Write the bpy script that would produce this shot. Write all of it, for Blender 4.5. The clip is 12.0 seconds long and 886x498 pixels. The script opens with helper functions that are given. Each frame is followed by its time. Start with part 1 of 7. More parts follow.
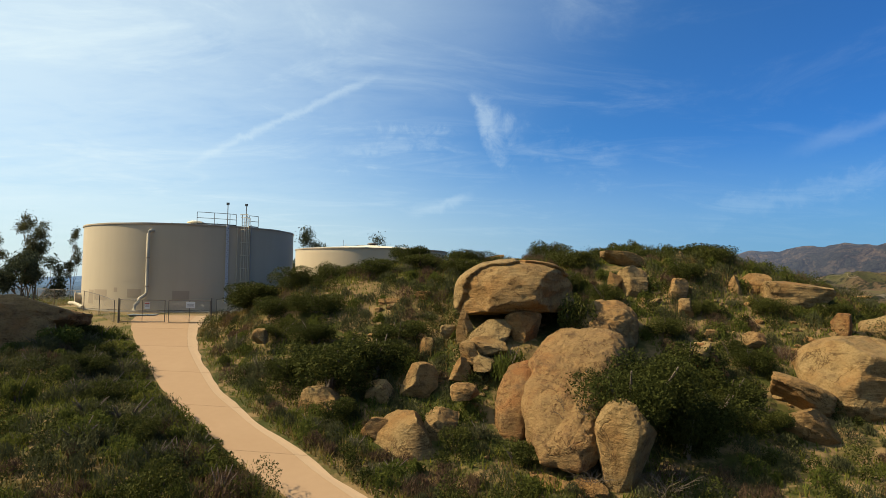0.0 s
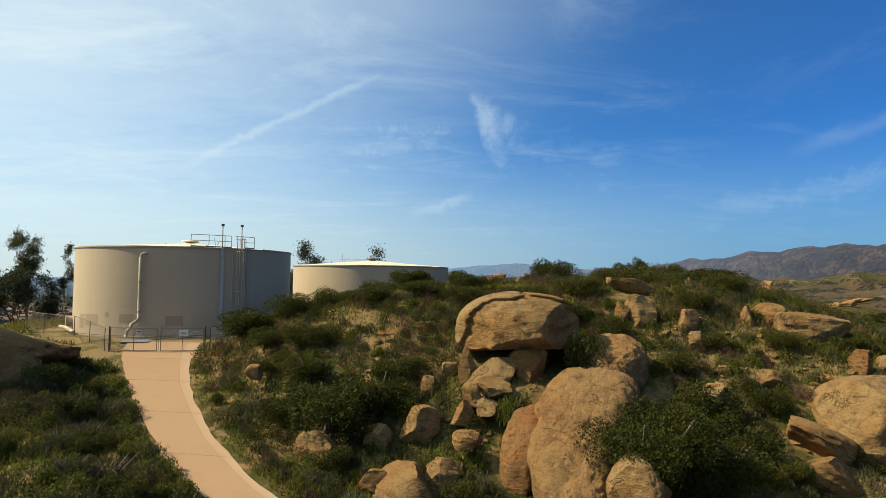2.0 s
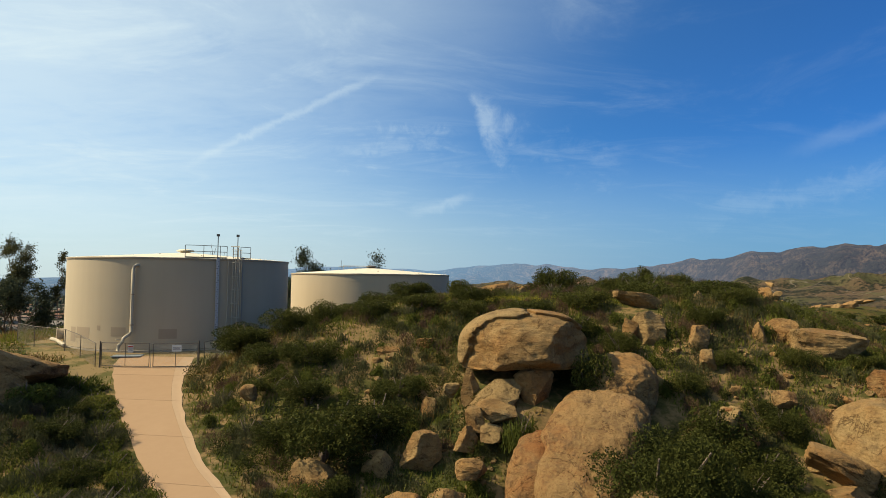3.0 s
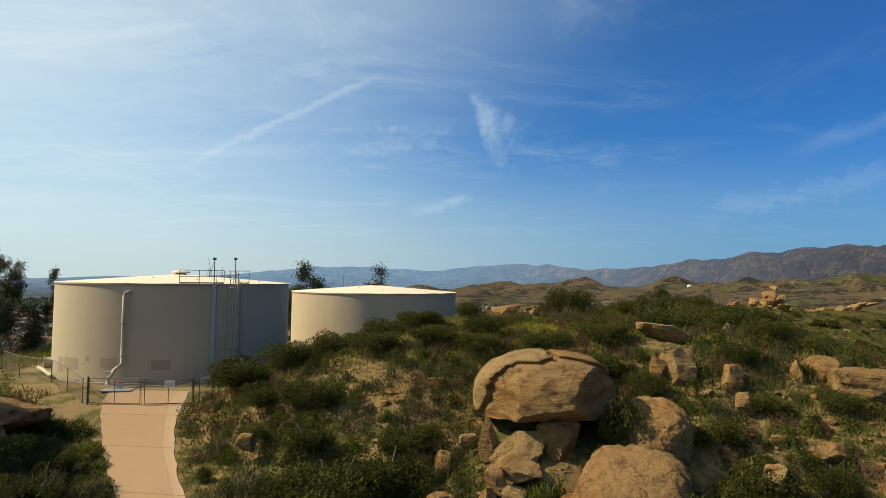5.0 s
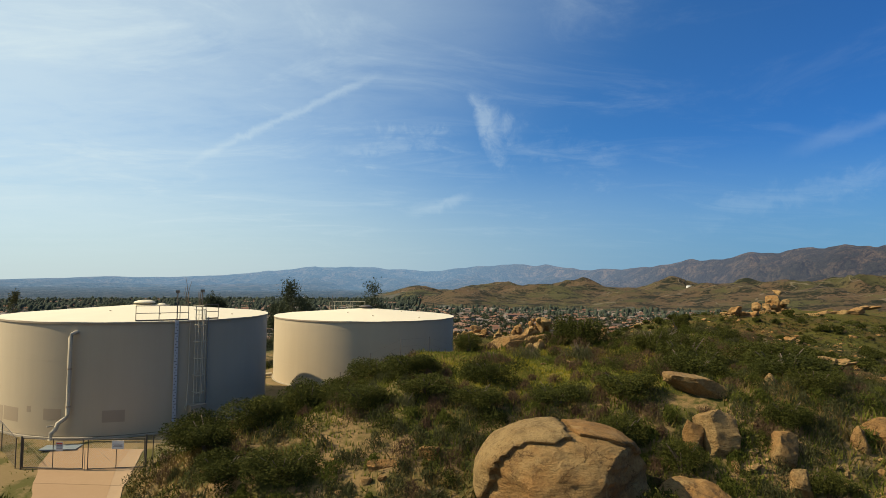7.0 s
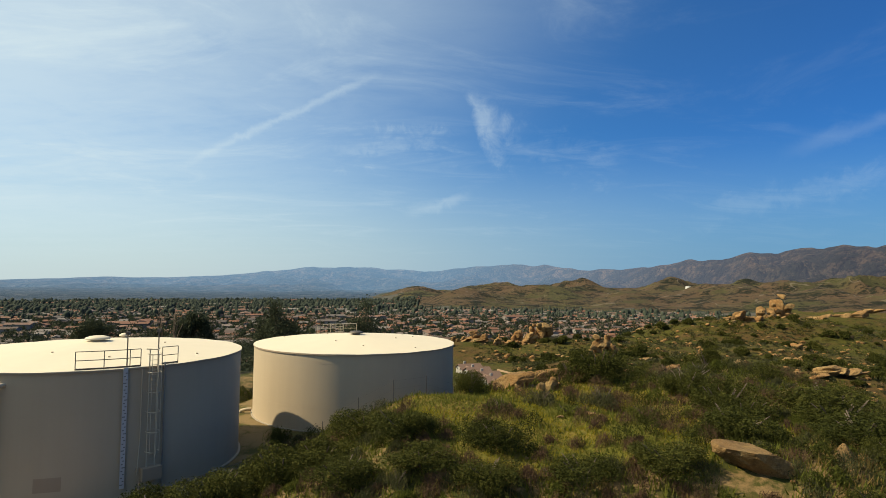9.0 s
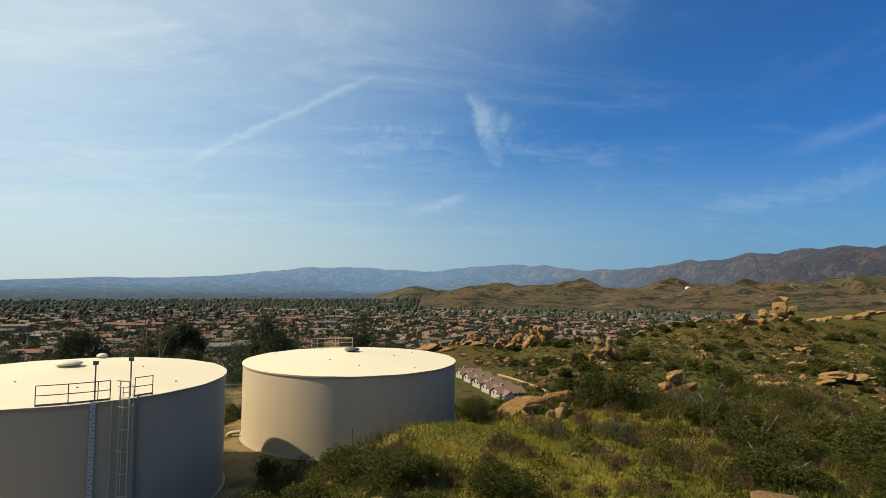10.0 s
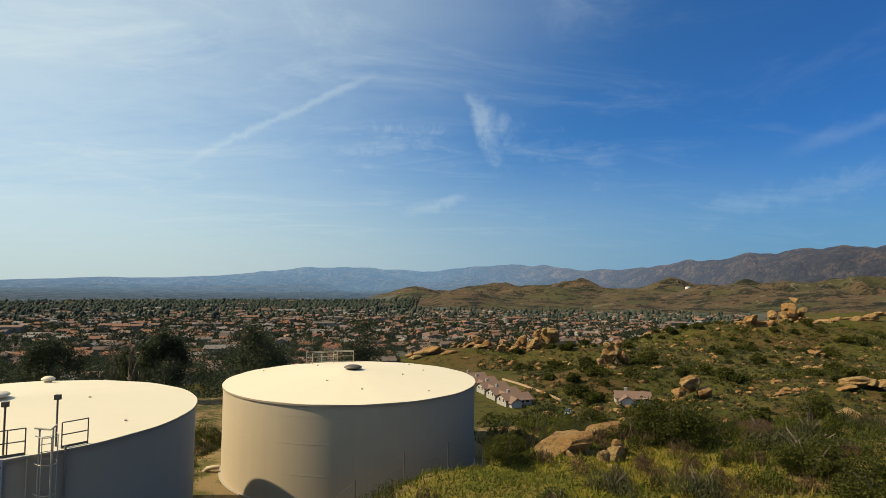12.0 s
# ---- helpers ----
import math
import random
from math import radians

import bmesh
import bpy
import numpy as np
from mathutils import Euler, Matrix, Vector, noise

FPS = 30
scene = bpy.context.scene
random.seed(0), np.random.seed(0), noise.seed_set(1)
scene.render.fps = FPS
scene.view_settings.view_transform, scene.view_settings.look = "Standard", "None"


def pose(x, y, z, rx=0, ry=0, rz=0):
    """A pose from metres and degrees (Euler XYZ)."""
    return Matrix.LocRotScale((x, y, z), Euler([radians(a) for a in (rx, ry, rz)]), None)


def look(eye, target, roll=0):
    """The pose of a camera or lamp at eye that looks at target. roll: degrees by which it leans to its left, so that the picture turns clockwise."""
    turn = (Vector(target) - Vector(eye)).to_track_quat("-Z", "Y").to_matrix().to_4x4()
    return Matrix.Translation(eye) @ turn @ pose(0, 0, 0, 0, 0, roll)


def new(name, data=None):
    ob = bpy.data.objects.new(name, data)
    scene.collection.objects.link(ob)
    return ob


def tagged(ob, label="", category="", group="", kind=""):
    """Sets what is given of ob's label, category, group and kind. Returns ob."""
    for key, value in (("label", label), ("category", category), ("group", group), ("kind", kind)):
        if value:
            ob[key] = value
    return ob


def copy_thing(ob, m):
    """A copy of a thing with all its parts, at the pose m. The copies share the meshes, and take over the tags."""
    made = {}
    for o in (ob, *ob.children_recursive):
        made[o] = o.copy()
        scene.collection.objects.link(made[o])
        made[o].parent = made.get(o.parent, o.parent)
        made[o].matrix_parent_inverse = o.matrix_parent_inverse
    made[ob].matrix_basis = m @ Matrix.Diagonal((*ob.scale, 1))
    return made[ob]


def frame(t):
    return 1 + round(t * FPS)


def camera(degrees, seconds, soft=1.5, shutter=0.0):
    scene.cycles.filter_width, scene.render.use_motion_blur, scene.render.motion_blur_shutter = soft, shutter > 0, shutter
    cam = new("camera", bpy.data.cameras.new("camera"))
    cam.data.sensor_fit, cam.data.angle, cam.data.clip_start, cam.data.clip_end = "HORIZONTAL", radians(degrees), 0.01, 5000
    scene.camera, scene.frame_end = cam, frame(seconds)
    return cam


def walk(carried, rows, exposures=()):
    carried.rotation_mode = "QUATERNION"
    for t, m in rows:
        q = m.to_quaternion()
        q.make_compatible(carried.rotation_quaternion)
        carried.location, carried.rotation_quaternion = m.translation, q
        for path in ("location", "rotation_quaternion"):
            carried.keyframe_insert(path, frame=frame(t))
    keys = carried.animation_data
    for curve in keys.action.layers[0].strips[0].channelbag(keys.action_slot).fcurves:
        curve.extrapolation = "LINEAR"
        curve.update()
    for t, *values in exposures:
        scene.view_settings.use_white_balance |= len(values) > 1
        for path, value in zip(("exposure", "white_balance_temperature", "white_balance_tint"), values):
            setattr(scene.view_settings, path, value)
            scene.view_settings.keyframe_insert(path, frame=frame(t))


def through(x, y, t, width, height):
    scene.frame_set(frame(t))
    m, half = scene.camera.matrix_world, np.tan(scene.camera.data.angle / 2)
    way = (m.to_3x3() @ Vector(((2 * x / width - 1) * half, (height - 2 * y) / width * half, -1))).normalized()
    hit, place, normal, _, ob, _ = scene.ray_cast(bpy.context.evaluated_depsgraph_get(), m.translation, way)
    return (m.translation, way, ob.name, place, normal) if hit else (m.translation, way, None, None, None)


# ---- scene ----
cam = camera(73.73, 12.0, soft=0.78)
PATH = [
    (0, 0.00, 0.00, 3.15, 92.867, -0.700, 0.000),
    (0.5, -0.08, -0.00, 3.58, 92.867, -0.700, 0.000),
    (1, -0.09, 0.19, 4.11, 92.867, -0.700, 0.000),
    (1.5, -0.08, 0.70, 4.67, 92.867, -0.700, 0.000),
    (2, -0.12, 1.39, 5.26, 92.867, -0.700, 0.000),
    (2.5, -0.17, 2.12, 5.81, 92.867, -0.700, 0.000),
    (3, -0.24, 2.75, 6.27, 92.867, -0.700, 0.000),
    (5, -1.08, 5.55, 8.43, 92.867, -0.700, 0.000),
    (5.5, -1.02, 6.76, 9.05, 92.865, -0.700, -0.033),
    (6, -0.93, 8.13, 9.74, 92.863, -0.700, -0.066),
    (6.5, -0.96, 9.68, 10.41, 92.862, -0.700, -0.099),
    (7, -0.87, 11.44, 11.03, 92.860, -0.700, -0.132),
    (9, -0.92, 17.99, 13.41, 92.853, -0.700, -0.264),
    (9.5, -0.91, 19.70, 14.11, 92.851, -0.700, -0.297),
    (10, -1.08, 21.47, 14.74, 92.849, -0.700, -0.330),
    (10.5, -1.42, 23.54, 15.03, 92.847, -0.700, -0.363),
    (11, -1.82, 25.66, 15.09, 92.846, -0.700, -0.396),
    (11.5, -2.23, 27.89, 15.13, 92.844, -0.700, -0.429),
    (12, -2.59, 30.22, 15.14, 92.842, -0.700, -0.462),
]
walk(cam, [(t, pose(x, y, z, rx, ry, rz)) for t, x, y, z, rx, ry, rz in PATH],
     exposures=((0, 0.87, 6720, 10), (2.5, 0.80, 6720, 10), (5.5, 0.67, 6720, 10), (9.5, 0.64, 6720, 10), (12, 0.57, 6720, 10)))

# ---- sun and sky ----
SUN_AZ, SUN_EL = radians(-91), radians(41.5)      # from +y, clockwise
SUN_DIR = Vector((math.sin(SUN_AZ) * math.cos(SUN_EL), math.cos(SUN_AZ) * math.cos(SUN_EL), math.sin(SUN_EL)))
VEIL_DIR = Vector((-0.766, 0.027, 0.643))       # the brightest part of the high veil
sun = new("sun", bpy.data.lights.new("sun", "SUN"))
sun.data.energy, sun.data.angle, sun.data.color = 4.5, radians(0.6), (1.0, 0.85, 0.59)
sun.matrix_world = look((0, 0, 0), -SUN_DIR)
sun.location = (-300, 20, 260)


def build_sky():
    world = bpy.data.worlds.new("sky")
    world.use_nodes = True
    scene.world = world
    nt = world.node_tree
    nodes, links = nt.nodes, nt.links
    nodes.clear()

    def n(kind, **kw):
        nd = nodes.new(kind)
        for key, val in kw.items():
            nd.inputs[key.replace("_", " ")].default_value = val
        return nd

    def m(op, a, b=None, c=None, clamp=False):
        nd = nodes.new("ShaderNodeMath")
        nd.operation, nd.use_clamp = op, clamp
        for k, v in enumerate((a, b, c)):
            if v is None:
                continue
            if isinstance(v, (int, float)):
                nd.inputs[k].default_value = v
            else:
                links.new(v, nd.inputs[k])
        return nd.outputs[0]

    def ramp(v, lo, hi):
        nd = nodes.new("ShaderNodeMapRange")
        nd.interpolation_type = "SMOOTHSTEP"
        nd.inputs["From Min"].default_value, nd.inputs["From Max"].default_value = lo, hi
        links.new(v, nd.inputs["Value"])
        return nd.outputs[0]

    def fractal(vec, scale, detail=5.0, rough=0.55, warp=0.0):
        nd = nodes.new("ShaderNodeTexNoise")
        nd.inputs["Scale"].default_value, nd.inputs["Detail"].default_value = scale, detail
        nd.inputs["Roughness"].default_value, nd.inputs["Distortion"].default_value = rough, warp
        links.new(vec, nd.inputs["Vector"])
        return nd.outputs[0]

    def mapping(vec, rot, scale):
        nd = nodes.new("ShaderNodeMapping")
        nd.inputs["Rotation"].default_value = [radians(a) for a in rot]
        nd.inputs["Scale"].default_value = scale
        links.new(vec, nd.inputs["Vector"])
        return nd.outputs[0]

    def mix(fac, a, b):
        nd = nodes.new("ShaderNodeMix")
        nd.data_type = "RGBA"
        links.new(fac, nd.inputs[0])
        for sock, v in ((nd.inputs[6], a), (nd.inputs[7], b)):
            if isinstance(v, tuple):
                sock.default_value = (*v, 1)
            else:
                links.new(v, sock)
        return nd.outputs[2]

    air = nodes.new("ShaderNodeTexSky")
    air.sky_type, air.sun_disc = "NISHITA", False
    air.sun_elevation, air.sun_rotation = SUN_EL, SUN_AZ
    air.altitude, air.air_density, air.dust_density, air.ozone_density = 300, 1.0, 1.0, 3.0
    coord = nodes.new("ShaderNodeTexCoord").outputs["Generated"]
    xyz = nodes.new("ShaderNodeSeparateXYZ")
    links.new(coord, xyz.inputs[0])
    x, y, z = xyz.outputs
    up = m("MAXIMUM", z, 0.0)
    # a flat layer of high cloud, seen in perspective
    deep = m("ADD", up, 0.10)
    plane = nodes.new("ShaderNodeCombineXYZ")
    links.new(m("DIVIDE", x, deep), plane.inputs[0])
    links.new(m("DIVIDE", y, deep), plane.inputs[1])
    sheet = plane.outputs[0]
    dot = nodes.new("ShaderNodeVectorMath")
    dot.operation = "DOT_PRODUCT"
    links.new(coord, dot.inputs[0])
    dot.inputs[1].default_value = VEIL_DIR
    sunward = dot.outputs["Value"]
    veil = fractal(mapping(sheet, (0, 0, 35), (0.35, 1.0, 1)), 0.8, 6, 0.6, 0.8)
    wisps = fractal(mapping(sheet, (0, 0, -52), (0.6, 1.1, 1)), 1.6, 10, 0.66, 1.2)
    curds = fractal(mapping(sheet, (0, 0, 20), (1.0, 1.6, 1)), 3.2, 8, 0.65, 0.6)
    veil = m("ADD", m("MULTIPLY", veil, 0.72), m("MULTIPLY", curds, 0.28))
    veil_amount = m("MULTIPLY", ramp(sunward, 0.0, 0.72), ramp(veil, 0.0, 0.60))
    wisp_amount = m("MULTIPLY", ramp(wisps, 0.46, 0.80), m("ADD", m("MULTIPLY", ramp(sunward, -0.4, 0.6), 0.20), 0.05))
    # straight trail and torn wedge of ice cloud ahead
    ahead = m("MAXIMUM", y, 0.05)
    u, v = m("DIVIDE", x, ahead), m("DIVIDE", z, ahead)
    fray = fractal(mapping(coord, (0, 0, 0), (1, 1, 1)), 26.0, 6, 0.65, 0.6)
    fray = m("SUBTRACT", fray, 0.5)

    def streak(u0, v0, u1, v1, wide, fuzz):
        du, dv = u1 - u0, v1 - v0
        length = math.hypot(du, dv)
        du, dv = du / length, dv / length
        along = m("ADD", m("MULTIPLY", m("SUBTRACT", u, u0), du), m("MULTIPLY", m("SUBTRACT", v, v0), dv))
        across = m("SUBTRACT", m("MULTIPLY", m("SUBTRACT", v, v0), du), m("MULTIPLY", m("SUBTRACT", u, u0), dv))
        across = m("ABSOLUTE", m("ADD", across, m("MULTIPLY", fray, fuzz)))
        body = m("SUBTRACT", 1.0, ramp(across, 0.0, wide))
        ends = m("MULTIPLY", ramp(along, -0.04, length * 0.35), m("SUBTRACT", 1.0, ramp(along, length * 0.86, length + 0.03)))
        return m("MULTIPLY", m("MULTIPLY", body, ends), ramp(y, 0.1, 0.3))

    trail = m("MULTIPLY", streak(*TRAIL, 0.011, 0.030), 0.17)
    tall = m("SUBTRACT", v, 0.194)
    west = ramp(m("ADD", m("SUBTRACT", u, m("SUBTRACT", 0.080, m("MULTIPLY", tall, 0.39))), m("MULTIPLY", fray, 0.045)), 0.0, 0.022)
    east = ramp(m("ADD", m("SUBTRACT", m("ADD", 0.112, m("MULTIPLY", tall, 0.48)), u), m("MULTIPLY", fray, 0.12)), 0.0, 0.085)
    crown = ramp(m("ADD", m("SUBTRACT", m("SUBTRACT", 0.345, m("MULTIPLY", u, 0.40)), v), m("MULTIPLY", fray, 0.07)), 0.0, 0.05)
    wedge = m("MULTIPLY", m("MULTIPLY", m("MULTIPLY", west, east), m("MULTIPLY", crown, ramp(y, 0.1, 0.3))), m("ADD", 0.14, m("MULTIPLY", curds, 0.42)))
    torn = m("MULTIPLY", m("MULTIPLY", streak(0.12, 0.235, 0.30, 0.195, 0.055, 0.20), ramp(curds, 0.35, 0.75)), 0.11)
    band = m("MULTIPLY", m("MULTIPLY", streak(0.36, 0.095, 0.86, 0.205, 0.030, 0.10), ramp(wisps, 0.25, 0.65)), 0.09)
    mares = m("MULTIPLY", m("MULTIPLY", streak(-0.20, 0.215, 0.03, 0.235, 0.034, 0.16), ramp(curds, 0.35, 0.70)), 0.15)
    wedge2 = m("MULTIPLY", streak(*WISP_R, 0.022, 0.03), 0.08)
    puff = m("MULTIPLY", streak(*PUFF, 0.014, 0.03), 0.20)
    cloud = m("ADD", m("MULTIPLY", veil_amount, 0.78), wisp_amount)
    for extra in (trail, wedge, torn, band, mares, wedge2, puff):
        cloud = m("ADD", cloud, extra)
    cloud = m("MULTIPLY", m("MINIMUM", cloud, 0.93), ramp(z, -0.02, 0.10))
    tint = nodes.new("ShaderNodeMix")
    tint.data_type, tint.blend_type = "RGBA", "MULTIPLY"
    tint.inputs[0].default_value = 1.0
    links.new(air.outputs[0], tint.inputs[6])
    links.new(mix(ramp(sunward, -0.35, 0.55), SKY_DEEP, SKY_PALE), tint.inputs[7])
    low = m("SUBTRACT", 1.0, ramp(z, -0.01, 0.24))
    # unseen low sky behind the camera is given a warm tint to fill shaded faces
    low_away = mix(ramp(y, -0.15, 0.25), WARM_BEHIND, HAZE_AWAY)
    hazed = mix(m("MULTIPLY", low, 0.85), tint.outputs[2], mix(ramp(sunward, -0.40, 0.48), low_away, HAZE_SUN))
    lit = mix(cloud, hazed, CLOUD)
    bg = nodes.new("ShaderNodeBackground")
    bg.inputs[1].default_value = 0.05
    links.new(lit, bg.inputs[0])
    out = nodes.new("ShaderNodeOutputWorld")
    links.new(bg.outputs[0], out.inputs[0])


SKY_DEEP = (0.23, 0.76, 1.42)
SKY_PALE = (0.58, 1.22, 1.62)
WARM_BEHIND = (4.2, 3.9, 3.5)
HAZE_AWAY, HAZE_SUN = (2.2, 4.6, 7.2), (7.8, 9.3, 9.6)
CLOUD = (8.5, 10.35, 11.1)
TRAIL = (-0.46, 0.18, -0.12, 0.345)
WISP_R = (0.60, 0.225, 0.78, 0.29)
PUFF = (-0.035, 0.115, 0.03, 0.135)
build_sky()

# ---- materials ----
class Nodes:
    """A small builder for node materials."""

    def __init__(self, name, rough=0.9, spec=0.2, metal=0.0):
        self.mat = bpy.data.materials.new(name)
        self.mat.use_nodes = True
        self.nt = self.mat.node_tree
        self.bsdf = self.nt.nodes["Principled BSDF"]
        self.bsdf.inputs["Roughness"].default_value = rough
        self.bsdf.inputs["Specular IOR Level"].default_value = spec
        self.bsdf.inputs["Metallic"].default_value = metal
        self.pos = self.nt.nodes.new("ShaderNodeNewGeometry").outputs["Position"]

    def put(self, sock, v):
        if hasattr(v, "is_linked"):
            self.nt.links.new(v, sock)
        elif isinstance(v, tuple) and len(v) == 3 and sock.type == "RGBA":
            sock.default_value = (*v, 1)
        else:
            sock.default_value = v

    def noise(self, scale, detail=4.0, rough=0.6, vec=None, warp=0.0):
        nd = self.nt.nodes.new("ShaderNodeTexNoise")
        nd.inputs["Scale"].default_value, nd.inputs["Detail"].default_value = scale, detail
        nd.inputs["Roughness"].default_value, nd.inputs["Distortion"].default_value = rough, warp
        self.put(nd.inputs["Vector"], vec or self.pos)
        return nd.outputs[0]

    def cells(self, scale, vec=None, feature="F1"):
        nd = self.nt.nodes.new("ShaderNodeTexVoronoi")
        nd.feature = feature
        nd.inputs["Scale"].default_value = scale
        self.put(nd.inputs["Vector"], vec or self.pos)
        return nd.outputs["Distance"]

    def stretch(self, scale, vec=None, rot=(0, 0, 0)):
        nd = self.nt.nodes.new("ShaderNodeMapping")
        nd.inputs["Scale"].default_value = scale
        nd.inputs["Rotation"].default_value = [radians(a) for a in rot]
        self.put(nd.inputs["Vector"], vec or self.pos)
        return nd.outputs[0]

    def ramp(self, v, lo, hi):
        nd = self.nt.nodes.new("ShaderNodeMapRange")
        nd.interpolation_type = "SMOOTHSTEP"
        nd.inputs["From Min"].default_value, nd.inputs["From Max"].default_value = lo, hi
        self.put(nd.inputs["Value"], v)
        return nd.outputs[0]

    def m(self, op, a, b=0.0):
        nd = self.nt.nodes.new("ShaderNodeMath")
        nd.operation = op
        self.put(nd.inputs[0], a)
        self.put(nd.inputs[1], b)
        return nd.outputs[0]

    def mix(self, fac, a, b):
        nd = self.nt.nodes.new("ShaderNodeMix")
        nd.data_type = "RGBA"
        for sock, v in ((nd.inputs[0], fac), (nd.inputs[6], a), (nd.inputs[7], b)):
            self.put(sock, v)
        return nd.outputs[2]

    def random(self):
        return self.nt.nodes.new("ShaderNodeObjectInfo").outputs["Random"]

    def island(self):
        nd = self.nt.nodes.new("ShaderNodeNewGeometry")
        return nd.outputs["Random Per Island"]

    def axis(self, k, vec=None):
        nd = self.nt.nodes.new("ShaderNodeSeparateXYZ")
        self.put(nd.inputs[0], vec or self.pos)
        return nd.outputs[k]

    def palette(self, v, colours):
        nd = self.nt.nodes.new("ShaderNodeValToRGB")
        el = nd.color_ramp.elements
        while len(el) < len(colours):
            el.new(0.5)
        for k, c in enumerate(colours):
            el[k].position, el[k].color = k / (len(colours) - 1), (*c, 1)
        self.put(nd.inputs[0], v)
        return nd.outputs[0]

    def colour(self, v):
        self.put(self.bsdf.inputs["Base Color"], v)
        return self

    def bump(self, v, strength=0.5, distance=0.05):
        nd = self.nt.nodes.new("ShaderNodeBump")
        nd.inputs["Strength"].default_value, nd.inputs["Distance"].default_value = strength, distance
        self.put(nd.inputs["Height"], v)
        self.nt.links.new(nd.outputs[0], self.bsdf.inputs["Normal"])
        return self


def plain(name, colour, rough=0.7, metal=0.0, scale=3.0, vary=0.25, spec=0.3):
    n = Nodes(name, rough, spec, metal)
    dark = tuple(c * (1 - vary) for c in colour)
    light = tuple(min(1.0, c * (1 + vary * 0.6)) for c in colour)
    n.colour(n.mix(n.noise(scale, 5), dark, light))
    return n.mat


def sandstone(name, light, warm, dark, bump=0.9, size=1.0):
    n = Nodes(name, 0.92, 0.12)
    big, mid, fine = n.noise(0.45 / size, 5, 0.65), n.noise(1.5 / size, 8, 0.72), n.noise(8 / size, 6, 0.75)
    shade = n.m("ADD", n.m("MULTIPLY", n.random(), 0.22), n.m("MULTIPLY", big, 0.95))
    c = n.mix(n.ramp(shade, 0.42, 0.78), light, warm)
    c = n.mix(n.m("MULTIPLY", n.ramp(mid, 0.46, 0.68), 0.72), c, dark)
    c = n.mix(n.m("MULTIPLY", n.ramp(fine, 0.48, 0.68), 0.6), c, tuple(v * 0.45 for v in warm))
    c = n.mix(n.m("MULTIPLY", n.ramp(n.noise(0.8 / size, 6, 0.7, warp=1.0), 0.58, 0.70), 0.6), c, tuple(v * 1.25 for v in light))
    c = n.mix(n.m("MULTIPLY", n.ramp(n.noise(2.3 / size, 8, 0.8, warp=0.8), 0.52, 0.75), 0.35), c, tuple(v * 0.55 for v in dark))
    beds = n.noise(1.1 / size, 6, 0.65, n.stretch((0.5, 0.5, 3.2), rot=(9, -7, 0)))
    bend = n.m("ABSOLUTE", n.m("SUBTRACT", n.noise(0.42 / size, 5, 0.6, warp=0.7), 0.5))
    veins = n.m("MAXIMUM", n.ramp(bend, 0.0, 0.010), n.ramp(n.noise(0.7 / size, 3), 0.46, 0.58))
    c = n.mix(n.m("ADD", 0.35, n.m("MULTIPLY", veins, 0.65)), tuple(v * 0.3 for v in warm), c)
    h = n.m("ADD", n.m("MULTIPLY", mid, 1.1), n.m("ADD", n.m("MULTIPLY", fine, 0.5), n.m("MULTIPLY", beds, 0.9)))
    h = n.m("ADD", h, n.m("MULTIPLY", veins, 0.3))
    n.colour(c)
    return n.bump(h, bump, 0.36 * size).mat


MAT_ROCK = sandstone("sandstone", (0.305, 0.210, 0.094), (0.268, 0.146, 0.053), (0.148, 0.097, 0.046))
MAT_ROCK_ORANGE = sandstone("sandstone_orange", (0.272, 0.170, 0.072), (0.244, 0.106, 0.036), (0.138, 0.082, 0.041))
MAT_ROCK_FAR = sandstone("sandstone_far", (0.35, 0.235, 0.102), (0.32, 0.172, 0.064), (0.145, 0.090, 0.042), 1.0, 2.6)


def ground_material():
    n = Nodes("dry_hill_soil", 0.95, 0.1)
    a, b, c = n.noise(0.16, 5, 0.6), n.noise(0.9, 5, 0.65), n.noise(7, 4, 0.7)
    soil = n.mix(b, (0.135, 0.086, 0.038), (0.215, 0.146, 0.068))
    weed = n.mix(c, (0.025, 0.032, 0.007), (0.055, 0.057, 0.014))
    straw = n.mix(c, (0.082, 0.060, 0.021), (0.131, 0.101, 0.038))
    col = n.mix(n.ramp(n.m("ADD", a, n.m("MULTIPLY", b, 0.5)), 0.60, 0.92), weed, straw)
    col = n.mix(n.ramp(n.m("ADD", n.m("MULTIPLY", a, 0.4), b), 0.64, 0.82), col, soil)
    n.colour(col)
    return n.bump(n.m("ADD", b, n.m("MULTIPLY", c, 0.5)), 0.8, 0.12).mat


def pad_material():
    n = Nodes("bare_pad_dirt", 0.95, 0.1)
    b, c = n.noise(0.5, 5, 0.65), n.noise(6, 4, 0.7)
    col = n.mix(b, (0.147, 0.104, 0.046), (0.202, 0.147, 0.074))
    col = n.mix(n.ramp(n.m("ADD", n.noise(0.35, 5), n.m("MULTIPLY", c, 0.2)), 0.58, 0.72), col, (0.076, 0.071, 0.022))
    n.colour(col)
    return n.bump(c, 0.5, 0.05).mat


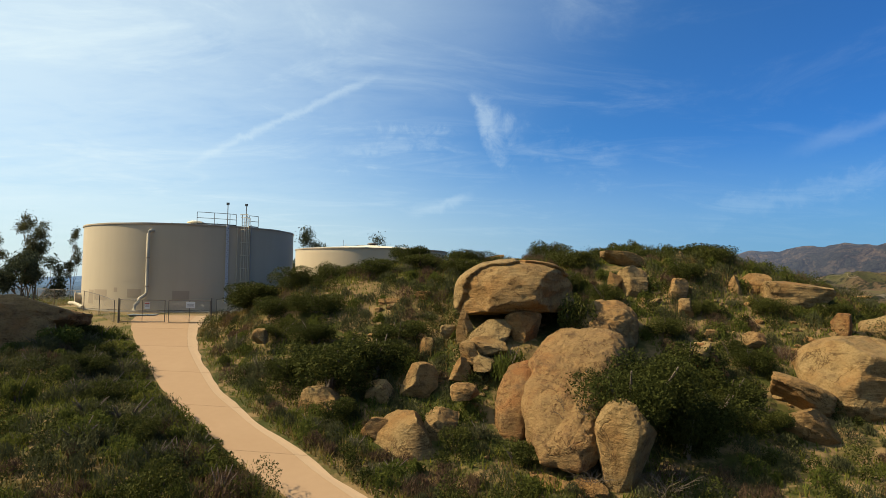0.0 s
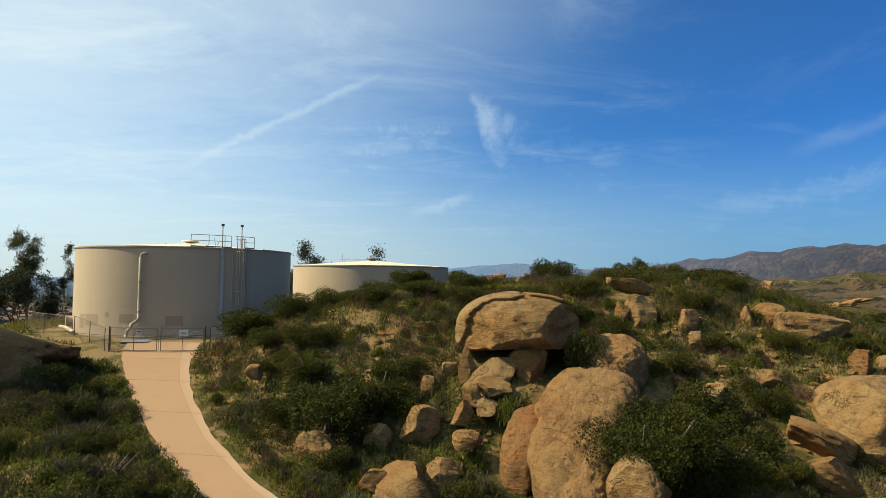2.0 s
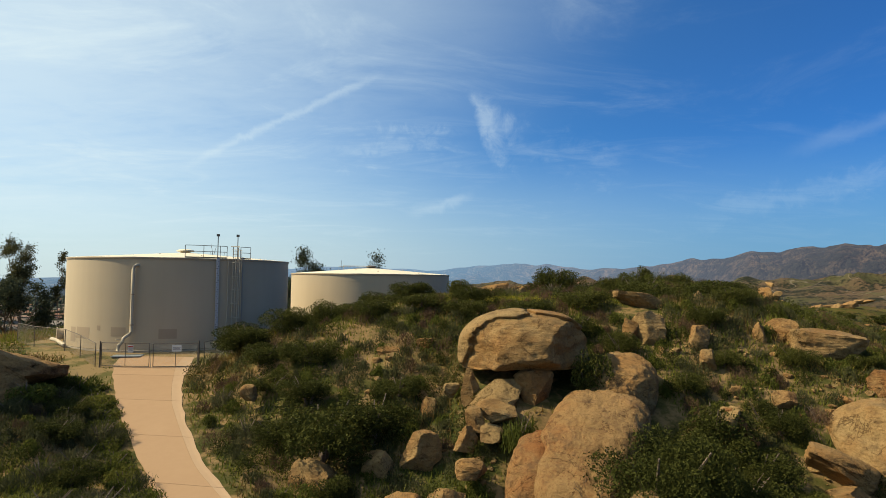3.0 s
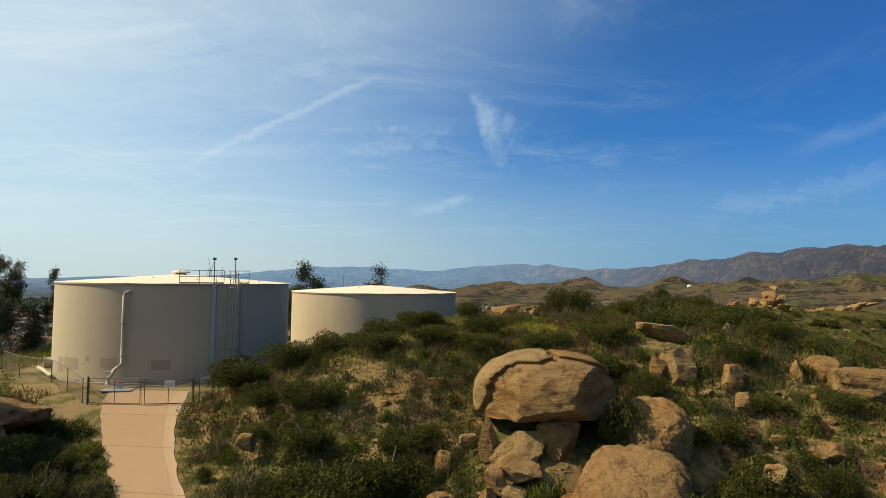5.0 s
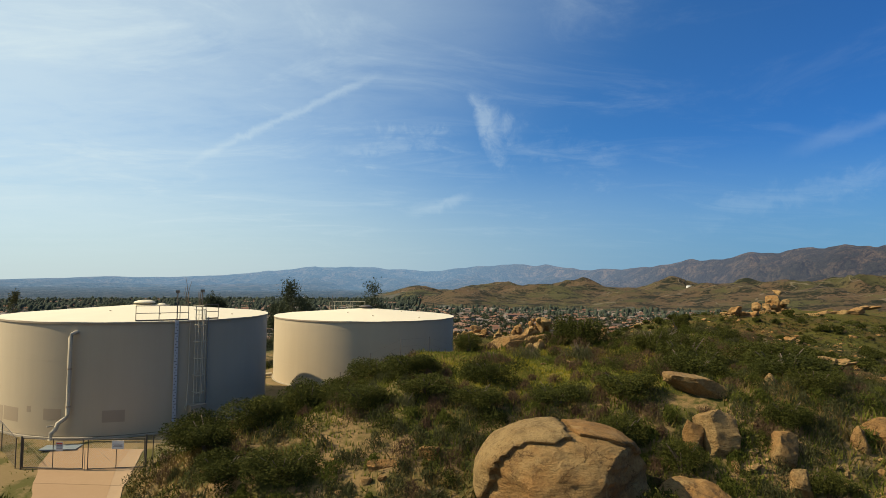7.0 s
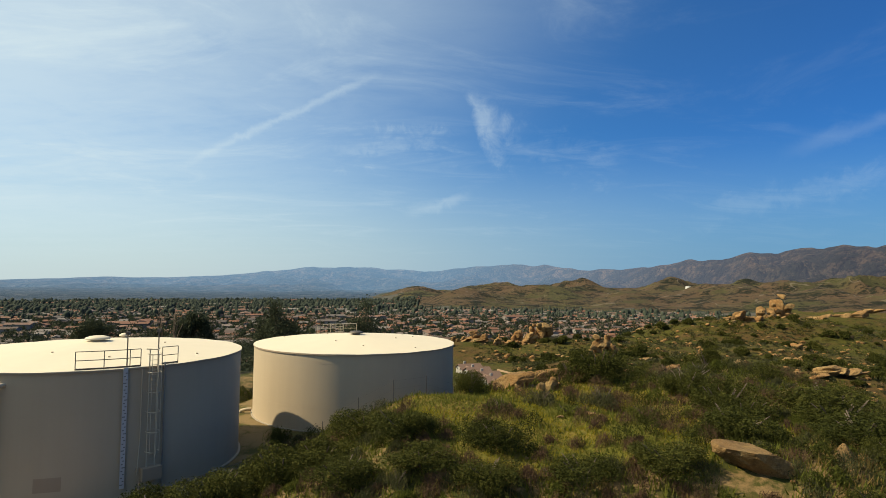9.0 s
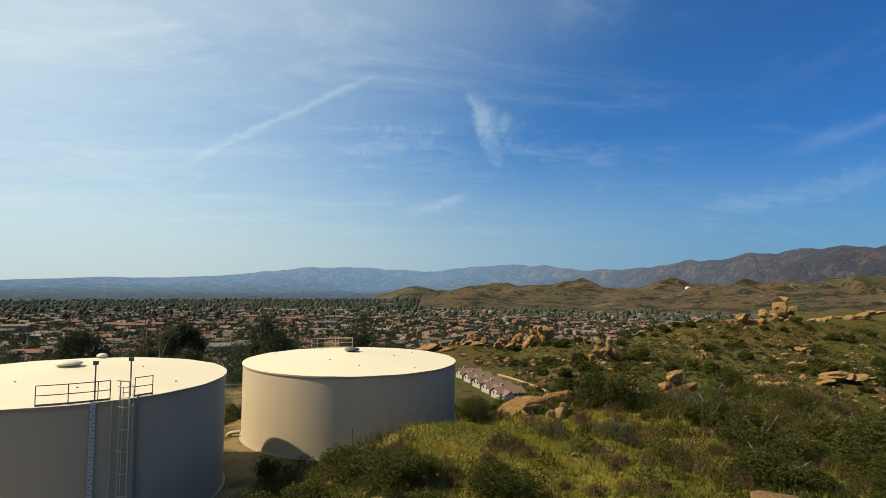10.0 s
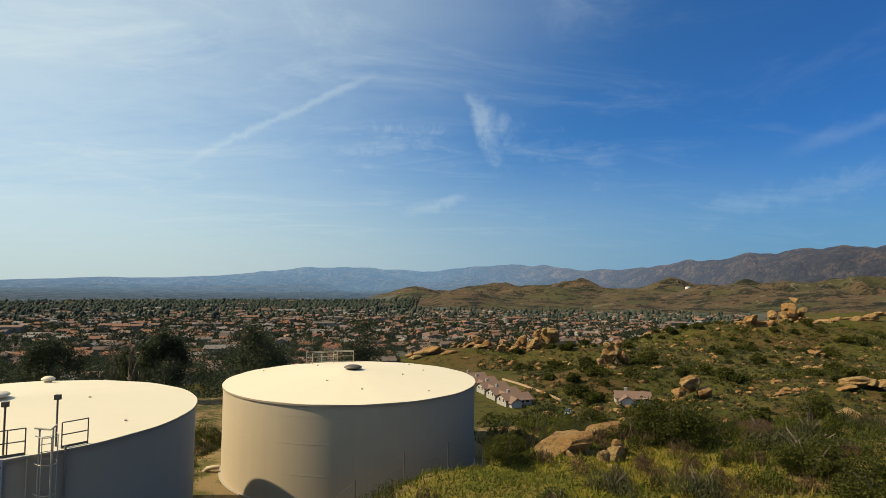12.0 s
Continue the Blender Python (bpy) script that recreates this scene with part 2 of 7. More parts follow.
def slope_material():
    n = Nodes("far_scrub_slope", 0.95, 0.1)
    a, b, c = n.noise(0.022, 6, 0.65), n.noise(0.11, 6, 0.72), n.noise(0.8, 5, 0.75)
    grass = n.mix(b, (0.042, 0.044, 0.008), (0.084, 0.076, 0.016))
    bare = n.mix(c, (0.066, 0.039, 0.013), (0.112, 0.069, 0.027))
    col = n.mix(n.ramp(n.m("ADD", a, n.m("MULTIPLY", b, 0.7)), 0.78, 1.04), grass, bare)
    col = n.mix(n.ramp(n.m("ADD", n.m("MULTIPLY", c, 0.6), n.noise(0.25, 5, 0.7)), 0.82, 0.96), col, (0.017, 0.019, 0.007))
    col = n.mix(n.m("MULTIPLY", n.ramp(n.m("ADD", n.m("MULTIPLY", c, 0.5), b), 0.88, 0.98), 0.7), col, (0.20, 0.135, 0.062))
    n.colour(col)
    return n.bump(n.m("ADD", b, c), 0.9, 0.9).mat


def meadow_material():
    n = Nodes("short_yellow_green_grass", 0.95, 0.1)
    a, b, c = n.noise(0.28, 5, 0.65), n.noise(1.7, 6, 0.7), n.noise(14, 4, 0.7)
    green = n.mix(c, (0.066, 0.072, 0.011), (0.120, 0.114, 0.019))
    gold = n.mix(c, (0.128, 0.100, 0.019), (0.195, 0.145, 0.034))
    col = n.mix(n.ramp(n.m("ADD", a, n.m("MULTIPLY", b, 0.6)), 0.66, 0.95), green, gold)
    col = n.mix(n.ramp(n.m("ADD", b, n.m("MULTIPLY", a, 0.3)), 0.76, 0.88), col, (0.150, 0.098, 0.042))
    n.colour(col)
    return n.bump(n.m("ADD", b, c), 0.8, 0.08).mat


def valley_material():
    n = Nodes("valley_floor", 0.95, 0.1)
    a, b, c = n.noise(0.006, 5, 0.6), n.noise(0.05, 6, 0.7), n.cells(0.03)
    green = n.mix(b, (0.022, 0.030, 0.020), (0.049, 0.055, 0.032))
    pale = n.mix(b, (0.082, 0.076, 0.066), (0.115, 0.104, 0.087))
    n.colour(n.mix(n.m("MULTIPLY", n.ramp(n.m("ADD", c, n.m("MULTIPLY", b, 0.6)), 0.55, 0.9), 0.6), green, pale))
    return n.mat


def hills_material():
    n = Nodes("low_grass_hills", 0.95, 0.1)
    a, b, c = n.noise(0.0045, 6, 0.65), n.noise(0.02, 7, 0.7), n.noise(0.09, 5, 0.75)
    # green and brown base tones are lifted to stand in for haze
    col = n.mix(n.ramp(n.m("ADD", n.m("MULTIPLY", a, 1.4), n.m("MULTIPLY", b, 0.9)), 0.94, 1.20), (0.082, 0.080, 0.036), (0.130, 0.088, 0.052))
    col = n.mix(n.m("MULTIPLY", n.ramp(n.noise(0.007, 5, 0.6, warp=0.8), 0.55, 0.66), 0.8), col, (0.110, 0.102, 0.044))
    col = n.mix(n.ramp(n.m("ADD", b, n.m("MULTIPLY", c, 0.5)), 0.70, 0.84), col, (0.024, 0.028, 0.018))
    track = n.m("ABSOLUTE", n.m("SUBTRACT", n.noise(0.006, 3, 0.5, warp=0.4), 0.5))
    col = n.mix(n.m("MULTIPLY", n.m("SUBTRACT", 1.0, n.ramp(track, 0.0, 0.006)), 0.55), col, (0.24, 0.20, 0.15))
    n.colour(col)
    return n.bump(n.m("ADD", b, n.m("MULTIPLY", c, 0.3)), 1.0, 34).mat


def mountain_material():
    """Far valley floor and ranges: plain backdrop, haze painted in as a distance-graded glow."""
    n = Nodes("hazed_chaparral_mountains", 0.95, 0.1)
    a, b, c = n.noise(0.0022, 6, 0.65), n.noise(0.011, 7, 0.7), n.noise(0.05, 4, 0.7)
    col = n.mix(n.ramp(a, 0.35, 0.7), (0.062, 0.052, 0.034), (0.118, 0.078, 0.050))
    col = n.mix(n.ramp(n.m("ADD", b, n.m("MULTIPLY", c, 0.4)), 0.57, 0.76), col, (0.018, 0.020, 0.016))
    flat = n.mix(n.ramp(n.m("ADD", n.noise(0.018, 6, 0.75), n.m("MULTIPLY", c, 0.4)), 0.62, 0.86), (0.018, 0.026, 0.022), (0.095, 0.085, 0.074))
    n.colour(n.mix(n.ramp(n.axis(2), -52, -36), flat, col))
    # bluish emission stands in for haze, stronger farther off
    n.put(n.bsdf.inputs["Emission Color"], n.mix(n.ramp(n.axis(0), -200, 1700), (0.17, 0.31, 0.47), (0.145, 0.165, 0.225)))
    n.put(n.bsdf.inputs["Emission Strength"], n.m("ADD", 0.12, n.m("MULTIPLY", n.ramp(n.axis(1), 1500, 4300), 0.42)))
    gully = n.m("ABSOLUTE", n.m("SUBTRACT", n.noise(0.0042, 6, 0.6, warp=0.5), 0.5))
    return n.bump(n.m("ADD", n.m("MULTIPLY", gully, 5.0), n.m("ADD", b, n.m("MULTIPLY", c, 0.25))), 1.0, 130).mat


MAT_GROUND, MAT_PAD, MAT_SLOPE, MAT_MEADOW = ground_material(), pad_material(), slope_material(), meadow_material()
MAT_VALLEY, MAT_HILLS, MAT_MOUNTAIN = valley_material(), hills_material(), mountain_material()


def concrete(name, light, dark):
    n = Nodes(name, 0.9, 0.2)
    a, b, c = n.noise(0.3, 4), n.noise(2.2, 6, 0.65), n.noise(40, 3)
    col = n.mix(n.m("ADD", n.m("MULTIPLY", a, 0.6), n.m("MULTIPLY", b, 0.45)), dark, light)
    col = n.mix(n.m("MULTIPLY", n.random(), 0.18), col, dark)
    n.colour(col)
    return n.bump(n.m("ADD", b, n.m("MULTIPLY", c, 0.4)), 0.25, 0.02).mat


MAT_DRIVE = concrete("tan_concrete", (0.330, 0.224, 0.131), (0.250, 0.157, 0.087))
MAT_GUTTER = concrete("pale_concrete", (0.370, 0.266, 0.168), (0.275, 0.186, 0.110))
MAT_RING = concrete("ring_concrete", (0.371, 0.339, 0.275), (0.269, 0.230, 0.173))


def tank_paint(name, colour, streaks=0.2):
    n = Nodes(name, 0.62, 0.22)
    a, b = n.noise(0.25, 4), n.noise(3, 5)
    runs = n.noise(1.6, 5, 0.6, n.stretch((1, 1, 0.06)))
    dark = tuple(v * (1 - streaks) for v in colour)
    col = n.mix(n.m("ADD", n.m("MULTIPLY", a, 0.5), n.m("MULTIPLY", runs, 0.5)), dark, colour)
    n.colour(n.mix(n.m("MULTIPLY", n.ramp(b, 0.55, 0.8), 0.12), col, dark))
    return n.bump(n.noise(0.7, 3), 0.15, 0.04).mat


MAT_SHELL = tank_paint("tank_beige_paint", (0.460, 0.382, 0.268))
MAT_ROOF = tank_paint("tank_roof_cream_paint", (0.63, 0.565, 0.42), 0.10)
MAT_PATCH = tank_paint("touch_up_paint", (0.335, 0.268, 0.190), 0.12)
MAT_PIPE = tank_paint("pipe_cream_paint", (0.45, 0.395, 0.29), 0.1)
MAT_STEEL = plain("galvanised_steel", (0.30, 0.29, 0.27), 0.45, 0.7)
MAT_DARKSTEEL = plain("weathered_steel", (0.115, 0.10, 0.085), 0.6, 0.5)
MAT_BLACK = plain("dark_opening", (0.02, 0.02, 0.02), 0.8)
MAT_WHITE = plain("white_sheet", (0.585, 0.578, 0.547), 0.5, vary=0.06)
MAT_BAR = plain("faded_print", (0.18, 0.17, 0.17), 0.6)
MAT_RED = plain("red_print", (0.45, 0.06, 0.04), 0.6)
MAT_GAUGE = plain("gauge_board_white", (0.450, 0.450, 0.450), 0.5, vary=0.1)
MAT_BLUE = plain("hatch_blue_grey", (0.20, 0.24, 0.26), 0.5)


def leaf_material(name, colours, rough=0.6, through=0.25):
    n = Nodes(name, rough + 0.2, 0.06)
    v = n.m("ADD", n.m("MULTIPLY", n.island(), 0.55), n.m("MULTIPLY", n.random(), 0.45))
    n.colour(n.palette(v, colours))
    trans = n.nt.nodes.new("ShaderNodeBsdfTranslucent")
    n.put(trans.inputs["Color"], n.palette(v, [tuple(min(1, c * 1.5) for c in col) for col in colours]))
    blend = n.nt.nodes.new("ShaderNodeMixShader")
    blend.inputs[0].default_value = through
    out = n.nt.nodes["Material Output"]
    n.nt.links.new(n.bsdf.outputs[0], blend.inputs[1])
    n.nt.links.new(trans.outputs[0], blend.inputs[2])
    n.nt.links.new(blend.outputs[0], out.inputs[0])
    return n.mat


LEAF_DARK = leaf_material("dark_evergreen_leaves", ((0.021, 0.025, 0.006), (0.042, 0.047, 0.010), (0.080, 0.078, 0.018)), 0.6, 0.18)
LEAF_SAGE = leaf_material("grey_green_sage_leaves", ((0.039, 0.042, 0.017), (0.065, 0.066, 0.029), (0.108, 0.1, 0.046)), 0.7, 0.18)
LEAF_GREEN = leaf_material("fresh_green_leaves", ((0.039, 0.051, 0.01), (0.072, 0.081, 0.016), (0.122, 0.118, 0.026)), 0.6, 0.3)
LEAF_DRY = leaf_material("dry_brown_twigs_and_seed_heads", ((0.052, 0.033, 0.021), (0.086, 0.054, 0.033), (0.13, 0.085, 0.048)), 0.8, 0.12)
LEAF_STRAW = leaf_material("straw_grass", ((0.086, 0.068, 0.021), (0.147, 0.105, 0.036), (0.233, 0.162, 0.062)), 0.7, 0.25)
LEAF_GRASS = leaf_material("green_grass", ((0.057, 0.069, 0.011), (0.101, 0.109, 0.02), (0.172, 0.149, 0.034)), 0.6, 0.3)
LEAF_YELLOW = leaf_material("yellow_wildflowers", ((0.150, 0.132, 0.016), (0.205, 0.176, 0.019), (0.100, 0.108, 0.016)), 0.6, 0.3)
# valley haze put into the leaf colours: both lifted, the distant one bluer
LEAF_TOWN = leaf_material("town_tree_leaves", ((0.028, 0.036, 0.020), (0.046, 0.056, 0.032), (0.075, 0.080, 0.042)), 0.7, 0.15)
LEAF_FAR = leaf_material("distant_tree_leaves_hazed", ((0.027, 0.036, 0.028), (0.044, 0.055, 0.041), (0.070, 0.078, 0.055)), 0.9, 0.0)
MAT_BARK = plain("grey_brown_bark", (0.13, 0.10, 0.075), 0.9, scale=6, vary=0.4)
MAT_DEAD = plain("dead_brown_twigs", (0.11, 0.085, 0.06), 0.9, scale=6, vary=0.4)
# ---- the lie of the land: heights in metres, tank pad at zero ----
def smooth(a, b, v):
    t = np.clip((np.asarray(v, dtype=float) - a) / (b - a), 0.0, 1.0)
    return t * t * (3 - 2 * t)


def table(v, xs, ys, soft):
    v = np.asarray(v, dtype=float)
    return sum(np.interp(v + soft * k, xs, ys) for k in (-1, -0.5, 0, 0.5, 1)) / 5


def hash2(ix, iy, seed):
    h = np.sin(ix * 127.1 + iy * 311.7 + seed * 74.7) * 43758.5453
    return h - np.floor(h)


def value_noise(x, y, seed=0):
    ix, iy = np.floor(x), np.floor(y)
    fx, fy = x - ix, y - iy
    fx, fy = fx * fx * (3 - 2 * fx), fy * fy * (3 - 2 * fy)
    a, b = hash2(ix, iy, seed), hash2(ix + 1, iy, seed)
    c, d = hash2(ix, iy + 1, seed), hash2(ix + 1, iy + 1, seed)
    return (a + (b - a) * fx) * (1 - fy) + (c + (d - c) * fx) * fy - 0.5


def fbm(x, y, octaves=4, seed=0):
    x, y = np.asarray(x, dtype=float), np.asarray(y, dtype=float)
    total, gain = 0.0, 1.0
    for k in range(octaves):
        total = total + gain * value_noise(x * 2 ** k + 17.3 * k, y * 2 ** k - 9.1 * k, seed + k)
        gain *= 0.5
    return total


TANK_A = (-26.06, 61.85, 10.0)
TANK_B = (-9.58, 79.84, 10.1)


def road_z(y):
    return table(y, (-60, 10, 22.6, 32, 40, 48, 52, 90), (-14, -7.6, -5.3, -3.5, -2.0, -0.6, -0.05, 0.0), 1.5)


def road_right(y):
    return table(y, ROAD_Y, ROAD_R, 0.7)


def road_left(y):
    return table(y, ROAD_Y, ROAD_L, 0.7)


ROAD_Y = (-60, 0, 10, 20, 23, 25, 27, 29, 31, 33, 35, 38, 41, 44, 48, 52)
ROAD_R = (30, 18, 9.5, 0.5, -2.7, -4.7, -6.4, -8.5, -10.2, -12.0, -13.3, -15.1, -16.8, -18.1, -19.5, -20.2)
ROAD_L = (26, 14, 5.5, -3.2, -6.3, -8.4, -10.1, -12.2, -14.0, -15.5, -16.9, -19.0, -21.2, -22.9, -25.4, -26.0)


def hill_z(x, y):
    """The rocky hill to the right of the road."""
    z = table(y, (-60, 5, 16, 22, 26, 29, 32, 35, 38, 42, 46, 50, 55, 62, 68, 76, 92, 120),
              (-16, -9.4, -8.0, -6.9, -6.0, -5.3, -4.3, -2.8, -1.1, 1.2, 3.5, 4.3, 4.4, 4.6, 4.6, 3.0, -0.2, -7.0), 1.2)
    z = z - 0.014 * np.clip(x - 21, 0, 60) ** 2
    z = z - np.clip(-3 - x, 0, 14) * (0.12 + 0.33 * smooth(45, 54, y))
    for cx, cy, sx, sy, h in ((4, 36, 5, 4, 1.5), (18, 45, 8, 7, 1.0), (27, 37, 5, 4, 1.6), (25, 67, 9, 8, 1.7)):
        z = z + h * np.exp(-((x - cx) / sx) ** 2 - ((y - cy) / sy) ** 2)
    return z


def left_z(x, y):
    """The bank to the left of the road."""
    away = np.clip(road_left(np.minimum(y, 50)) - x, 0, 80)
    up = 1.5 * smooth(0.5, 6, away) * (1 - smooth(42, 50, y))
    return road_z(y) + up - 0.22 * np.clip(-x - 44, 0, 60)


def far_z(x, y):
    """The valley, its low hills and the mountains."""
    r, az = np.hypot(x, y), np.degrees(np.arctan2(x, y))
    z = table(r, (0, 180, 230, 330, 700, 1500, 5000), (-22, -24, -26.5, -33, -46, -56, -60), 20)
    # rocky spurs to the right
    for cx, cy, sx, sy, h in ((110, 320, 130, 95, 9), (190, 372, 60, 45, 19), (72, 322, 34, 22, 8), (130, 378, 40, 25, 7), (150, 225, 60, 45, 6), (60, 205, 25, 25, 0.5),
                              (335, 500, 95, 50, 28), (8, 335, 30, 20, 8), (60, 252, 25, 22, 6), (160, 288, 40, 30, 8), (262, 345, 65, 60, 15)):
        z = z + h * np.exp(-((x - cx) / sx) ** 2 - ((y - cy) / sy) ** 2)
    z = z + 3.0 * fbm(x / 45, y / 45, 4, 3) * smooth(10, 22, az) * smooth(150, 220, r) * (1 - smooth(600, 900, r))
    z = z + 1.6 * fbm(x / 13, y / 13, 3, 13) * smooth(8, 16, az) * smooth(120, 190, r) * (1 - smooth(500, 700, r))
    # low green and brown hills
    broken = smooth(1350, 1700, r) * (1 - smooth(2500, 3000, r)) * smooth(-6, 4, az)
    z = z + broken * (34 * (0.24 - np.abs(fbm(x / 300, y / 300, 4, 19))) + 9 * fbm(x / 70, y / 70, 3, 23))
    for a, w, dist, deep, h in ((2.5, 3.5, 1650, 240, 36), (10, 4, 1900, 240, 50), (17.5, 3.5, 1750, 300, 36), (26, 4.5, 1850, 300, 88),
                                (33.5, 5, 1800, 350, 66), (-2, 3, 2150, 250, 44), (13, 3, 2400, 250, 72), (6, 4, 2500, 250, 60), (20.5, 3, 2350, 250, 70), (42, 7, 1700, 400, 90)):
        z = z + h * np.exp(-((az - a) / w) ** 2 - ((r - dist) / deep) ** 2) * (1 + 0.5 * fbm(x / 260, y / 260, 4, 9) - 0.9 * np.abs(fbm(x / 170, y / 170, 4, 15)))
    # the mountains, by the height of their crest
    crest = np.interp(az, CREST_AZ, CREST_Z) * (1 + 0.10 * fbm(az / 1.7, 0.0 * az, 4, 6))
    dist = np.interp(az, (-60, 10, 20, 40, 60), (4300, 4200, 3500, 3000, 3000))
    fall = np.abs(r - dist) / (dist * np.where(r < dist, 0.2, 0.4))
    shape = np.exp(-fall ** 1.5)
    folds = np.abs(fbm(x / 420, y / 420, 5, 21))
    z = z + crest * (shape * (1 - 2.0 * folds * smooth(0.0, 0.5, fall)) - 0.55 * np.abs(fbm(x / 190, y / 190, 4, 4)) * shape * smooth(0.05, 0.5, fall)) * np.where(r > 1200, 1, 0)
    return z


CREST_AZ = (-60, -36.9, -33.2, -29.2, -24.8, -20.2, -16.2, -12.1, -8.9, -4.6, -1.3, 4.2, 7.9, 11.7, 13.8, 16.8, 19.3, 21.7, 23.1, 25.4, 27.6, 29.7, 31.9, 33.7, 36.9, 60)
CREST_Z = (60, 34, 47, 58, 58, 74, 109, 149, 140, 129, 124, 161, 179, 159, 142, 137, 144, 174, 188, 180, 212, 208, 238, 249, 236, 200)


def ground_z(x, y):
    x, y = np.asarray(x, dtype=float), np.asarray(y, dtype=float)
    yr = np.minimum(y, 50)
    mid = (road_right(yr) + road_left(yr)) / 2
    half = (road_right(yr) - road_left(yr)) / 2
    off_road = np.where(y < 52, np.abs(x - mid) - half - 0.4, 99)
    off_a = np.hypot(x - TANK_A[0], y - TANK_A[1]) - 12.6
    off_b = np.hypot(x - TANK_B[0], y - TANK_B[1]) - 12.0
    side = smooth(-1, 1, x - mid)
    off_pad = np.minimum(np.minimum(off_a, off_b), np.where(y > 50, np.hypot(x + 24, y - 50) - 6, 99))
    off = np.minimum(off_road, off_pad)
    wild = side * hill_z(x, y) + (1 - side) * left_z(x, y)
    rough = 0.55 * fbm(x / 5.0, y / 5.0, 4, 5) + 0.12 * fbm(x / 0.9, y / 0.9, 2, 31)
    near = road_z(y) + (wild + rough - road_z(y)) * smooth(0, 6.5, off)
    out = np.hypot(np.maximum(np.maximum(-48 - x, x - 34), 0), np.maximum(y - 92, 0))
    keep = 1 - smooth(0, 120, out)
    return far_z(x, y) + (near - far_z(x, y)) * keep


def meadow(x, y):
    """How far the short grass of the bank behind the crest has spread, 0 to 1."""
    return np.exp(-((x - 6) / 11) ** 2 - ((y - 57) / 11) ** 2) * smooth(44.5, 48, y) + 0.35 * fbm(x / 6, y / 6, 3, 44)


class HeightGrid:
    """Heights sampled once, for setting things on the ground."""

    def __init__(self, x0, x1, y0, y1, step):
        self.x0, self.y0, self.step = x0, y0, step
        xs, ys = np.arange(x0, x1 + step, step), np.arange(y0, y1 + step, step)
        gx, gy = np.meshgrid(xs, ys)
        self.z = ground_z(gx, gy)

    def __call__(self, x, y):
        u, v = (np.asarray(x, dtype=float) - self.x0) / self.step, (np.asarray(y, dtype=float) - self.y0) / self.step
        i = np.clip(np.floor(u).astype(int), 0, self.z.shape[1] - 2)
        j = np.clip(np.floor(v).astype(int), 0, self.z.shape[0] - 2)
        a, b = u - i, v - j
        z = self.z
        return (z[j, i] * (1 - a) + z[j, i + 1] * a) * (1 - b) + (z[j + 1, i] * (1 - a) + z[j + 1, i + 1] * a) * b


NEAR_Z = HeightGrid(-70, 70, 8, 135, 0.35)
FAR_Z = HeightGrid(-2600, 1400, 90, 3400, 9.0)


def gz(x, y):
    near = -69 < x < 69 and 9 < y < 134
    return float(NEAR_Z(x, y) if near else FAR_Z(x, y))

# ---- mesh helpers ----
def mesh_data(name, verts, faces, mats, index=None, smooth_faces=False, crease=None):
    me = bpy.data.meshes.new(name)
    if isinstance(faces, list):
        me.from_pydata(np.asarray(verts, dtype=float).tolist(), [], faces)
    else:       # many faces of one size, straight from an array
        verts, count, size = np.asarray(verts, dtype=np.float32), len(faces), faces.shape[1]
        me.vertices.add(len(verts))
        me.vertices.foreach_set("co", verts.ravel())
        me.loops.add(count * size)
        me.loops.foreach_set("vertex_index", np.ascontiguousarray(faces, dtype=np.int32).ravel())
        me.polygons.add(count)
        me.polygons.foreach_set("loop_start", np.arange(0, count * size, size, dtype=np.int32))
    for mt in (mats if isinstance(mats, (list, tuple)) else [mats]):
        me.materials.append(mt)
    if index is not None:
        me.polygons.foreach_set("material_index", np.asarray(index, dtype=np.int32))
    if smooth_faces:
        me.polygons.foreach_set("use_smooth", np.ones(len(me.polygons), dtype=bool))
    me.update(calc_edges=True)
    if crease:
        me.set_sharp_from_angle(angle=radians(crease))
    return me


def empty(name, x=0, y=0, z=0, turn=0):
    ob = new(name)
    ob.empty_display_size = 0.3
    ob.matrix_world = pose(x, y, z, 0, 0, turn)
    return ob


def part_mesh(name, me, parent, label=""):
    ob = new(name, me)
    ob.parent = parent
    return tagged(ob, label) if label else ob


def part(name, bm, material, parent, label="", smooth_faces=False):
    me = bpy.data.meshes.new(name)
    bm.to_mesh(me)
    bm.free()
    me.materials.append(material)
    if smooth_faces:
        me.polygons.foreach_set("use_smooth", np.ones(len(me.polygons), dtype=bool))
    return part_mesh(name, me, parent, label)


def box(bm, x0, x1, y0, y1, z0, z1):
    v = [bm.verts.new(p) for p in ((x0, y0, z0), (x1, y0, z0), (x1, y1, z0), (x0, y1, z0), (x0, y0, z1), (x1, y0, z1), (x1, y1, z1), (x0, y1, z1))]
    for f in ((3, 2, 1, 0), (4, 5, 6, 7), (0, 1, 5, 4), (1, 2, 6, 5), (2, 3, 7, 6), (3, 0, 4, 7)):
        bm.faces.new([v[k] for k in f])
    return bm


def bevelled(bm, width=0.02, steps=2):
    bmesh.ops.bevel(bm, geom=bm.edges[:], offset=width, segments=steps, affect="EDGES", profile=0.5)
    return bm


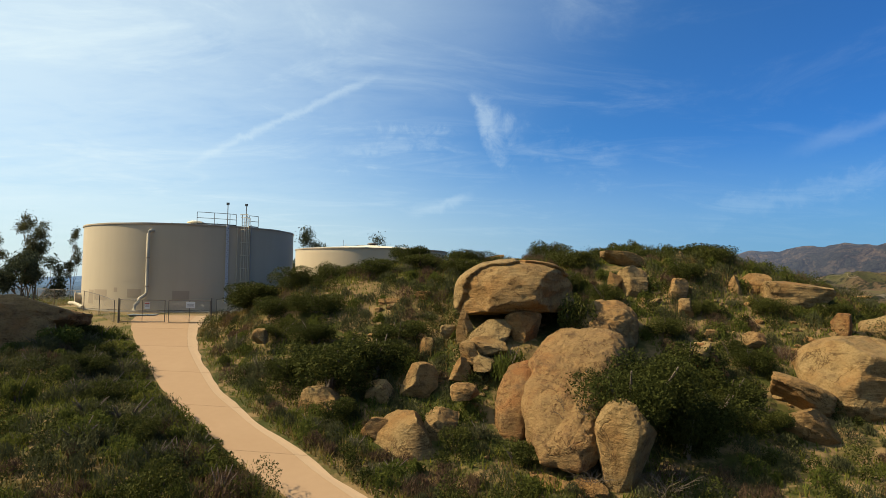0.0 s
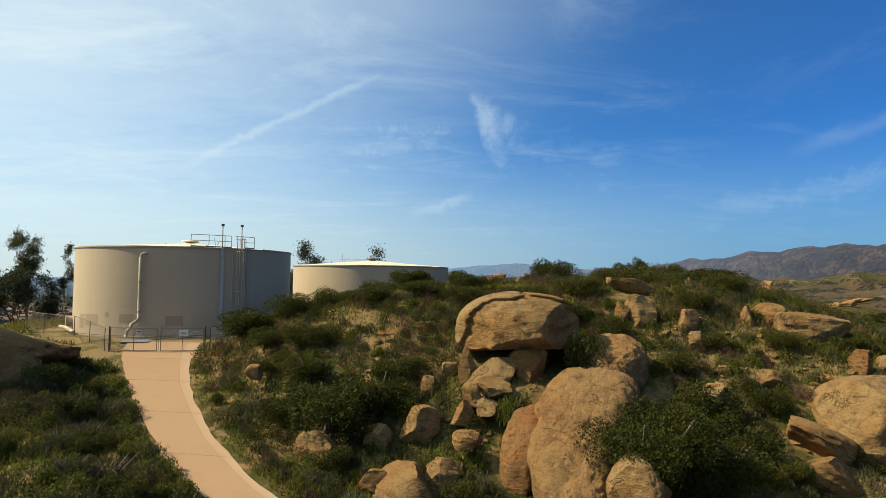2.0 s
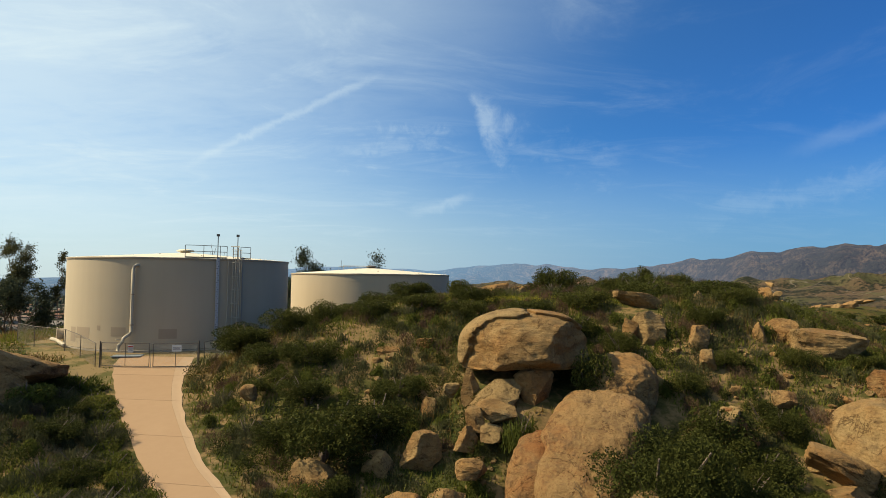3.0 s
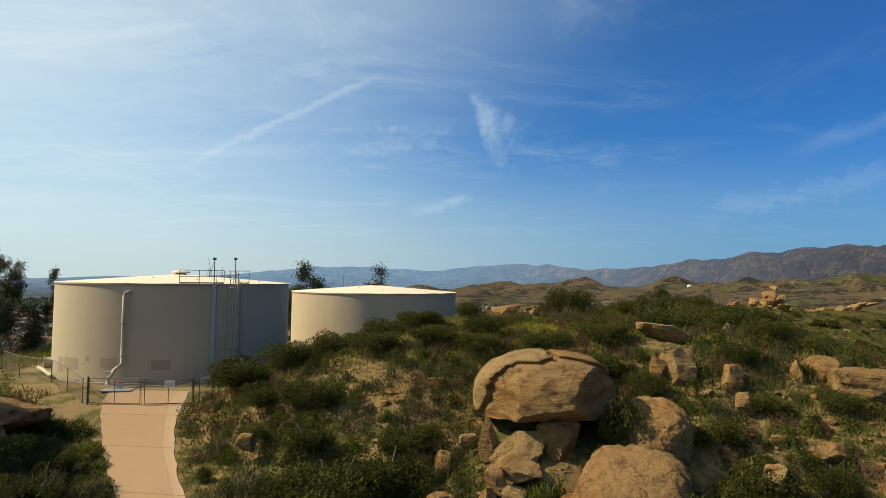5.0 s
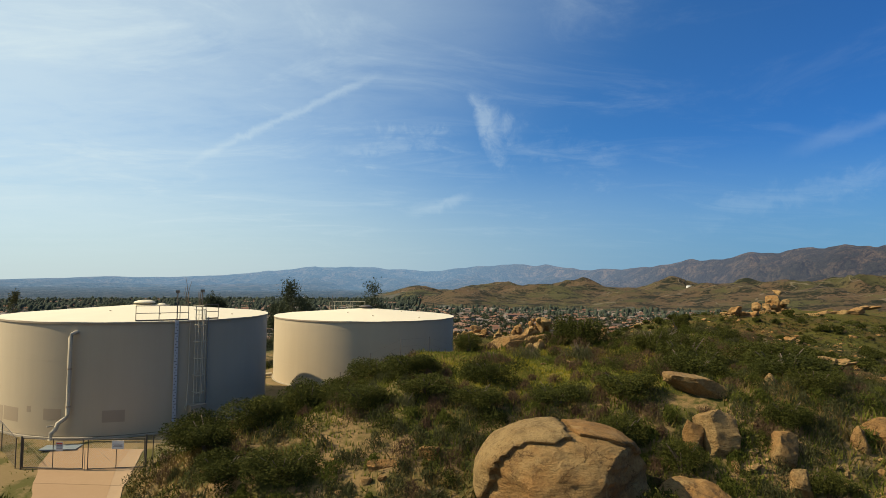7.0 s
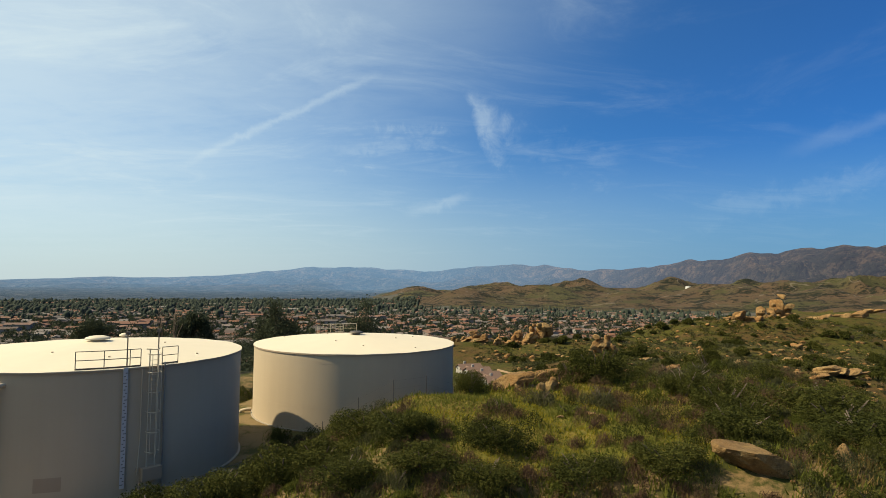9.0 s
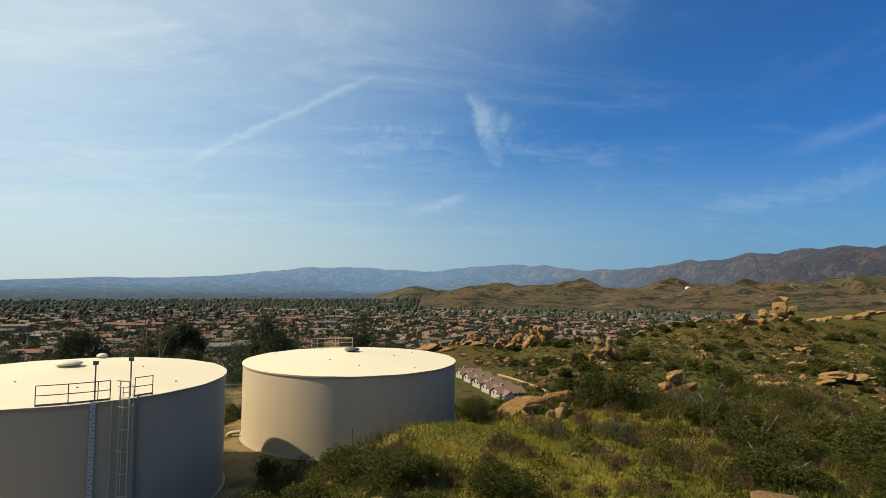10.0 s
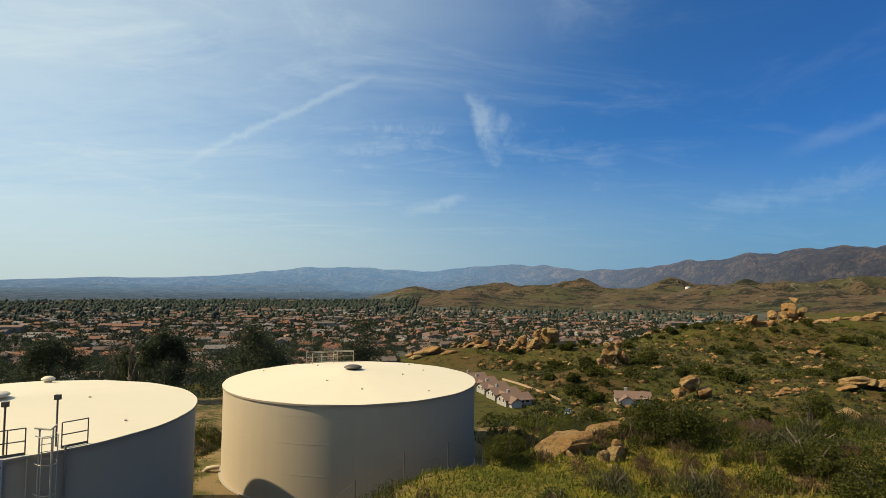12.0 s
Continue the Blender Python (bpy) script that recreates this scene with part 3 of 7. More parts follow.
def tube(points, radii, sides=8):
    """Vertices and faces of a round bar along points."""
    pts = [Vector(p) for p in points]
    if not isinstance(radii, (list, tuple)):
        radii = [radii] * len(pts)
    verts, faces = [], []
    for k, p in enumerate(pts):
        d = (pts[min(k + 1, len(pts) - 1)] - pts[max(k - 1, 0)]).normalized()
        side = d.orthogonal().normalized() if abs(d.z) > 0.95 else d.cross(Vector((0, 0, 1))).normalized()
        up = side.cross(d)
        for s in range(sides):
            a = 2 * math.pi * s / sides
            verts.append(tuple(p + (side * math.cos(a) + up * math.sin(a)) * radii[k]))
    for k in range(len(pts) - 1):
        for s in range(sides):
            a, b = k * sides + s, k * sides + (s + 1) % sides
            faces.append([a, b, b + sides, a + sides])
    faces.append(list(range(sides))[::-1])
    faces.append([len(verts) - sides + s for s in range(sides)])
    return verts, faces


def joined(pieces):
    verts, faces = [], []
    for v, f in pieces:
        o = len(verts)
        verts.extend(v)
        faces.extend([[i + o for i in fc] for fc in f])
    return verts, faces


def tube_part(name, points, radii, material, parent, sides=8, label=""):
    v, f = tube(points, radii, sides)
    return part_mesh(name, mesh_data(name, v, f, material, smooth_faces=True, crease=50), parent, label)


def noise3(p, seed=0):
    """Smooth noise of points (n, 3), about -0.5 to 0.5."""
    i = np.floor(p)
    f = p - i
    f = f * f * (3 - 2 * f)

    def h(dx, dy, dz):
        v = np.sin((i[:, 0] + dx) * 127.1 + (i[:, 1] + dy) * 311.7 + (i[:, 2] + dz) * 74.7 + seed * 19.19) * 43758.5453
        return v - np.floor(v)

    x0 = [h(0, b, c) * (1 - f[:, 0]) + h(1, b, c) * f[:, 0] for b, c in ((0, 0), (1, 0), (0, 1), (1, 1))]
    y0 = x0[0] * (1 - f[:, 1]) + x0[1] * f[:, 1]
    y1 = x0[2] * (1 - f[:, 1]) + x0[3] * f[:, 1]
    return y0 * (1 - f[:, 2]) + y1 * f[:, 2] - 0.5


def fbm3(p, octaves=4, seed=0):
    return sum(noise3(p * 2 ** k + 11.3 * k, seed + k) * 0.5 ** k for k in range(octaves))


BALLS = {}


def ball(level):
    if level not in BALLS:
        bm = bmesh.new()
        bmesh.ops.create_icosphere(bm, subdivisions=level, radius=1.0)
        BALLS[level] = (np.array([v.co for v in bm.verts]), np.array([[v.index for v in f.verts] for f in bm.faces]))
        bm.free()
    v, f = BALLS[level]
    return v.copy(), f


def rock_points(v, seed, square=0.35, cuts=8, rough=0.12, beds=0.03, planes=()):
    """Unit directions turned into a broken, weathered block about one across its half."""
    rng = np.random.default_rng(seed)
    p = v / (np.sum(np.abs(v) ** (2 + 4 * square), axis=1, keepdims=True) ** (1 / (2 + 4 * square)))
    warp = 0.07 * np.stack([fbm3(p * 1.9 + seed + k * 5.1, 4, seed + k) for k in range(3)], -1)
    for _ in range(cuts + 2 if cuts else 0):
        n = rng.normal(size=3)
        n[2] *= 0.8
        n /= np.linalg.norm(n)
        d = rng.uniform(0.54, 0.84)
        over = np.maximum(0, (p + warp) @ n - d)
        p = p - over[:, None] * n * 0.98
    for nx, ny, nz, d in planes:
        n = np.array([nx, ny, nz]) / math.sqrt(nx * nx + ny * ny + nz * nz)
        p = p - np.maximum(0, (p + warp) @ n - d)[:, None] * n * 0.95
    ridged = np.abs(fbm3(p * 2.1 + seed, 4, seed + 7))
    r = 1 + rough * 0.9 * fbm3(p * 1.2 + seed, 3, seed) - rough * 0.55 * ridged + (0.018 + rough * 0.15) * fbm3(p * 6.5 + seed, 4, seed + 9)
    pits = np.minimum(0, fbm3(p * 2.7 - seed, 4, seed + 21) + 0.10)
    p = p * (r + rough * 1.2 * pits)[:, None]
    layer = np.sin(p[:, 2] * 12 + p[:, 0] * 3 + 6 * fbm3(p * 1.5, 2, seed + 3))
    p[:, :2] *= (1 + beds * np.maximum(layer, -0.2) * np.clip(1.4 - np.abs(p[:, 2]) * 1.6, 0, 1))[:, None]
    return p


def boulder(name, x, y, w, d, h, seed, label, z=None, turn=0, tilt=0, lean=0, square=0.35, cuts=8, rough=0.12, level=4, sink=0.22,
            material=None, group="", kind="", undercut=0.0, smooth_faces=True, crack=None, planes=(), taper=None):
    """One rock as a thing: w across, d deep, h high in all; it stands in the ground by sink of its height."""
    v, f = ball(level)
    p = rock_points(v, seed, square, cuts, rough, 0.03, planes)
    if undercut:
        low = np.clip(-p[:, 2] - 0.1, 0, 1)
        p[:, 1] += undercut * low * np.clip(-p[:, 1], 0, 1) * 1.6
        p[:, 2] = np.where(p[:, 2] < -0.55, -0.55 + (p[:, 2] + 0.55) * 0.25, p[:, 2])
    if taper:
        foot, shift = taper
        rise = np.clip((p[:, 2] + 1) / 1.5, 0, 1)
        p[:, 0] = p[:, 0] * (foot + (1 - foot) * rise) + shift * (1 - rise)
        p[:, 1] *= foot + (1 - foot) * rise
    if crack:
        at, deep = crack
        line = p[:, 0] - at - 0.10 * fbm3(p * 2.5, 3, seed + 31)
        p = p * (1 - deep * np.exp(-(line / 0.03) ** 2) * (p[:, 1] < 0.2) - 0.5 * deep * np.clip(line / 0.3, 0, 1) * (line < 0.3))[:, None]
    p = p * np.array([w / 2, d / 2, h / 2])
    ob = new(name, mesh_data(name, p, f, material or MAT_ROCK, smooth_faces=smooth_faces, crease=20 if smooth_faces else None))
    if z is None:
        z = gz(x, y) + h * (0.5 - sink)
    ob.matrix_world = pose(x, y, z, tilt, lean, turn)
    return tagged(ob, label, "boulder", group, kind)


def ridge_boulder(name, spine, wide, high, seed, label, rough=0.16, power=2.7, material=None):
    """A long whale-backed rock swept along a spine of its middle points, with half widths and half heights."""
    v, f = ball(6)
    t = (v[:, 1] + 1) / 2
    ring = np.sqrt(np.clip(1 - v[:, 1] ** 2, 1e-6, 1))
    d = np.stack([v[:, 0] / ring, v[:, 2] / ring], -1)
    d = d / (np.sum(np.abs(d) ** power, axis=1, keepdims=True) ** (1 / power))
    ks = np.linspace(0, 1, len(spine))
    mid = np.stack([table(t, ks, [q[k] for q in spine], 0.06) for k in range(3)], -1)
    ahead = np.array(spine[-1]) - np.array(spine[0])
    side = np.array([ahead[1], -ahead[0], 0]) / math.hypot(ahead[0], ahead[1])
    full = ring ** 0.5
    p = mid + side * (d[:, 0] * full * table(t, ks, wide, 0.06))[:, None]
    p[:, 2] += d[:, 1] * full * table(t, ks, high, 0.06)
    out = side * d[:, :1] + np.array([0, 0, 1.0]) * d[:, 1:] + 0.6 * np.array([0, 1.0, 0]) * v[:, 1:2]
    amount = rough * (1.6 * fbm3(p * 0.42, 4, seed) - 1.1 * np.abs(fbm3(p * 0.75, 4, seed + 4)) + 0.35 * fbm3(p * 3.1, 4, seed + 9))
    amount = amount + 1.3 * rough * np.minimum(0, fbm3(p * 1.1, 4, seed + 13) + 0.16)
    p = p + out * amount[:, None]
    base = np.mean(np.array(spine), axis=0)
    ob = new(name, mesh_data(name, p - base, f, material or MAT_ROCK, smooth_faces=True, crease=22))
    ob.location = base
    return tagged(ob, label, "boulder")


# ---- the ground: one sheet out to the mountains ----
def build_ground():
    view = np.linspace(-46, 46, 345)
    rest = np.linspace(46, 314, 60)[1:-1]
    az = np.radians(np.concatenate([view, rest]))
    r = np.concatenate([np.linspace(2, 16, 12), np.arange(16.4, 100, 0.4), np.arange(100, 400, 2.2), 400 * 1.0175 ** np.arange(1, 143)])
    x, y = np.outer(r, np.sin(az)), np.outer(r, np.cos(az))
    z = ground_z(x, y)
    n, k = len(r), len(az)
    verts = np.concatenate([np.stack([x, y, z], -1).reshape(-1, 3), [[0, 0, float(ground_z(0, 0))]]])
    a = (np.arange(n - 1)[:, None] * k + np.arange(k)[None, :])
    b = (np.arange(n - 1)[:, None] * k + (np.arange(k)[None, :] + 1) % k)
    quads = np.stack([a, b, b + k, a + k], -1).reshape(-1, 4)[:, ::-1]
    rc, azc = np.repeat(np.sqrt(r[1:] * r[:-1]), k), np.degrees(np.tile(az, n - 1))
    azc = (azc + 180) % 360 - 180
    xc, yc = rc * np.sin(np.radians(azc)), rc * np.cos(np.radians(azc))
    ragged = fbm(xc / 60, yc / 60, 3, 8) * 60
    index = np.zeros(len(quads), dtype=np.int32)
    pad = np.minimum(np.hypot(xc - TANK_A[0], yc - TANK_A[1]) - 12.6, np.hypot(xc - TANK_B[0], yc - TANK_B[1]) - 12.4)
    pad = np.minimum(pad, np.hypot(xc + 24, yc - 50) - 6.5)
    index[(pad + 1.5 * fbm(xc / 3, yc / 3, 3, 2) < 0.4) & (yc > 44)] = 1
    out = np.hypot(np.maximum(np.maximum(-48 - xc, xc - 34), 0), np.maximum(yc - 92, 0))
    index[(index == 0) & (meadow(xc, yc) > 0.42)] = 5
    index[out > 24] = 2
    index[(rc > 300 + ragged * 0.4) & (azc < -4) & (out > 24)] = 3
    index[(rc > 400 + ragged) & (azc < 9) & (out > 24)] = 3
    index[(rc > 620 + ragged) & (azc < 30) & (out > 24)] = 3
    index[(rc > 300 + ragged * 0.4) & (azc < -4) & (azc > -60) & (out > 24)] = 3
    index[(rc + ragged * 2 > 1330) & (azc + ragged * 0.05 > -5)] = 4
    index[(rc + ragged * 2 > 1330) & (azc < -60)] = 4
    index[rc + ragged * 3 > np.interp(azc, (-60, -8, -3, 12, 24, 40), (1750, 1750, 2900, 2900, 2450, 2250))] = 6
    fan = [[k * 0 + (j + 1) % k, j, len(verts) - 1] for j in range(k)]
    near = index < 6
    ob = new("ground", mesh_data("ground", verts, quads[near].tolist() + fan, [MAT_GROUND, MAT_PAD, MAT_SLOPE, MAT_VALLEY, MAT_HILLS, MAT_MEADOW],
                                 np.concatenate([index[near], np.zeros(k, dtype=np.int32)]), True))
    used, back = np.unique(quads[~near], return_inverse=True)
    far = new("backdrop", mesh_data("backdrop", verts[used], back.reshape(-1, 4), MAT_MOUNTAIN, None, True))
    tagged(far, "mountain ranges at the valley's far edge, haze painted as a blue glow", "mountains", kind="structure")
    tagged(ob, "dry grassy hill falling to a wide valley with mountains", "ground", kind="structure")


build_ground()


# ---- the concrete driveway, slab by slab ----
JOINTS = (2, 7, 12, 17, 21.5, 26.3, 31.2, 36.2, 41.2, 45.8, 50.4)


def build_driveway():
    drive = tagged(empty("driveway"), "curving tan concrete driveway with pale gutter leading to the gate", "driveway", kind="structure")
    for k in range(len(JOINTS) - 1):
        y0, y1 = JOINTS[k] + 0.012, JOINTS[k + 1] - 0.012
        for name, mt, lo, hi, lift in (("slab", MAT_DRIVE, 0.0, 0.84, 0.038), ("gutter_slab", MAT_GUTTER, 0.842, 1.0, 0.042)):
            rows = 9
            verts, faces = [], []
            for i in range(rows):
                y = y0 + (y1 - y0) * i / (rows - 1)
                left, right = float(road_left(y)), float(road_right(y))
                slope = (float(road_right(y + 0.5)) - float(road_right(y - 0.5)))
                for f, dz in ((lo, -0.25), (lo, lift), ((lo + hi) / 2, lift - (0.012 if lo > 0.5 else 0.0)), (hi, lift), (hi, -0.25)):
                    wob = 0.22 * float(fbm(y * 0.9, 3.0 + hi, 4, 6)) if f in (0.0, 1.0) else 0.0
                    xx = left + (right - left) * f + wob
                    skew = 0.10 * slope * (f - 0.5) * 5
                    yy = y + skew
                    verts.append((xx, yy, float(road_z(yy)) + dz))
            for i in range(rows - 1):
                for j in range(4):
                    a = i * 5 + j
                    faces.append([a, a + 1, a + 6, a + 5][::-1])
            faces += [[0, 1, 2, 3, 4], [(rows - 1) * 5 + j for j in (4, 3, 2, 1, 0)]]
            part_mesh(name, mesh_data(name, verts, faces, mt), drive)


build_driveway()

# ---- water tanks ----
PATCHES_A = ((-117.3, 1.75, 0.80, 1.75), (-95.8, 1.3, 1.10, 1.85), (-73, 1.4, 0.92, 1.72), (-106.5, 0.35, 1.55, 1.95), (-126, 0.9, 0.45, 1.7))

def ring_wall(cx, cy, r0, r1, z0, z1, seg=128):
    """A ring of rectangular section."""
    verts, faces = [], []
    for s in range(seg):
        a = 2 * math.pi * s / seg
        for r, z in ((r1, z0), (r1, z1), (r0, z1), (r0, z0)):
            verts.append((cx + r * math.cos(a), cy + r * math.sin(a), z))
    for s in range(seg):
        t = (s + 1) % seg
        for j in range(4):
            faces.append([s * 4 + j, t * 4 + j, t * 4 + (j + 1) % 4, s * 4 + (j + 1) % 4])
    return verts, faces


def cone_roof(r, z0, rise, seg=128, thick=0.06):
    verts, faces = [], []
    rings = (1.0, 0.8, 0.6, 0.4, 0.2, 0.05)
    for f in rings:
        for s in range(seg):
            a = 2 * math.pi * s / seg
            wave = 0.012 * math.cos(a * 16) * f
            verts.append((r * f * math.cos(a), r * f * math.sin(a), z0 + rise * (1 - f) + wave))
    for k in range(len(rings) - 1):
        for s in range(seg):
            t = (s + 1) % seg
            faces.append([k * seg + s, k * seg + t, (k + 1) * seg + t, (k + 1) * seg + s])
    faces.append([(len(rings) - 1) * seg + s for s in range(seg)])
    o = len(verts)
    for s in range(seg):
        a = 2 * math.pi * s / seg
        verts.append((r * math.cos(a), r * math.sin(a), z0 - thick))
    for s in range(seg):
        t = (s + 1) % seg
        faces.append([o + s, o + t, t, s])
    return verts, faces


def curved_plate(r, a_mid, width, z0, z1, proud):
    """A plate bent to the shell; angles in degrees."""
    verts, faces = [], []
    steps = 8
    half = math.degrees(width / r / 2)
    for k in range(steps + 1):
        a = radians(a_mid - half + 2 * half * k / steps)
        for rr, z in ((r, z0), (r + proud, z0), (r + proud, z1), (r, z1)):
            verts.append((rr * math.cos(a), rr * math.sin(a), z))
    for k in range(steps):
        for j in range(4):
            faces.append([k * 4 + j, k * 4 + (j + 1) % 4, k * 4 + 4 + (j + 1) % 4, k * 4 + 4 + j])
    faces += [[0, 1, 2, 3], [steps * 4 + j for j in (3, 2, 1, 0)]]
    return verts, faces


def on_rim(r, deg, z):
    return (r * math.cos(radians(deg)), r * math.sin(radians(deg)), z)


def vent_cap(name, parent, x, y, z, r, dark):
    v1, f1 = ring_wall(x, y, r * 0.45, r * 0.55, z - 0.25, z + 0.16, 20)
    part_mesh(name + "_neck", mesh_data("neck", v1, f1, MAT_BLACK if dark else MAT_PIPE), parent)
    verts, faces = [], []
    for f, dz in ((0.95, 0.10), (1.0, 0.15), (0.9, 0.24), (0.55, 0.33), (0.15, 0.36)):
        for s in range(24):
            a = 2 * math.pi * s / 24
            verts.append((x + r * f * math.cos(a), y + r * f * math.sin(a), z + dz))
    for k in range(4):
        for s in range(24):
            t = (s + 1) % 24
            faces.append([k * 24 + s, k * 24 + t, k * 24 + 24 + t, k * 24 + 24 + s])
    faces += [[96 + s for s in range(24)], [s for s in range(23, -1, -1)]]
    part_mesh(name, mesh_data(name, verts, faces, MAT_DARKSTEEL if dark else MAT_ROOF, smooth_faces=True), parent)


def guard_rail(parent, r, z, angles, height, mt, close=True):
    """Posts, two rails and a kick board along the rim; each post a part."""
    for a in angles:
        tube_part("rail_post", [on_rim(r, a, z - 0.05), on_rim(r, a, z + height)], 0.026, mt, parent, 6)
    fine = np.linspace(angles[0], angles[-1], 3 * len(angles))
    for hh in (height, height * 0.52):
        tube_part("hand_rail", [on_rim(r, a, z + hh) for a in fine], 0.026, mt, parent, 6)
    v, f = curved_plate(r - 0.02, (angles[0] + angles[-1]) / 2, abs(radians(angles[-1] - angles[0])) * r, z + 0.0, z + 0.10, 0.008)
    part_mesh("kick_board", mesh_data("kick_board", v, f, mt), parent)


def tank_body(name, cx, cy, r, zb, zt, rise, label, seam_at):
    tank = tagged(empty(name, cx, cy, zb), label, "water tank")
    h = zt - zb
    v, f = ring_wall(0, 0, r - 0.03, r, 0.02, h, 160)
    part_mesh("shell", mesh_data("shell", v, f, MAT_SHELL, smooth_faces=True, crease=40), tank)
    v, f = cone_roof(r + 0.07, h + 0.04, rise)
    part_mesh("roof", mesh_data("roof", v, f, MAT_ROOF), tank, "cream painted shallow cone roof")
    v, f = ring_wall(0, 0, r, r + 0.075, h - 0.10, h + 0.02, 128)
    part_mesh("rim_angle", mesh_data("rim_angle", v, f, MAT_PATCH), tank)
    v, f = ring_wall(0, 0, r - 0.1, r + 0.16, -0.45, 0.04 - zb, 128)
    part_mesh("ring_foundation", mesh_data("ring_foundation", v, f, MAT_RING), tank, "pale concrete ring foundation")
    for frac in seam_at:
        v, f = ring_wall(0, 0, r - 0.002, r + 0.006, h * frac - 0.025, h * frac + 0.025, 128)
        part_mesh("weld_seam", mesh_data("weld_seam", v, f, MAT_SHELL), tank)
    return tank


tank_a = tank_body("water_tank", *TANK_A[:2], TANK_A[2], 0.06, 7.73, 0.80, "large beige steel water tank with ladder and overflow pipe", (0.33, 0.66))
RA, HA = TANK_A[2], 7.67

# overflow pipe on the front of the tank
pipe_deg = -88.5
pr = RA + 0.32
tube_part("overflow_pipe", [on_rim(RA - 0.05, pipe_deg + 1.5, 7.0), on_rim(RA + 0.18, pipe_deg + 1.2, 7.02), on_rim(pr, pipe_deg + 0.4, 6.9),
                            on_rim(pr + 0.03, pipe_deg, 6.65), on_rim(pr, pipe_deg, 4.0), on_rim(pr, pipe_deg, 1.55), on_rim(pr + 0.06, pipe_deg - 0.4, 1.35),
                            on_rim(pr + 0.45, pipe_deg - 2.0, 1.05), on_rim(pr + 0.5, pipe_deg - 2.2, 0.75), on_rim(pr + 0.65, pipe_deg - 3.4, 0.45),
                            on_rim(pr + 0.7, pipe_deg - 3.6, 0.05)],
          0.135, MAT_PIPE, tank_a, 12, "cream painted overflow pipe with bends")
for zz in (2.1, 4.6):
    v, f = ring_wall(*on_rim(pr, pipe_deg, 0)[:2], 0.13, 0.165, zz - 0.05, zz + 0.05, 16)
    part_mesh("pipe_bracket", mesh_data("pipe_bracket", v, f, MAT_PATCH), tank_a)
tube_part("valve_stem", [on_rim(pr + 0.35, pipe_deg - 2.6, 0.95), on_rim(pr + 0.85, pipe_deg - 4.2, 0.95)], 0.05, MAT_PIPE, tank_a, 8)
# touched-up paint
for deg, wide, z0, z1 in PATCHES_A:
    v, f = curved_plate(RA + 0.003, deg, wide, z0, z1, 0.004)
    part_mesh("paint_patch", mesh_data("paint_patch", v, f, MAT_PATCH), tank_a, "slightly darker square of touch-up paint")
# round manway with its cover at the foot of the shell
man = part_mesh("manway", mesh_data("manway", *tube([on_rim(RA - 0.05, 215, 0.85), on_rim(RA + 0.45, 215, 0.85)], 0.48, 20), MAT_SHELL), tank_a)
part_mesh("manway_cover", mesh_data("manway_cover", *tube([on_rim(RA + 0.45, 215, 0.85), on_rim(RA + 0.53, 215, 0.85)], 0.60, 24), MAT_PATCH), man)
tube_part("inlet_pipe", [on_rim(RA + 0.9, 210, 0.35), on_rim(RA + 0.6, 220, 0.4), on_rim(RA + 0.5, 232, 0.12)], 0.16, MAT_PIPE, tank_a, 10)
# white level gauge board
v, f = curved_plate(RA + 0.12, -51.5, 0.26, 0.6, 7.75, 0.03)
gauge = part_mesh("gauge_board", mesh_data("gauge_board", v, f, MAT_GAUGE), tank_a, "tall white level gauge board")
for k in range(34):
    v, f = curved_plate(RA + 0.152, -51.5 + (0.25 if k % 2 else -0.2), 0.10 if k % 5 else 0.17, 0.8 + k * 0.2, 0.86 + k * 0.2, 0.004)
    part_mesh("gauge_mark", mesh_data("gauge_mark", v, f, MAT_BAR), gauge)
# caged ladder
LAD = -42.8
for off in (-1.35, 1.35):
    tube_part("ladder_rail", [on_rim(RA + 0.22, LAD + off, 1.6), on_rim(RA + 0.22, LAD + off, 8.75)], 0.035, MAT_PIPE, tank_a, 6)
for k in range(23):
    z = 1.8 + k * 0.3
    tube_part("rung", [on_rim(RA + 0.22, LAD - 1.35, z), on_rim(RA + 0.22, LAD + 1.35, z)], 0.015, MAT_PIPE, tank_a, 5)
for z in (2.6, 3.8, 5.0, 6.2, 7.4, 8.5):
    hoop = [on_rim(RA + 0.22 + 0.72 * math.sin(math.pi * q / 8), LAD - 2.1 * math.cos(math.pi * q / 8), z) for q in range(9)]
    tube_part("cage_hoop", hoop, 0.022, MAT_PIPE, tank_a, 5)
for q in (2, 4, 6):
    rr, aa = RA + 0.24 + 0.72 * math.sin(math.pi * q / 8), LAD - 2.1 * math.cos(math.pi * q / 8)
    tube_part("cage_bar", [on_rim(rr, aa, 2.5), on_rim(rr, aa, 8.5)], 0.02, MAT_PIPE, tank_a, 5)
v, f = curved_plate(RA + 0.05, LAD, 1.1, 0.9, 1.65, 0.55)
part_mesh("ladder_guard", mesh_data("ladder_guard", v, f, MAT_PATCH), tank_a, "box guard under the ladder")
tube_part("conduit", [on_rim(RA + 0.12, LAD + 4.2, 0.2), on_rim(RA + 0.12, LAD + 4.2, 7.9)], 0.05, MAT_STEEL, tank_a, 6)
tube_part("conduit", [on_rim(RA + 0.10, LAD - 4.6, 1.6), on_rim(RA + 0.30, LAD - 4.4, 1.3), on_rim(RA + 0.10, LAD - 3.4, 3.4), on_rim(RA + 0.1, LAD - 3.4, 7.6)], 0.03, MAT_PIPE, tank_a, 6)
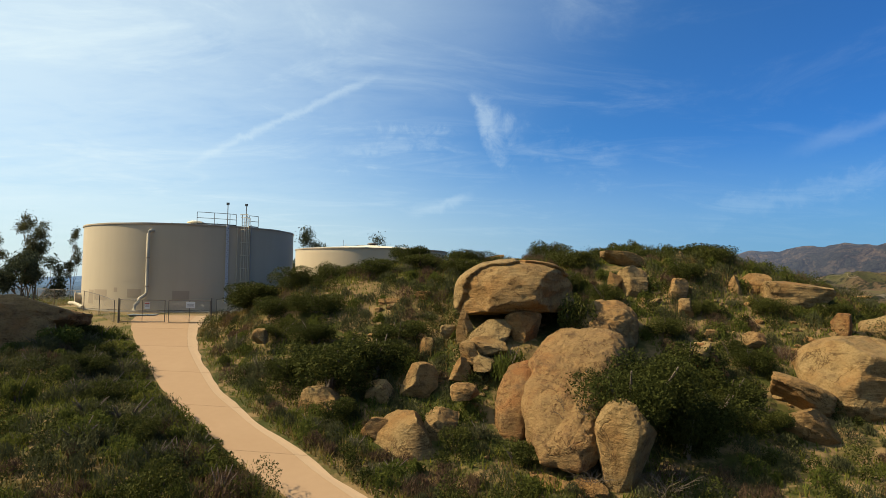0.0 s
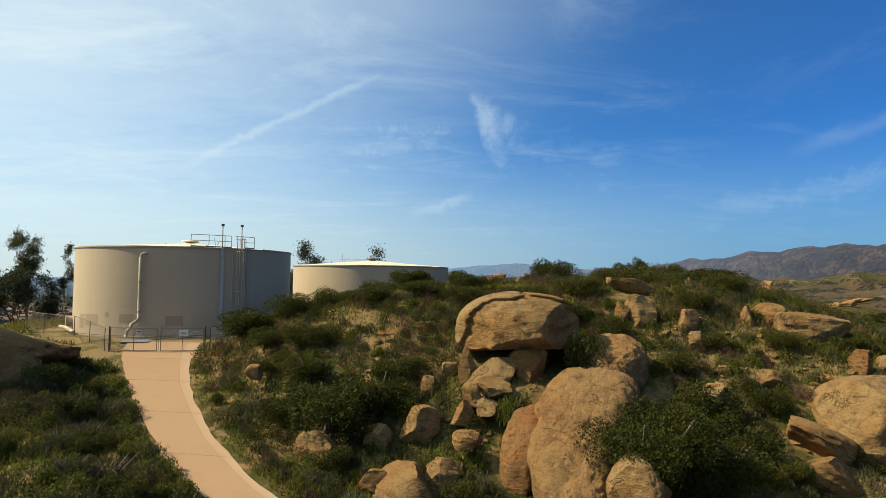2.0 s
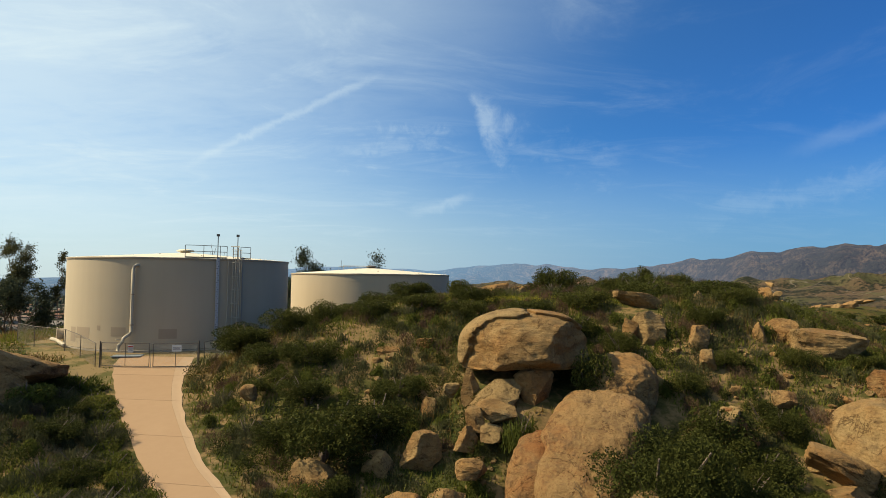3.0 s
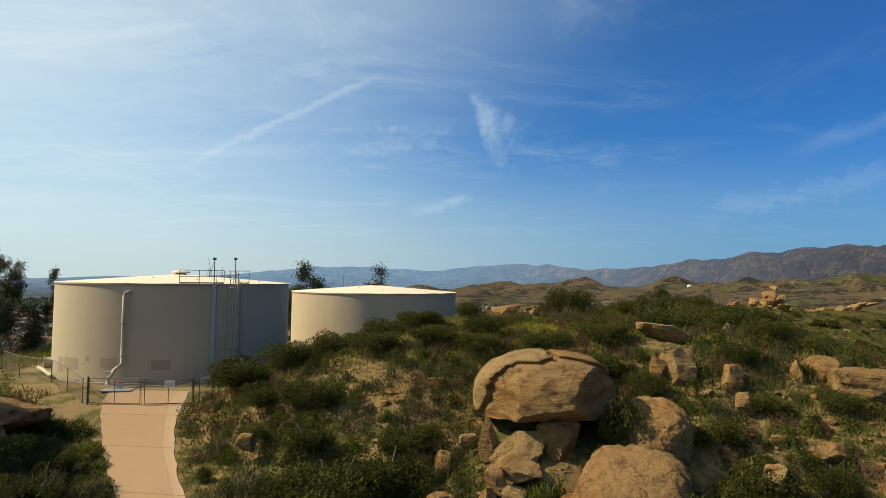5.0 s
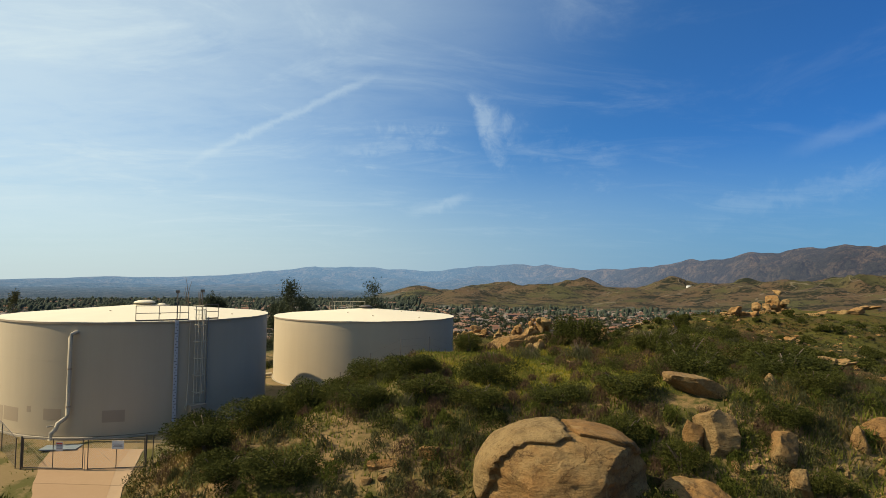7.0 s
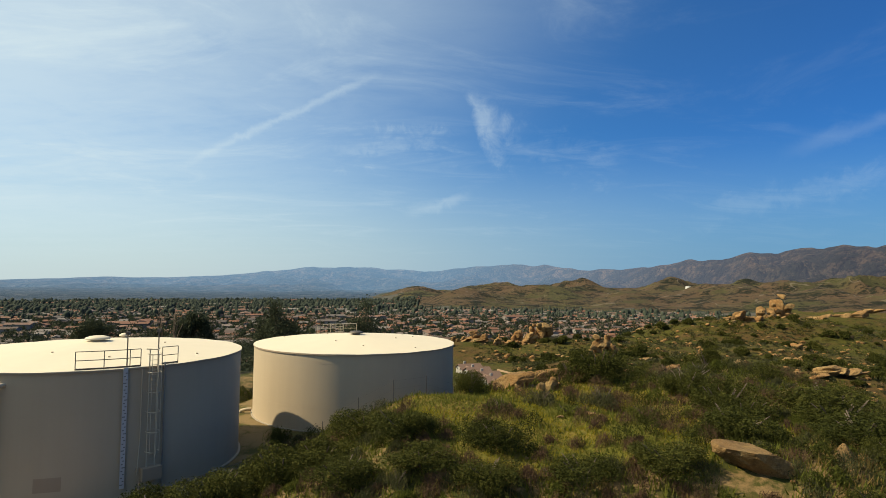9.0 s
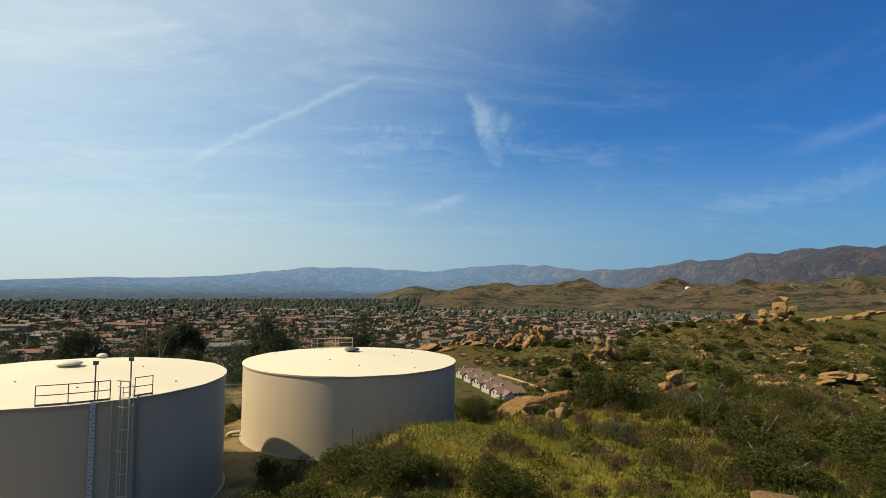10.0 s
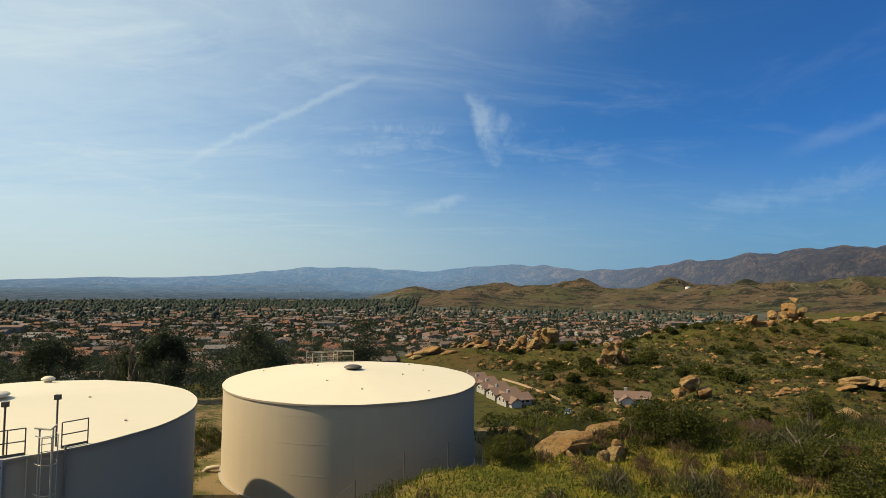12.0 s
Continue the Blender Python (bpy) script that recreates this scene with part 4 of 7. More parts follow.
# rim rails, masts and roof vents
guard_rail(tank_a, RA - 0.12, HA + 0.06, (-66.5, -58, -50.0, -46.5), 1.07, MAT_DARKSTEEL)
guard_rail(tank_a, RA - 0.12, HA + 0.06, (-39, -33), 1.07, MAT_DARKSTEEL)
tube_part("ladder_gate", [on_rim(RA + 0.1, LAD - 2.2, HA + 1.12), on_rim(RA + 0.8, LAD, HA + 1.12), on_rim(RA + 0.1, LAD + 2.2, HA + 1.12)], 0.04, MAT_PIPE, tank_a, 6)
for deg, top in ((-50.5, 2.05), (-39.5, 2.1)):
    mast = tube_part("mast", [on_rim(RA - 0.5, deg, HA - 0.2), on_rim(RA - 0.5, deg, HA + top)], 0.04, MAT_DARKSTEEL, tank_a, 6)
    x, y, z = on_rim(RA - 0.5, deg, HA + top)
    part("mast_head", box(bmesh.new(), x - 0.11, x + 0.11, y - 0.09, y + 0.09, z - 0.05, z + 0.16), MAT_DARKSTEEL, mast)
vent_cap("roof_vent", tank_a, 0.0, 0.0, HA + 0.82, 0.85, False)
vent_cap("roof_hatch", tank_a, -2.6, 8.6, HA + 0.18, 0.42, False)

tank_b = tank_body("water_tank", *TANK_B[:2], TANK_B[2], -0.15, 6.68, 0.82, "beige steel water tank behind a bank, seams showing", (0.32, 0.62, 0.88))
RB, HB = TANK_B[2], 6.83
vent_cap("roof_vent", tank_b, 0.0, 0.0, HB + 0.84, 0.75, True)
guard_rail(tank_b, RB - 0.2, HB + 0.06, (98, 107, 116, 125), 1.1, MAT_PIPE)
for a in (98, 111, 125):
    x, y, z = on_rim(RB - 1.7, a, HB + 0.2)
    tube_part("rail_post", [(x, y, z - 0.1), (x, y, z + 1.05)], 0.03, MAT_PIPE, tank_b, 6)
tube_part("hand_rail", [on_rim(RB - 1.7, a, HB + 1.25) for a in (98, 104, 111, 118, 125)], 0.03, MAT_PIPE, tank_b, 6)
for dz in (0.3, 0.6, 0.9):
    tube_part("rung", [on_rim(RB - 1.2, 108, HB + dz), on_rim(RB - 1.2, 114, HB + dz)], 0.03, MAT_PIPE, tank_b, 6)
mast = tube_part("mast", [on_rim(RB - 0.6, 124, HB), on_rim(RB - 0.6, 124, HB + 2.0)], 0.03, MAT_DARKSTEEL, tank_b, 6)
for k in range(9):
    a, rr = 250 + 34 * k, 4.2 + 2.2 * ((k * 7) % 3)
    v, f = tube([(rr * math.cos(radians(a)), rr * math.sin(radians(a)), HB + 0.84 * (1 - rr / RB) + 0.02), (rr * math.cos(radians(a)), rr * math.sin(radians(a)), HB + 0.84 * (1 - rr / RB) + 0.11)], 0.07, 8)
    part_mesh("roof_fitting", mesh_data("roof_fitting", v, f, MAT_PATCH), tank_b)
for k in range(4):
    a, rr = 265 + 41 * k, 4.5 + 1.9 * (k % 3)
    v, f = tube([(rr * math.cos(radians(a)), rr * math.sin(radians(a)), HA + 0.8 * (1 - rr / RA) + 0.02), (rr * math.cos(radians(a)), rr * math.sin(radians(a)), HA + 0.8 * (1 - rr / RA) + 0.1)], 0.07, 8)
    part_mesh("roof_fitting", mesh_data("roof_fitting", v, f, MAT_PATCH), tank_a)
tube_part("drain_elbow", [on_rim(RB + 0.1, 197, 0.5), on_rim(RB + 0.6, 197, 0.5), on_rim(RB + 1.0, 196, 0.38), on_rim(RB + 1.25, 195, 0.05)], 0.17, MAT_SHELL, tank_b, 12, "cream painted drain elbow")


# ---- sandstone boulders, each where it lies ----
def shell_slab(name, parent, dims, seed, inside, thick, args):
    """A loose outer sheet of a boulder: the faces that pass inside(), lifted and closed."""
    v, f = ball(5)
    p = rock_points(v, seed, *args)
    keep = [fc for fc in f if all(inside(p[i]) for i in fc)]
    used = sorted({i for fc in keep for i in fc})
    at = {i: k for k, i in enumerate(used)}
    n = len(used)
    base = p[used]
    lift = 1 + thick * (1 + 0.6 * fbm3(base * 3, 3, seed + 5))
    top, low = base * lift[:, None], base * 1.004
    faces = [[at[i] for i in fc] for fc in keep]
    edges = {}
    for a, b, c in faces:
        for e in ((a, b), (b, c), (c, a)):
            edges[e] = True
    rim = [(a, b) for a, b in edges if (b, a) not in edges]
    closed = faces + [[i + n for i in fc][::-1] for fc in faces] + [[b, a, a + n, b + n] for a, b in rim]
    verts = np.concatenate([top, low]) * np.array(dims) / 2
    me = mesh_data(name, verts, closed, MAT_ROCK)
    me.polygons.foreach_set("use_smooth", np.arange(len(closed)) < 2 * len(faces))
    return part_mesh(name, me, parent, "thin curved slab of sandstone split from the boulder")


DOME = (7.5, 7.0, 5.2)
DOME_CUTS = ((0.05, -0.10, -1, 0.28), (0.12, -1, -0.85, 0.72), (-1, -0.6, -0.1, 0.90), (0.9, -0.8, 0.1, 0.84))
DOME_SHAPE = (0.12, 0, 0.06, 0.02, DOME_CUTS)
dome = boulder("boulder", 4.75, 38.9, *DOME, 5, "great domed sandstone boulder with split outer slabs and dark undercut", z=1.75, level=6,
               square=0.12, cuts=0, rough=0.06, planes=DOME_CUTS)
shell_slab("split_slab", dome, DOME, 5, lambda q: q[2] > -0.22 and 0.9 * q[1] + 0.42 * q[2] - 0.17 * q[0] > -0.07 + 0.05 * math.sin(q[0] * 9) and q[0] < 0.02, 0.075, DOME_SHAPE)
shell_slab("split_slab", dome, DOME, 5, lambda q: q[2] > 0.22 and 0.9 * q[1] + 0.42 * q[2] > -0.03 + 0.05 * math.sin(q[0] * 7 + 1) and 0.05 < q[0] < 0.86, 0.06, DOME_SHAPE)

ridge_boulder("boulder", ((5.2, 26.6, -4.9), (5.6, 28.6, -3.9), (6.7, 31.2, -2.5), (8.0, 33.4, -1.5), (8.8, 35.9, -1.1)),
              (1.75, 2.0, 2.4, 2.6, 2.4), (1.0, 1.5, 1.85, 2.1, 1.9), 23, "huge smooth sandstone whaleback, orange at its foot", material=MAT_ROCK_ORANGE, power=3.4, rough=0.26)
ridge_boulder("boulder", ((8.8, 35.4, -0.6), (10.1, 37.4, -0.3), (11.0, 39.4, 0.1), (11.5, 41.8, 0.0)), (1.5, 2.1, 1.9, 1.4), (1.3, 1.9, 1.9, 1.5), 53,
              "shaded sandstone hump behind the whaleback", power=2.8, rough=0.2)
ridge_boulder("boulder", ((3.55, 29.6, -4.2), (3.65, 30.6, -3.5), (4.2, 31.8, -2.6), (5.1, 33.4, -1.7)), (0.9, 1.1, 1.0, 0.6), (1.3, 1.5, 1.4, 0.8), 34,
              "orange sandstone flake split from a huge whaleback", rough=0.16, power=3.0, material=MAT_ROCK_ORANGE)
boulder("boulder", 8.15, 26.6, 2.9, 2.6, 4.8, 47, "pear-shaped standing sandstone boulder, narrow at its foot", z=-4.5, lean=4, level=6, square=0.15, cuts=0, rough=0.09,
        planes=((-0.7, -1, 0.2, 0.76), (0.9, -0.7, 0, 0.80), (0.6, 0, 1, 0.86)), taper=(0.34, -0.12))
boulder("boulder", 24.2, 34.6, 6.9, 5.8, 5.5, 61, "great rounded sandstone boulder with a vertical crack", z=-2.7, level=6, square=0.15, cuts=0, rough=0.06, crack=(0.30, 0.07), planes=((0, -1, 0.15, 0.86), (-0.8, -0.5, 0.5, 0.88), (0.1, -0.4, 1, 0.90)))
boulder("boulder", 2.83, 36.22, 3.43, 2.85, 2.25, 11, "tan sandstone ledge under the great domed boulder", z=-0.38, square=0.5, level=4, rough=0.11)
boulder("boulder", 4.98, 36.49, 2.47, 2.05, 2.14, 12, "shaded sandstone block wedged under the domed boulder", z=0.16, square=0.4, level=4, rough=0.11)
boulder("rock", 1.38, 36.36, 1.10, 0.91, 2.43, 13, "small sandstone chip beside the domed boulder", z=0.23, level=4, rough=0.11)
boulder("boulder", 2.84, 34.74, 2.55, 1.85, 1.33, 14, "broken tan sandstone ledge on the slope", z=-0.83, square=0.5, level=4, rough=0.11)
boulder("rock", -0.89, 36.75, 1.11, 1.04, 1.18, 15, "small weathered sandstone rock in scrub", z=-1.04, level=4, rough=0.11)
boulder("boulder", 1.05, 33.60, 1.28, 0.93, 1.85, 16, "leaning slab of brown sandstone", z=-2.06, lean=25, level=4, rough=0.11)
boulder("boulder", 1.60, 34.05, 1.37, 1.14, 1.66, 17, "angular sandstone block in a rock pile", z=-1.20, square=0.5, level=4, rough=0.11)
boulder("boulder", 2.44, 33.47, 1.41, 1.17, 1.16, 18, "low sandstone rock in a rock pile", z=-1.64, level=4, rough=0.11)
boulder("rock", 2.91, 36.20, 0.91, 0.76, 1.12, 19, "pale sandstone chip in a rock pile", z=-0.16, level=4, rough=0.11)
boulder("rock", 0.36, 37.21, 0.98, 0.81, 0.89, 20, "pale sandstone chip in grass", z=-0.16, level=4, rough=0.11)
boulder("boulder", -1.30, 33.64, 2.23, 1.85, 2.69, 21, "upright block of rough brown sandstone", z=-2.94, square=0.5, cuts=9, level=4, rough=0.11)
boulder("boulder", -1.85, 29.34, 3.43, 2.85, 3.34, 22, "large cream sandstone boulder beside the road slope", z=-5.10, square=0.45, cuts=9, turn=-20, level=4, rough=0.11)
boulder("boulder", -3.25, 30.02, 1.68, 1.40, 1.57, 23, "pale sandstone boulder leaning on its neighbour", z=-4.61, level=4, rough=0.11)
boulder("boulder", -0.03, 30.40, 1.95, 1.41, 2.84, 24, "upright sandstone block with a sharp edge", z=-4.24, square=0.5, cuts=9, level=4, rough=0.11)
boulder("boulder", 1.30, 31.54, 1.71, 1.42, 1.08, 25, "pale low sandstone rock in the grass", z=-2.85, level=4, rough=0.11)
boulder("boulder", -6.19, 32.69, 3.21, 2.00, 2.42, 26, "shaded sandstone ledge under dark shrubs", z=-3.99, square=0.6, level=4, rough=0.11)
boulder("boulder", -3.47, 33.36, 2.44, 1.77, 1.75, 27, "shaded sandstone block under dark shrubs", z=-3.36, square=0.5, level=4, rough=0.11)
boulder("boulder", 13.61, 43.23, 2.50, 2.33, 2.99, 28, "rounded pale sandstone boulder on the slope", z=3.27, cuts=8, level=4, rough=0.11)
boulder("boulder", 12.40, 42.85, 1.30, 1.22, 2.28, 29, "small pale boulder against a larger one", z=2.85, level=4, rough=0.11)
boulder("boulder", 14.3, 47.0, 3.5, 2.8, 1.5, 30, "broad flat-topped tan boulder on the crest", z=4.95, rough=0.10, level=5, lean=4, square=0.5, planes=((0, 0, 1, 0.6),))
boulder("boulder", 19.01, 47.47, 1.35, 1.12, 2.12, 31, "rounded boulder on the crest among shrubs", z=4.57, level=4, rough=0.11)
boulder("boulder", 19.94, 46.99, 1.33, 1.11, 1.70, 32, "low pale rock on the crest", z=4.31, level=4, rough=0.11)
boulder("boulder", 16.76, 42.09, 1.79, 1.67, 1.80, 33, "rough pale boulder half way up the slope", z=2.47, cuts=9, level=4, rough=0.11)
boulder("rock", 16.59, 40.35, 1.06, 0.88, 1.34, 34, "small angular sandstone block on the slope", z=1.35, square=0.6, level=4, rough=0.11)
boulder("boulder", 20.97, 42.67, 1.17, 0.97, 1.94, 35, "knobbly upright sandstone rock on the crest", z=2.83, square=0.5, level=4, rough=0.11)
boulder("boulder", 22.67, 43.46, 2.82, 2.05, 1.75, 36, "long low sandstone rock on the crest", z=2.98, level=4, rough=0.11)
boulder("boulder", 24.97, 42.38, 4.6, 3.63, 3.0, 37, "broad flat-topped sandstone boulder on the crest", z=2.1, cuts=8, rough=0.15, level=5, square=0.7, lean=5, planes=((0, -0.2, 1, 0.66), (-0.3, -1, 0.1, 0.7)))
boulder("boulder", 25.36, 37.59, 1.52, 1.26, 1.87, 38, "rounded brown sandstone rock", z=0.37, material=MAT_ROCK_ORANGE, level=4, rough=0.11)
boulder("boulder", 27.94, 38.22, 3.74, 3.10, 2.63, 39, "smooth sandstone hump above the great boulder", z=-0.11, rough=0.1, level=4)
boulder("boulder", 15.44, 34.50, 2.36, 1.96, 3.16, 40, "weathered orange boulder beside a dark shrub", z=-1.98, material=MAT_ROCK_ORANGE, square=0.4, level=4, rough=0.11)
boulder("boulder", 14.91, 34.25, 1.59, 1.32, 1.54, 41, "pale cap rock on an orange boulder", z=-1.06, level=4, rough=0.11)
boulder("boulder", 19.49, 37.13, 1.27, 1.06, 1.11, 42, "small orange sandstone rock in grass", z=-0.40, material=MAT_ROCK_ORANGE, level=4, rough=0.11)
boulder("boulder", 19.65, 33.36, 4.0, 3.0, 1.7, 43, "tilted slab of striped sandstone", z=-3.0, lean=20, square=0.3, cuts=3, level=5, rough=0.08)
boulder("boulder", 19.34, 31.62, 3.3, 2.4, 1.9, 44, "tilted pale sandstone slab below another", z=-4.3, lean=24, square=0.3, cuts=3, level=5, rough=0.08)
boulder("boulder", -29.0, 40.2, 8.6, 5.6, 4.2, 45, "broad brown sandstone ledge beside the driveway", z=-0.35, rough=0.13, cuts=8, square=0.5, level=5, material=MAT_ROCK_ORANGE)
boulder("boulder", -28.6, 36.6, 9.4, 5.6, 4.9, 46, "great brown sandstone outcrop beside the driveway", z=-1.25, rough=0.14, cuts=8, square=0.5, level=5, undercut=0.4, material=MAT_ROCK_ORANGE)
# added block beyond the view's left edge, only to shadow the two ledges
boulder("boulder", -38.9, 37.6, 12.4, 8.2, 17.6, 64, "tall brown sandstone block added out of view to shade the bank", z=1.6, rough=0.12, cuts=6, square=0.8, level=5, material=MAT_ROCK_ORANGE)
boulder("boulder", -1.26, 43.12, 1.66, 1.38, 1.14, 47, "cracked tan sandstone rock on the bank", z=1.70, square=0.5, level=4, rough=0.11)
boulder("boulder", -3.79, 42.55, 2.24, 1.86, 1.22, 48, "low tan rock on a bare bank", z=1.16, level=4, rough=0.11)
boulder("boulder", -11.74, 38.63, 1.17, 0.97, 1.15, 49, "small tan rock on the road bank", z=-0.79, level=4, rough=0.11)
boulder("boulder", 4.84, 27.09, 2.16, 1.79, 0.80, 50, "flat pale ledge at the foot of the boulders", z=-5.98, square=0.6, level=4, rough=0.11)
boulder("boulder", 6.37, 26.30, 1.96, 1.63, 0.98, 51, "flat pale slab at the foot of the boulders", z=-6.08, square=0.6, level=4, rough=0.11)
boulder("rock", 5.52, 25.89, 1.11, 0.92, 0.91, 52, "small pale stone on bare earth", z=-5.94, level=4, rough=0.11)
boulder("boulder", 5.21, 66.68, 3.6, 2.40, 1.7, 53, "broad pale boulder behind the tanks' bank", z=5.15, cuts=7, level=5, rough=0.12, square=0.7, lean=-8, planes=((0, 0, 1, 0.62),))
boulder("boulder", 8.64, 69.86, 2.8, 1.98, 1.6, 54, "smooth flat sandstone boulder in scrub", z=5.1, rough=0.1, level=4, square=0.6, lean=-6, planes=((0, 0, 1, 0.55),))
boulder("rock", 8.07, 65.48, 1.13, 0.94, 1.45, 55, "angular pale rock in scrub", z=4.96, square=0.5, level=4, rough=0.11)
boulder("rock", 7.04, 64.90, 0.83, 0.69, 1.03, 56, "pale rock in scrub", z=4.86, level=4, rough=0.11)
boulder("rock", 8.43, 66.67, 0.88, 0.73, 1.11, 57, "low pale rock in scrub", z=5.01, level=4, rough=0.11)
boulder("boulder", 26.17, 71.49, 2.99, 2.48, 3.50, 58, "long pale slab on the crest", z=5.24, level=4, rough=0.11)
boulder("rock", 5.91, 51.52, 1.10, 0.92, 1.45, 59, "brown rock among shrubs", z=2.88, material=MAT_ROCK_ORANGE, level=4, rough=0.11)
boulder("boulder", 6.85, 51.02, 1.25, 1.04, 1.43, 60, "brown cracked rock among shrubs", z=2.92, material=MAT_ROCK_ORANGE, cuts=8, level=4, rough=0.11)
boulder("boulder", 17.71, 46.36, 1.44, 1.19, 1.40, 61, "low pale rock in grass", z=3.48, level=4, rough=0.11)
boulder("boulder", 17.48, 38.73, 1.37, 1.13, 0.98, 63, "grey rock in grass", z=-0.40, level=4, rough=0.11)

# loose stones among the grass
STONES = [boulder("stone", 0, 0, 1, 0.85, 0.7, 200 + k, "small tan sandstone stone in the grass", z=0, level=2, square=0.5, group="loose stones") for k in range(5)]
rng = np.random.default_rng(4)
SPOTS = ((1.5, 34.5, 3.2, 26), (22.5, 38.5, 3.6, 30), (16.5, 41.5, 4.0, 14), (5.5, 26.5, 2.2, 12), (-4, 41, 3.0, 10), (20.5, 33.5, 2.5, 8), (7, 66, 2.5, 10), (24, 45, 4, 10), (9, 53, 6, 8), (14.5, 39.5, 4.0, 16), (20.5, 41, 4.0, 22), (2.6, 35.3, 2.4, 22), (19, 45, 4.0, 14), (0.5, 33, 2.4, 10))
placed = 0
for cx, cy, spread, count in SPOTS:
    for _ in range(count):
        x, y = cx + rng.normal() * spread * 0.6, cy + rng.normal() * spread * 0.5
        s = rng.uniform(0.18, 0.75) * (0.6 + 0.7 * rng.random())
        z = gz(x, y) + 0.12 * s
        m = pose(x, y, z, rng.uniform(-20, 20), rng.uniform(-20, 20), rng.uniform(0, 360)) 
        st = STONES[placed % 5]
        if placed < 5:
            st.matrix_world = m @ Matrix.Diagonal((s, s, s, 1))
        else:
            ob = copy_thing(st, m)
            ob.scale = (s, s * rng.uniform(0.7, 1.0), s * rng.uniform(0.6, 1.0))
        placed += 1

# ---- plants ----
def leaves(rng, centres, spread, size, narrow=0.45, up=0.3, folded=False):
    """Small pointed leaves scattered about centres: vertices and faces."""
    n = len(centres)
    at = centres + rng.normal(size=(n, 3)) * spread
    d = rng.normal(size=(n, 3))
    d[:, 2] += up * 2
    d /= np.linalg.norm(d, axis=1, keepdims=True)
    w = np.cross(d, rng.normal(size=(n, 3)))
    w /= np.linalg.norm(w, axis=1, keepdims=True)
    s = size * rng.uniform(0.6, 1.3, size=(n, 1))
    low, side = at - d * s * 0.5, w * s * narrow * 0.55
    v = np.stack([low - side, low + side, at + d * s * 0.6], 1).reshape(-1, 3)
    f = np.arange(3 * n).reshape(n, 3)
    return v, f


def crown_points(rng, n, lobes, shell=0.55):
    """Points in a crown of several overlapping lobes (x, y, z, r)."""
    weights = np.array([l[3] ** 2 for l in lobes])
    pick = rng.choice(len(lobes), size=n, p=weights / weights.sum())
    d = rng.normal(size=(n, 3))
    d /= np.linalg.norm(d, axis=1, keepdims=True)
    rad = shell + (1 - shell) * rng.random(n) ** 0.5
    lobe = np.array(lobes)[pick]
    p = lobe[:, :3] + d * np.array([1, 1, 0.8]) * (lobe[:, 3] * rad)[:, None]
    p[:, 2] = np.maximum(p[:, 2], 0.05 + 0.1 * rng.random(n))
    return p


def shrub(name, seed, kind, label, group="hillside shrubs"):
    """One shrub about two metres across as an Empty with stems and foliage."""
    rng = np.random.default_rng(seed)
    top = tagged(empty(name), label, "shrub", group)
    stems = []
    for k in range(7):
        a, s = rng.uniform(0, 2 * math.pi), rng.uniform(0.4, 0.8)
        stems.append(tube([(0.05 * math.cos(a), 0.05 * math.sin(a), -0.15), (0.3 * s * math.cos(a), 0.3 * s * math.sin(a), 0.4), (0.8 * s * math.cos(a), 0.8 * s * math.sin(a), 0.9 * s + 0.3)], [0.045, 0.03, 0.01], 5))
    v, f = joined(stems)
    part_mesh("woody_base", mesh_data("woody_base", v, f, MAT_BARK), top)
    if kind == "dense":
        lobes = [(rng.uniform(-0.55, 0.55), rng.uniform(-0.55, 0.55), rng.uniform(0.45, 0.95), rng.uniform(0.35, 0.6)) for _ in range(9)]
        p = crown_points(rng, 3200, lobes)
        v, f = leaves(rng, p, 0.03, 0.088, 0.5, 0.25)
        mt = LEAF_DARK
    elif kind in ("big", "great"):
        lobes = []
        for _ in range(34):
            a, s = rng.uniform(0, 2 * math.pi), 0.72 * math.sqrt(rng.random())
            lobes.append((s * math.cos(a), s * math.sin(a), rng.uniform(0.60 if kind == "great" else 0.22, 1.02 - 0.40 * s), rng.uniform(0.2, 0.36)))
        p = crown_points(rng, 34000 if kind == "great" else 9500, lobes, 0.65)
        v, f = leaves(rng, p, 0.02, 0.029 if kind == "great" else 0.054, 0.55, 0.2)
        mt = LEAF_DARK
    elif kind == "sage":
        n = 1700
        a, r = rng.uniform(0, 2 * math.pi, n), np.sqrt(rng.random(n))
        h = (0.35 + 0.75 * rng.random(n)) * (1 - 0.35 * r)
        lobe = 0.75 + 0.35 * np.sin(a * 3 + seed)
        p = np.stack([np.cos(a) * r * lobe, np.sin(a) * r * lobe, h * rng.uniform(0.3, 1.0, n)], -1)
        v, f = leaves(rng, p, 0.03, 0.17, 0.17, 1.2)
        mt = LEAF_SAGE
    elif kind == "dry":
        n = 800
        a, r = rng.uniform(0, 2 * math.pi, n), rng.random(n) ** 0.6
        p = np.stack([np.cos(a) * r * 0.9, np.sin(a) * r * 0.9, (0.2 + 0.7 * rng.random(n)) * (1 - 0.4 * r)], -1)
        v, f = leaves(rng, p, 0.03, 0.24, 0.10, 0.9)
        mt = LEAF_DRY
    else:
        lobes = [(rng.uniform(-0.6, 0.6), rng.uniform(-0.6, 0.6), rng.uniform(0.25, 0.6), rng.uniform(0.3, 0.5)) for _ in range(7)]
        p = crown_points(rng, 1000, lobes)
        v, f = leaves(rng, p, 0.04, 0.19, 0.3, 0.8)
        mt = LEAF_GREEN
    part_mesh("foliage", mesh_data("foliage", v, f, mt), top)
    return top


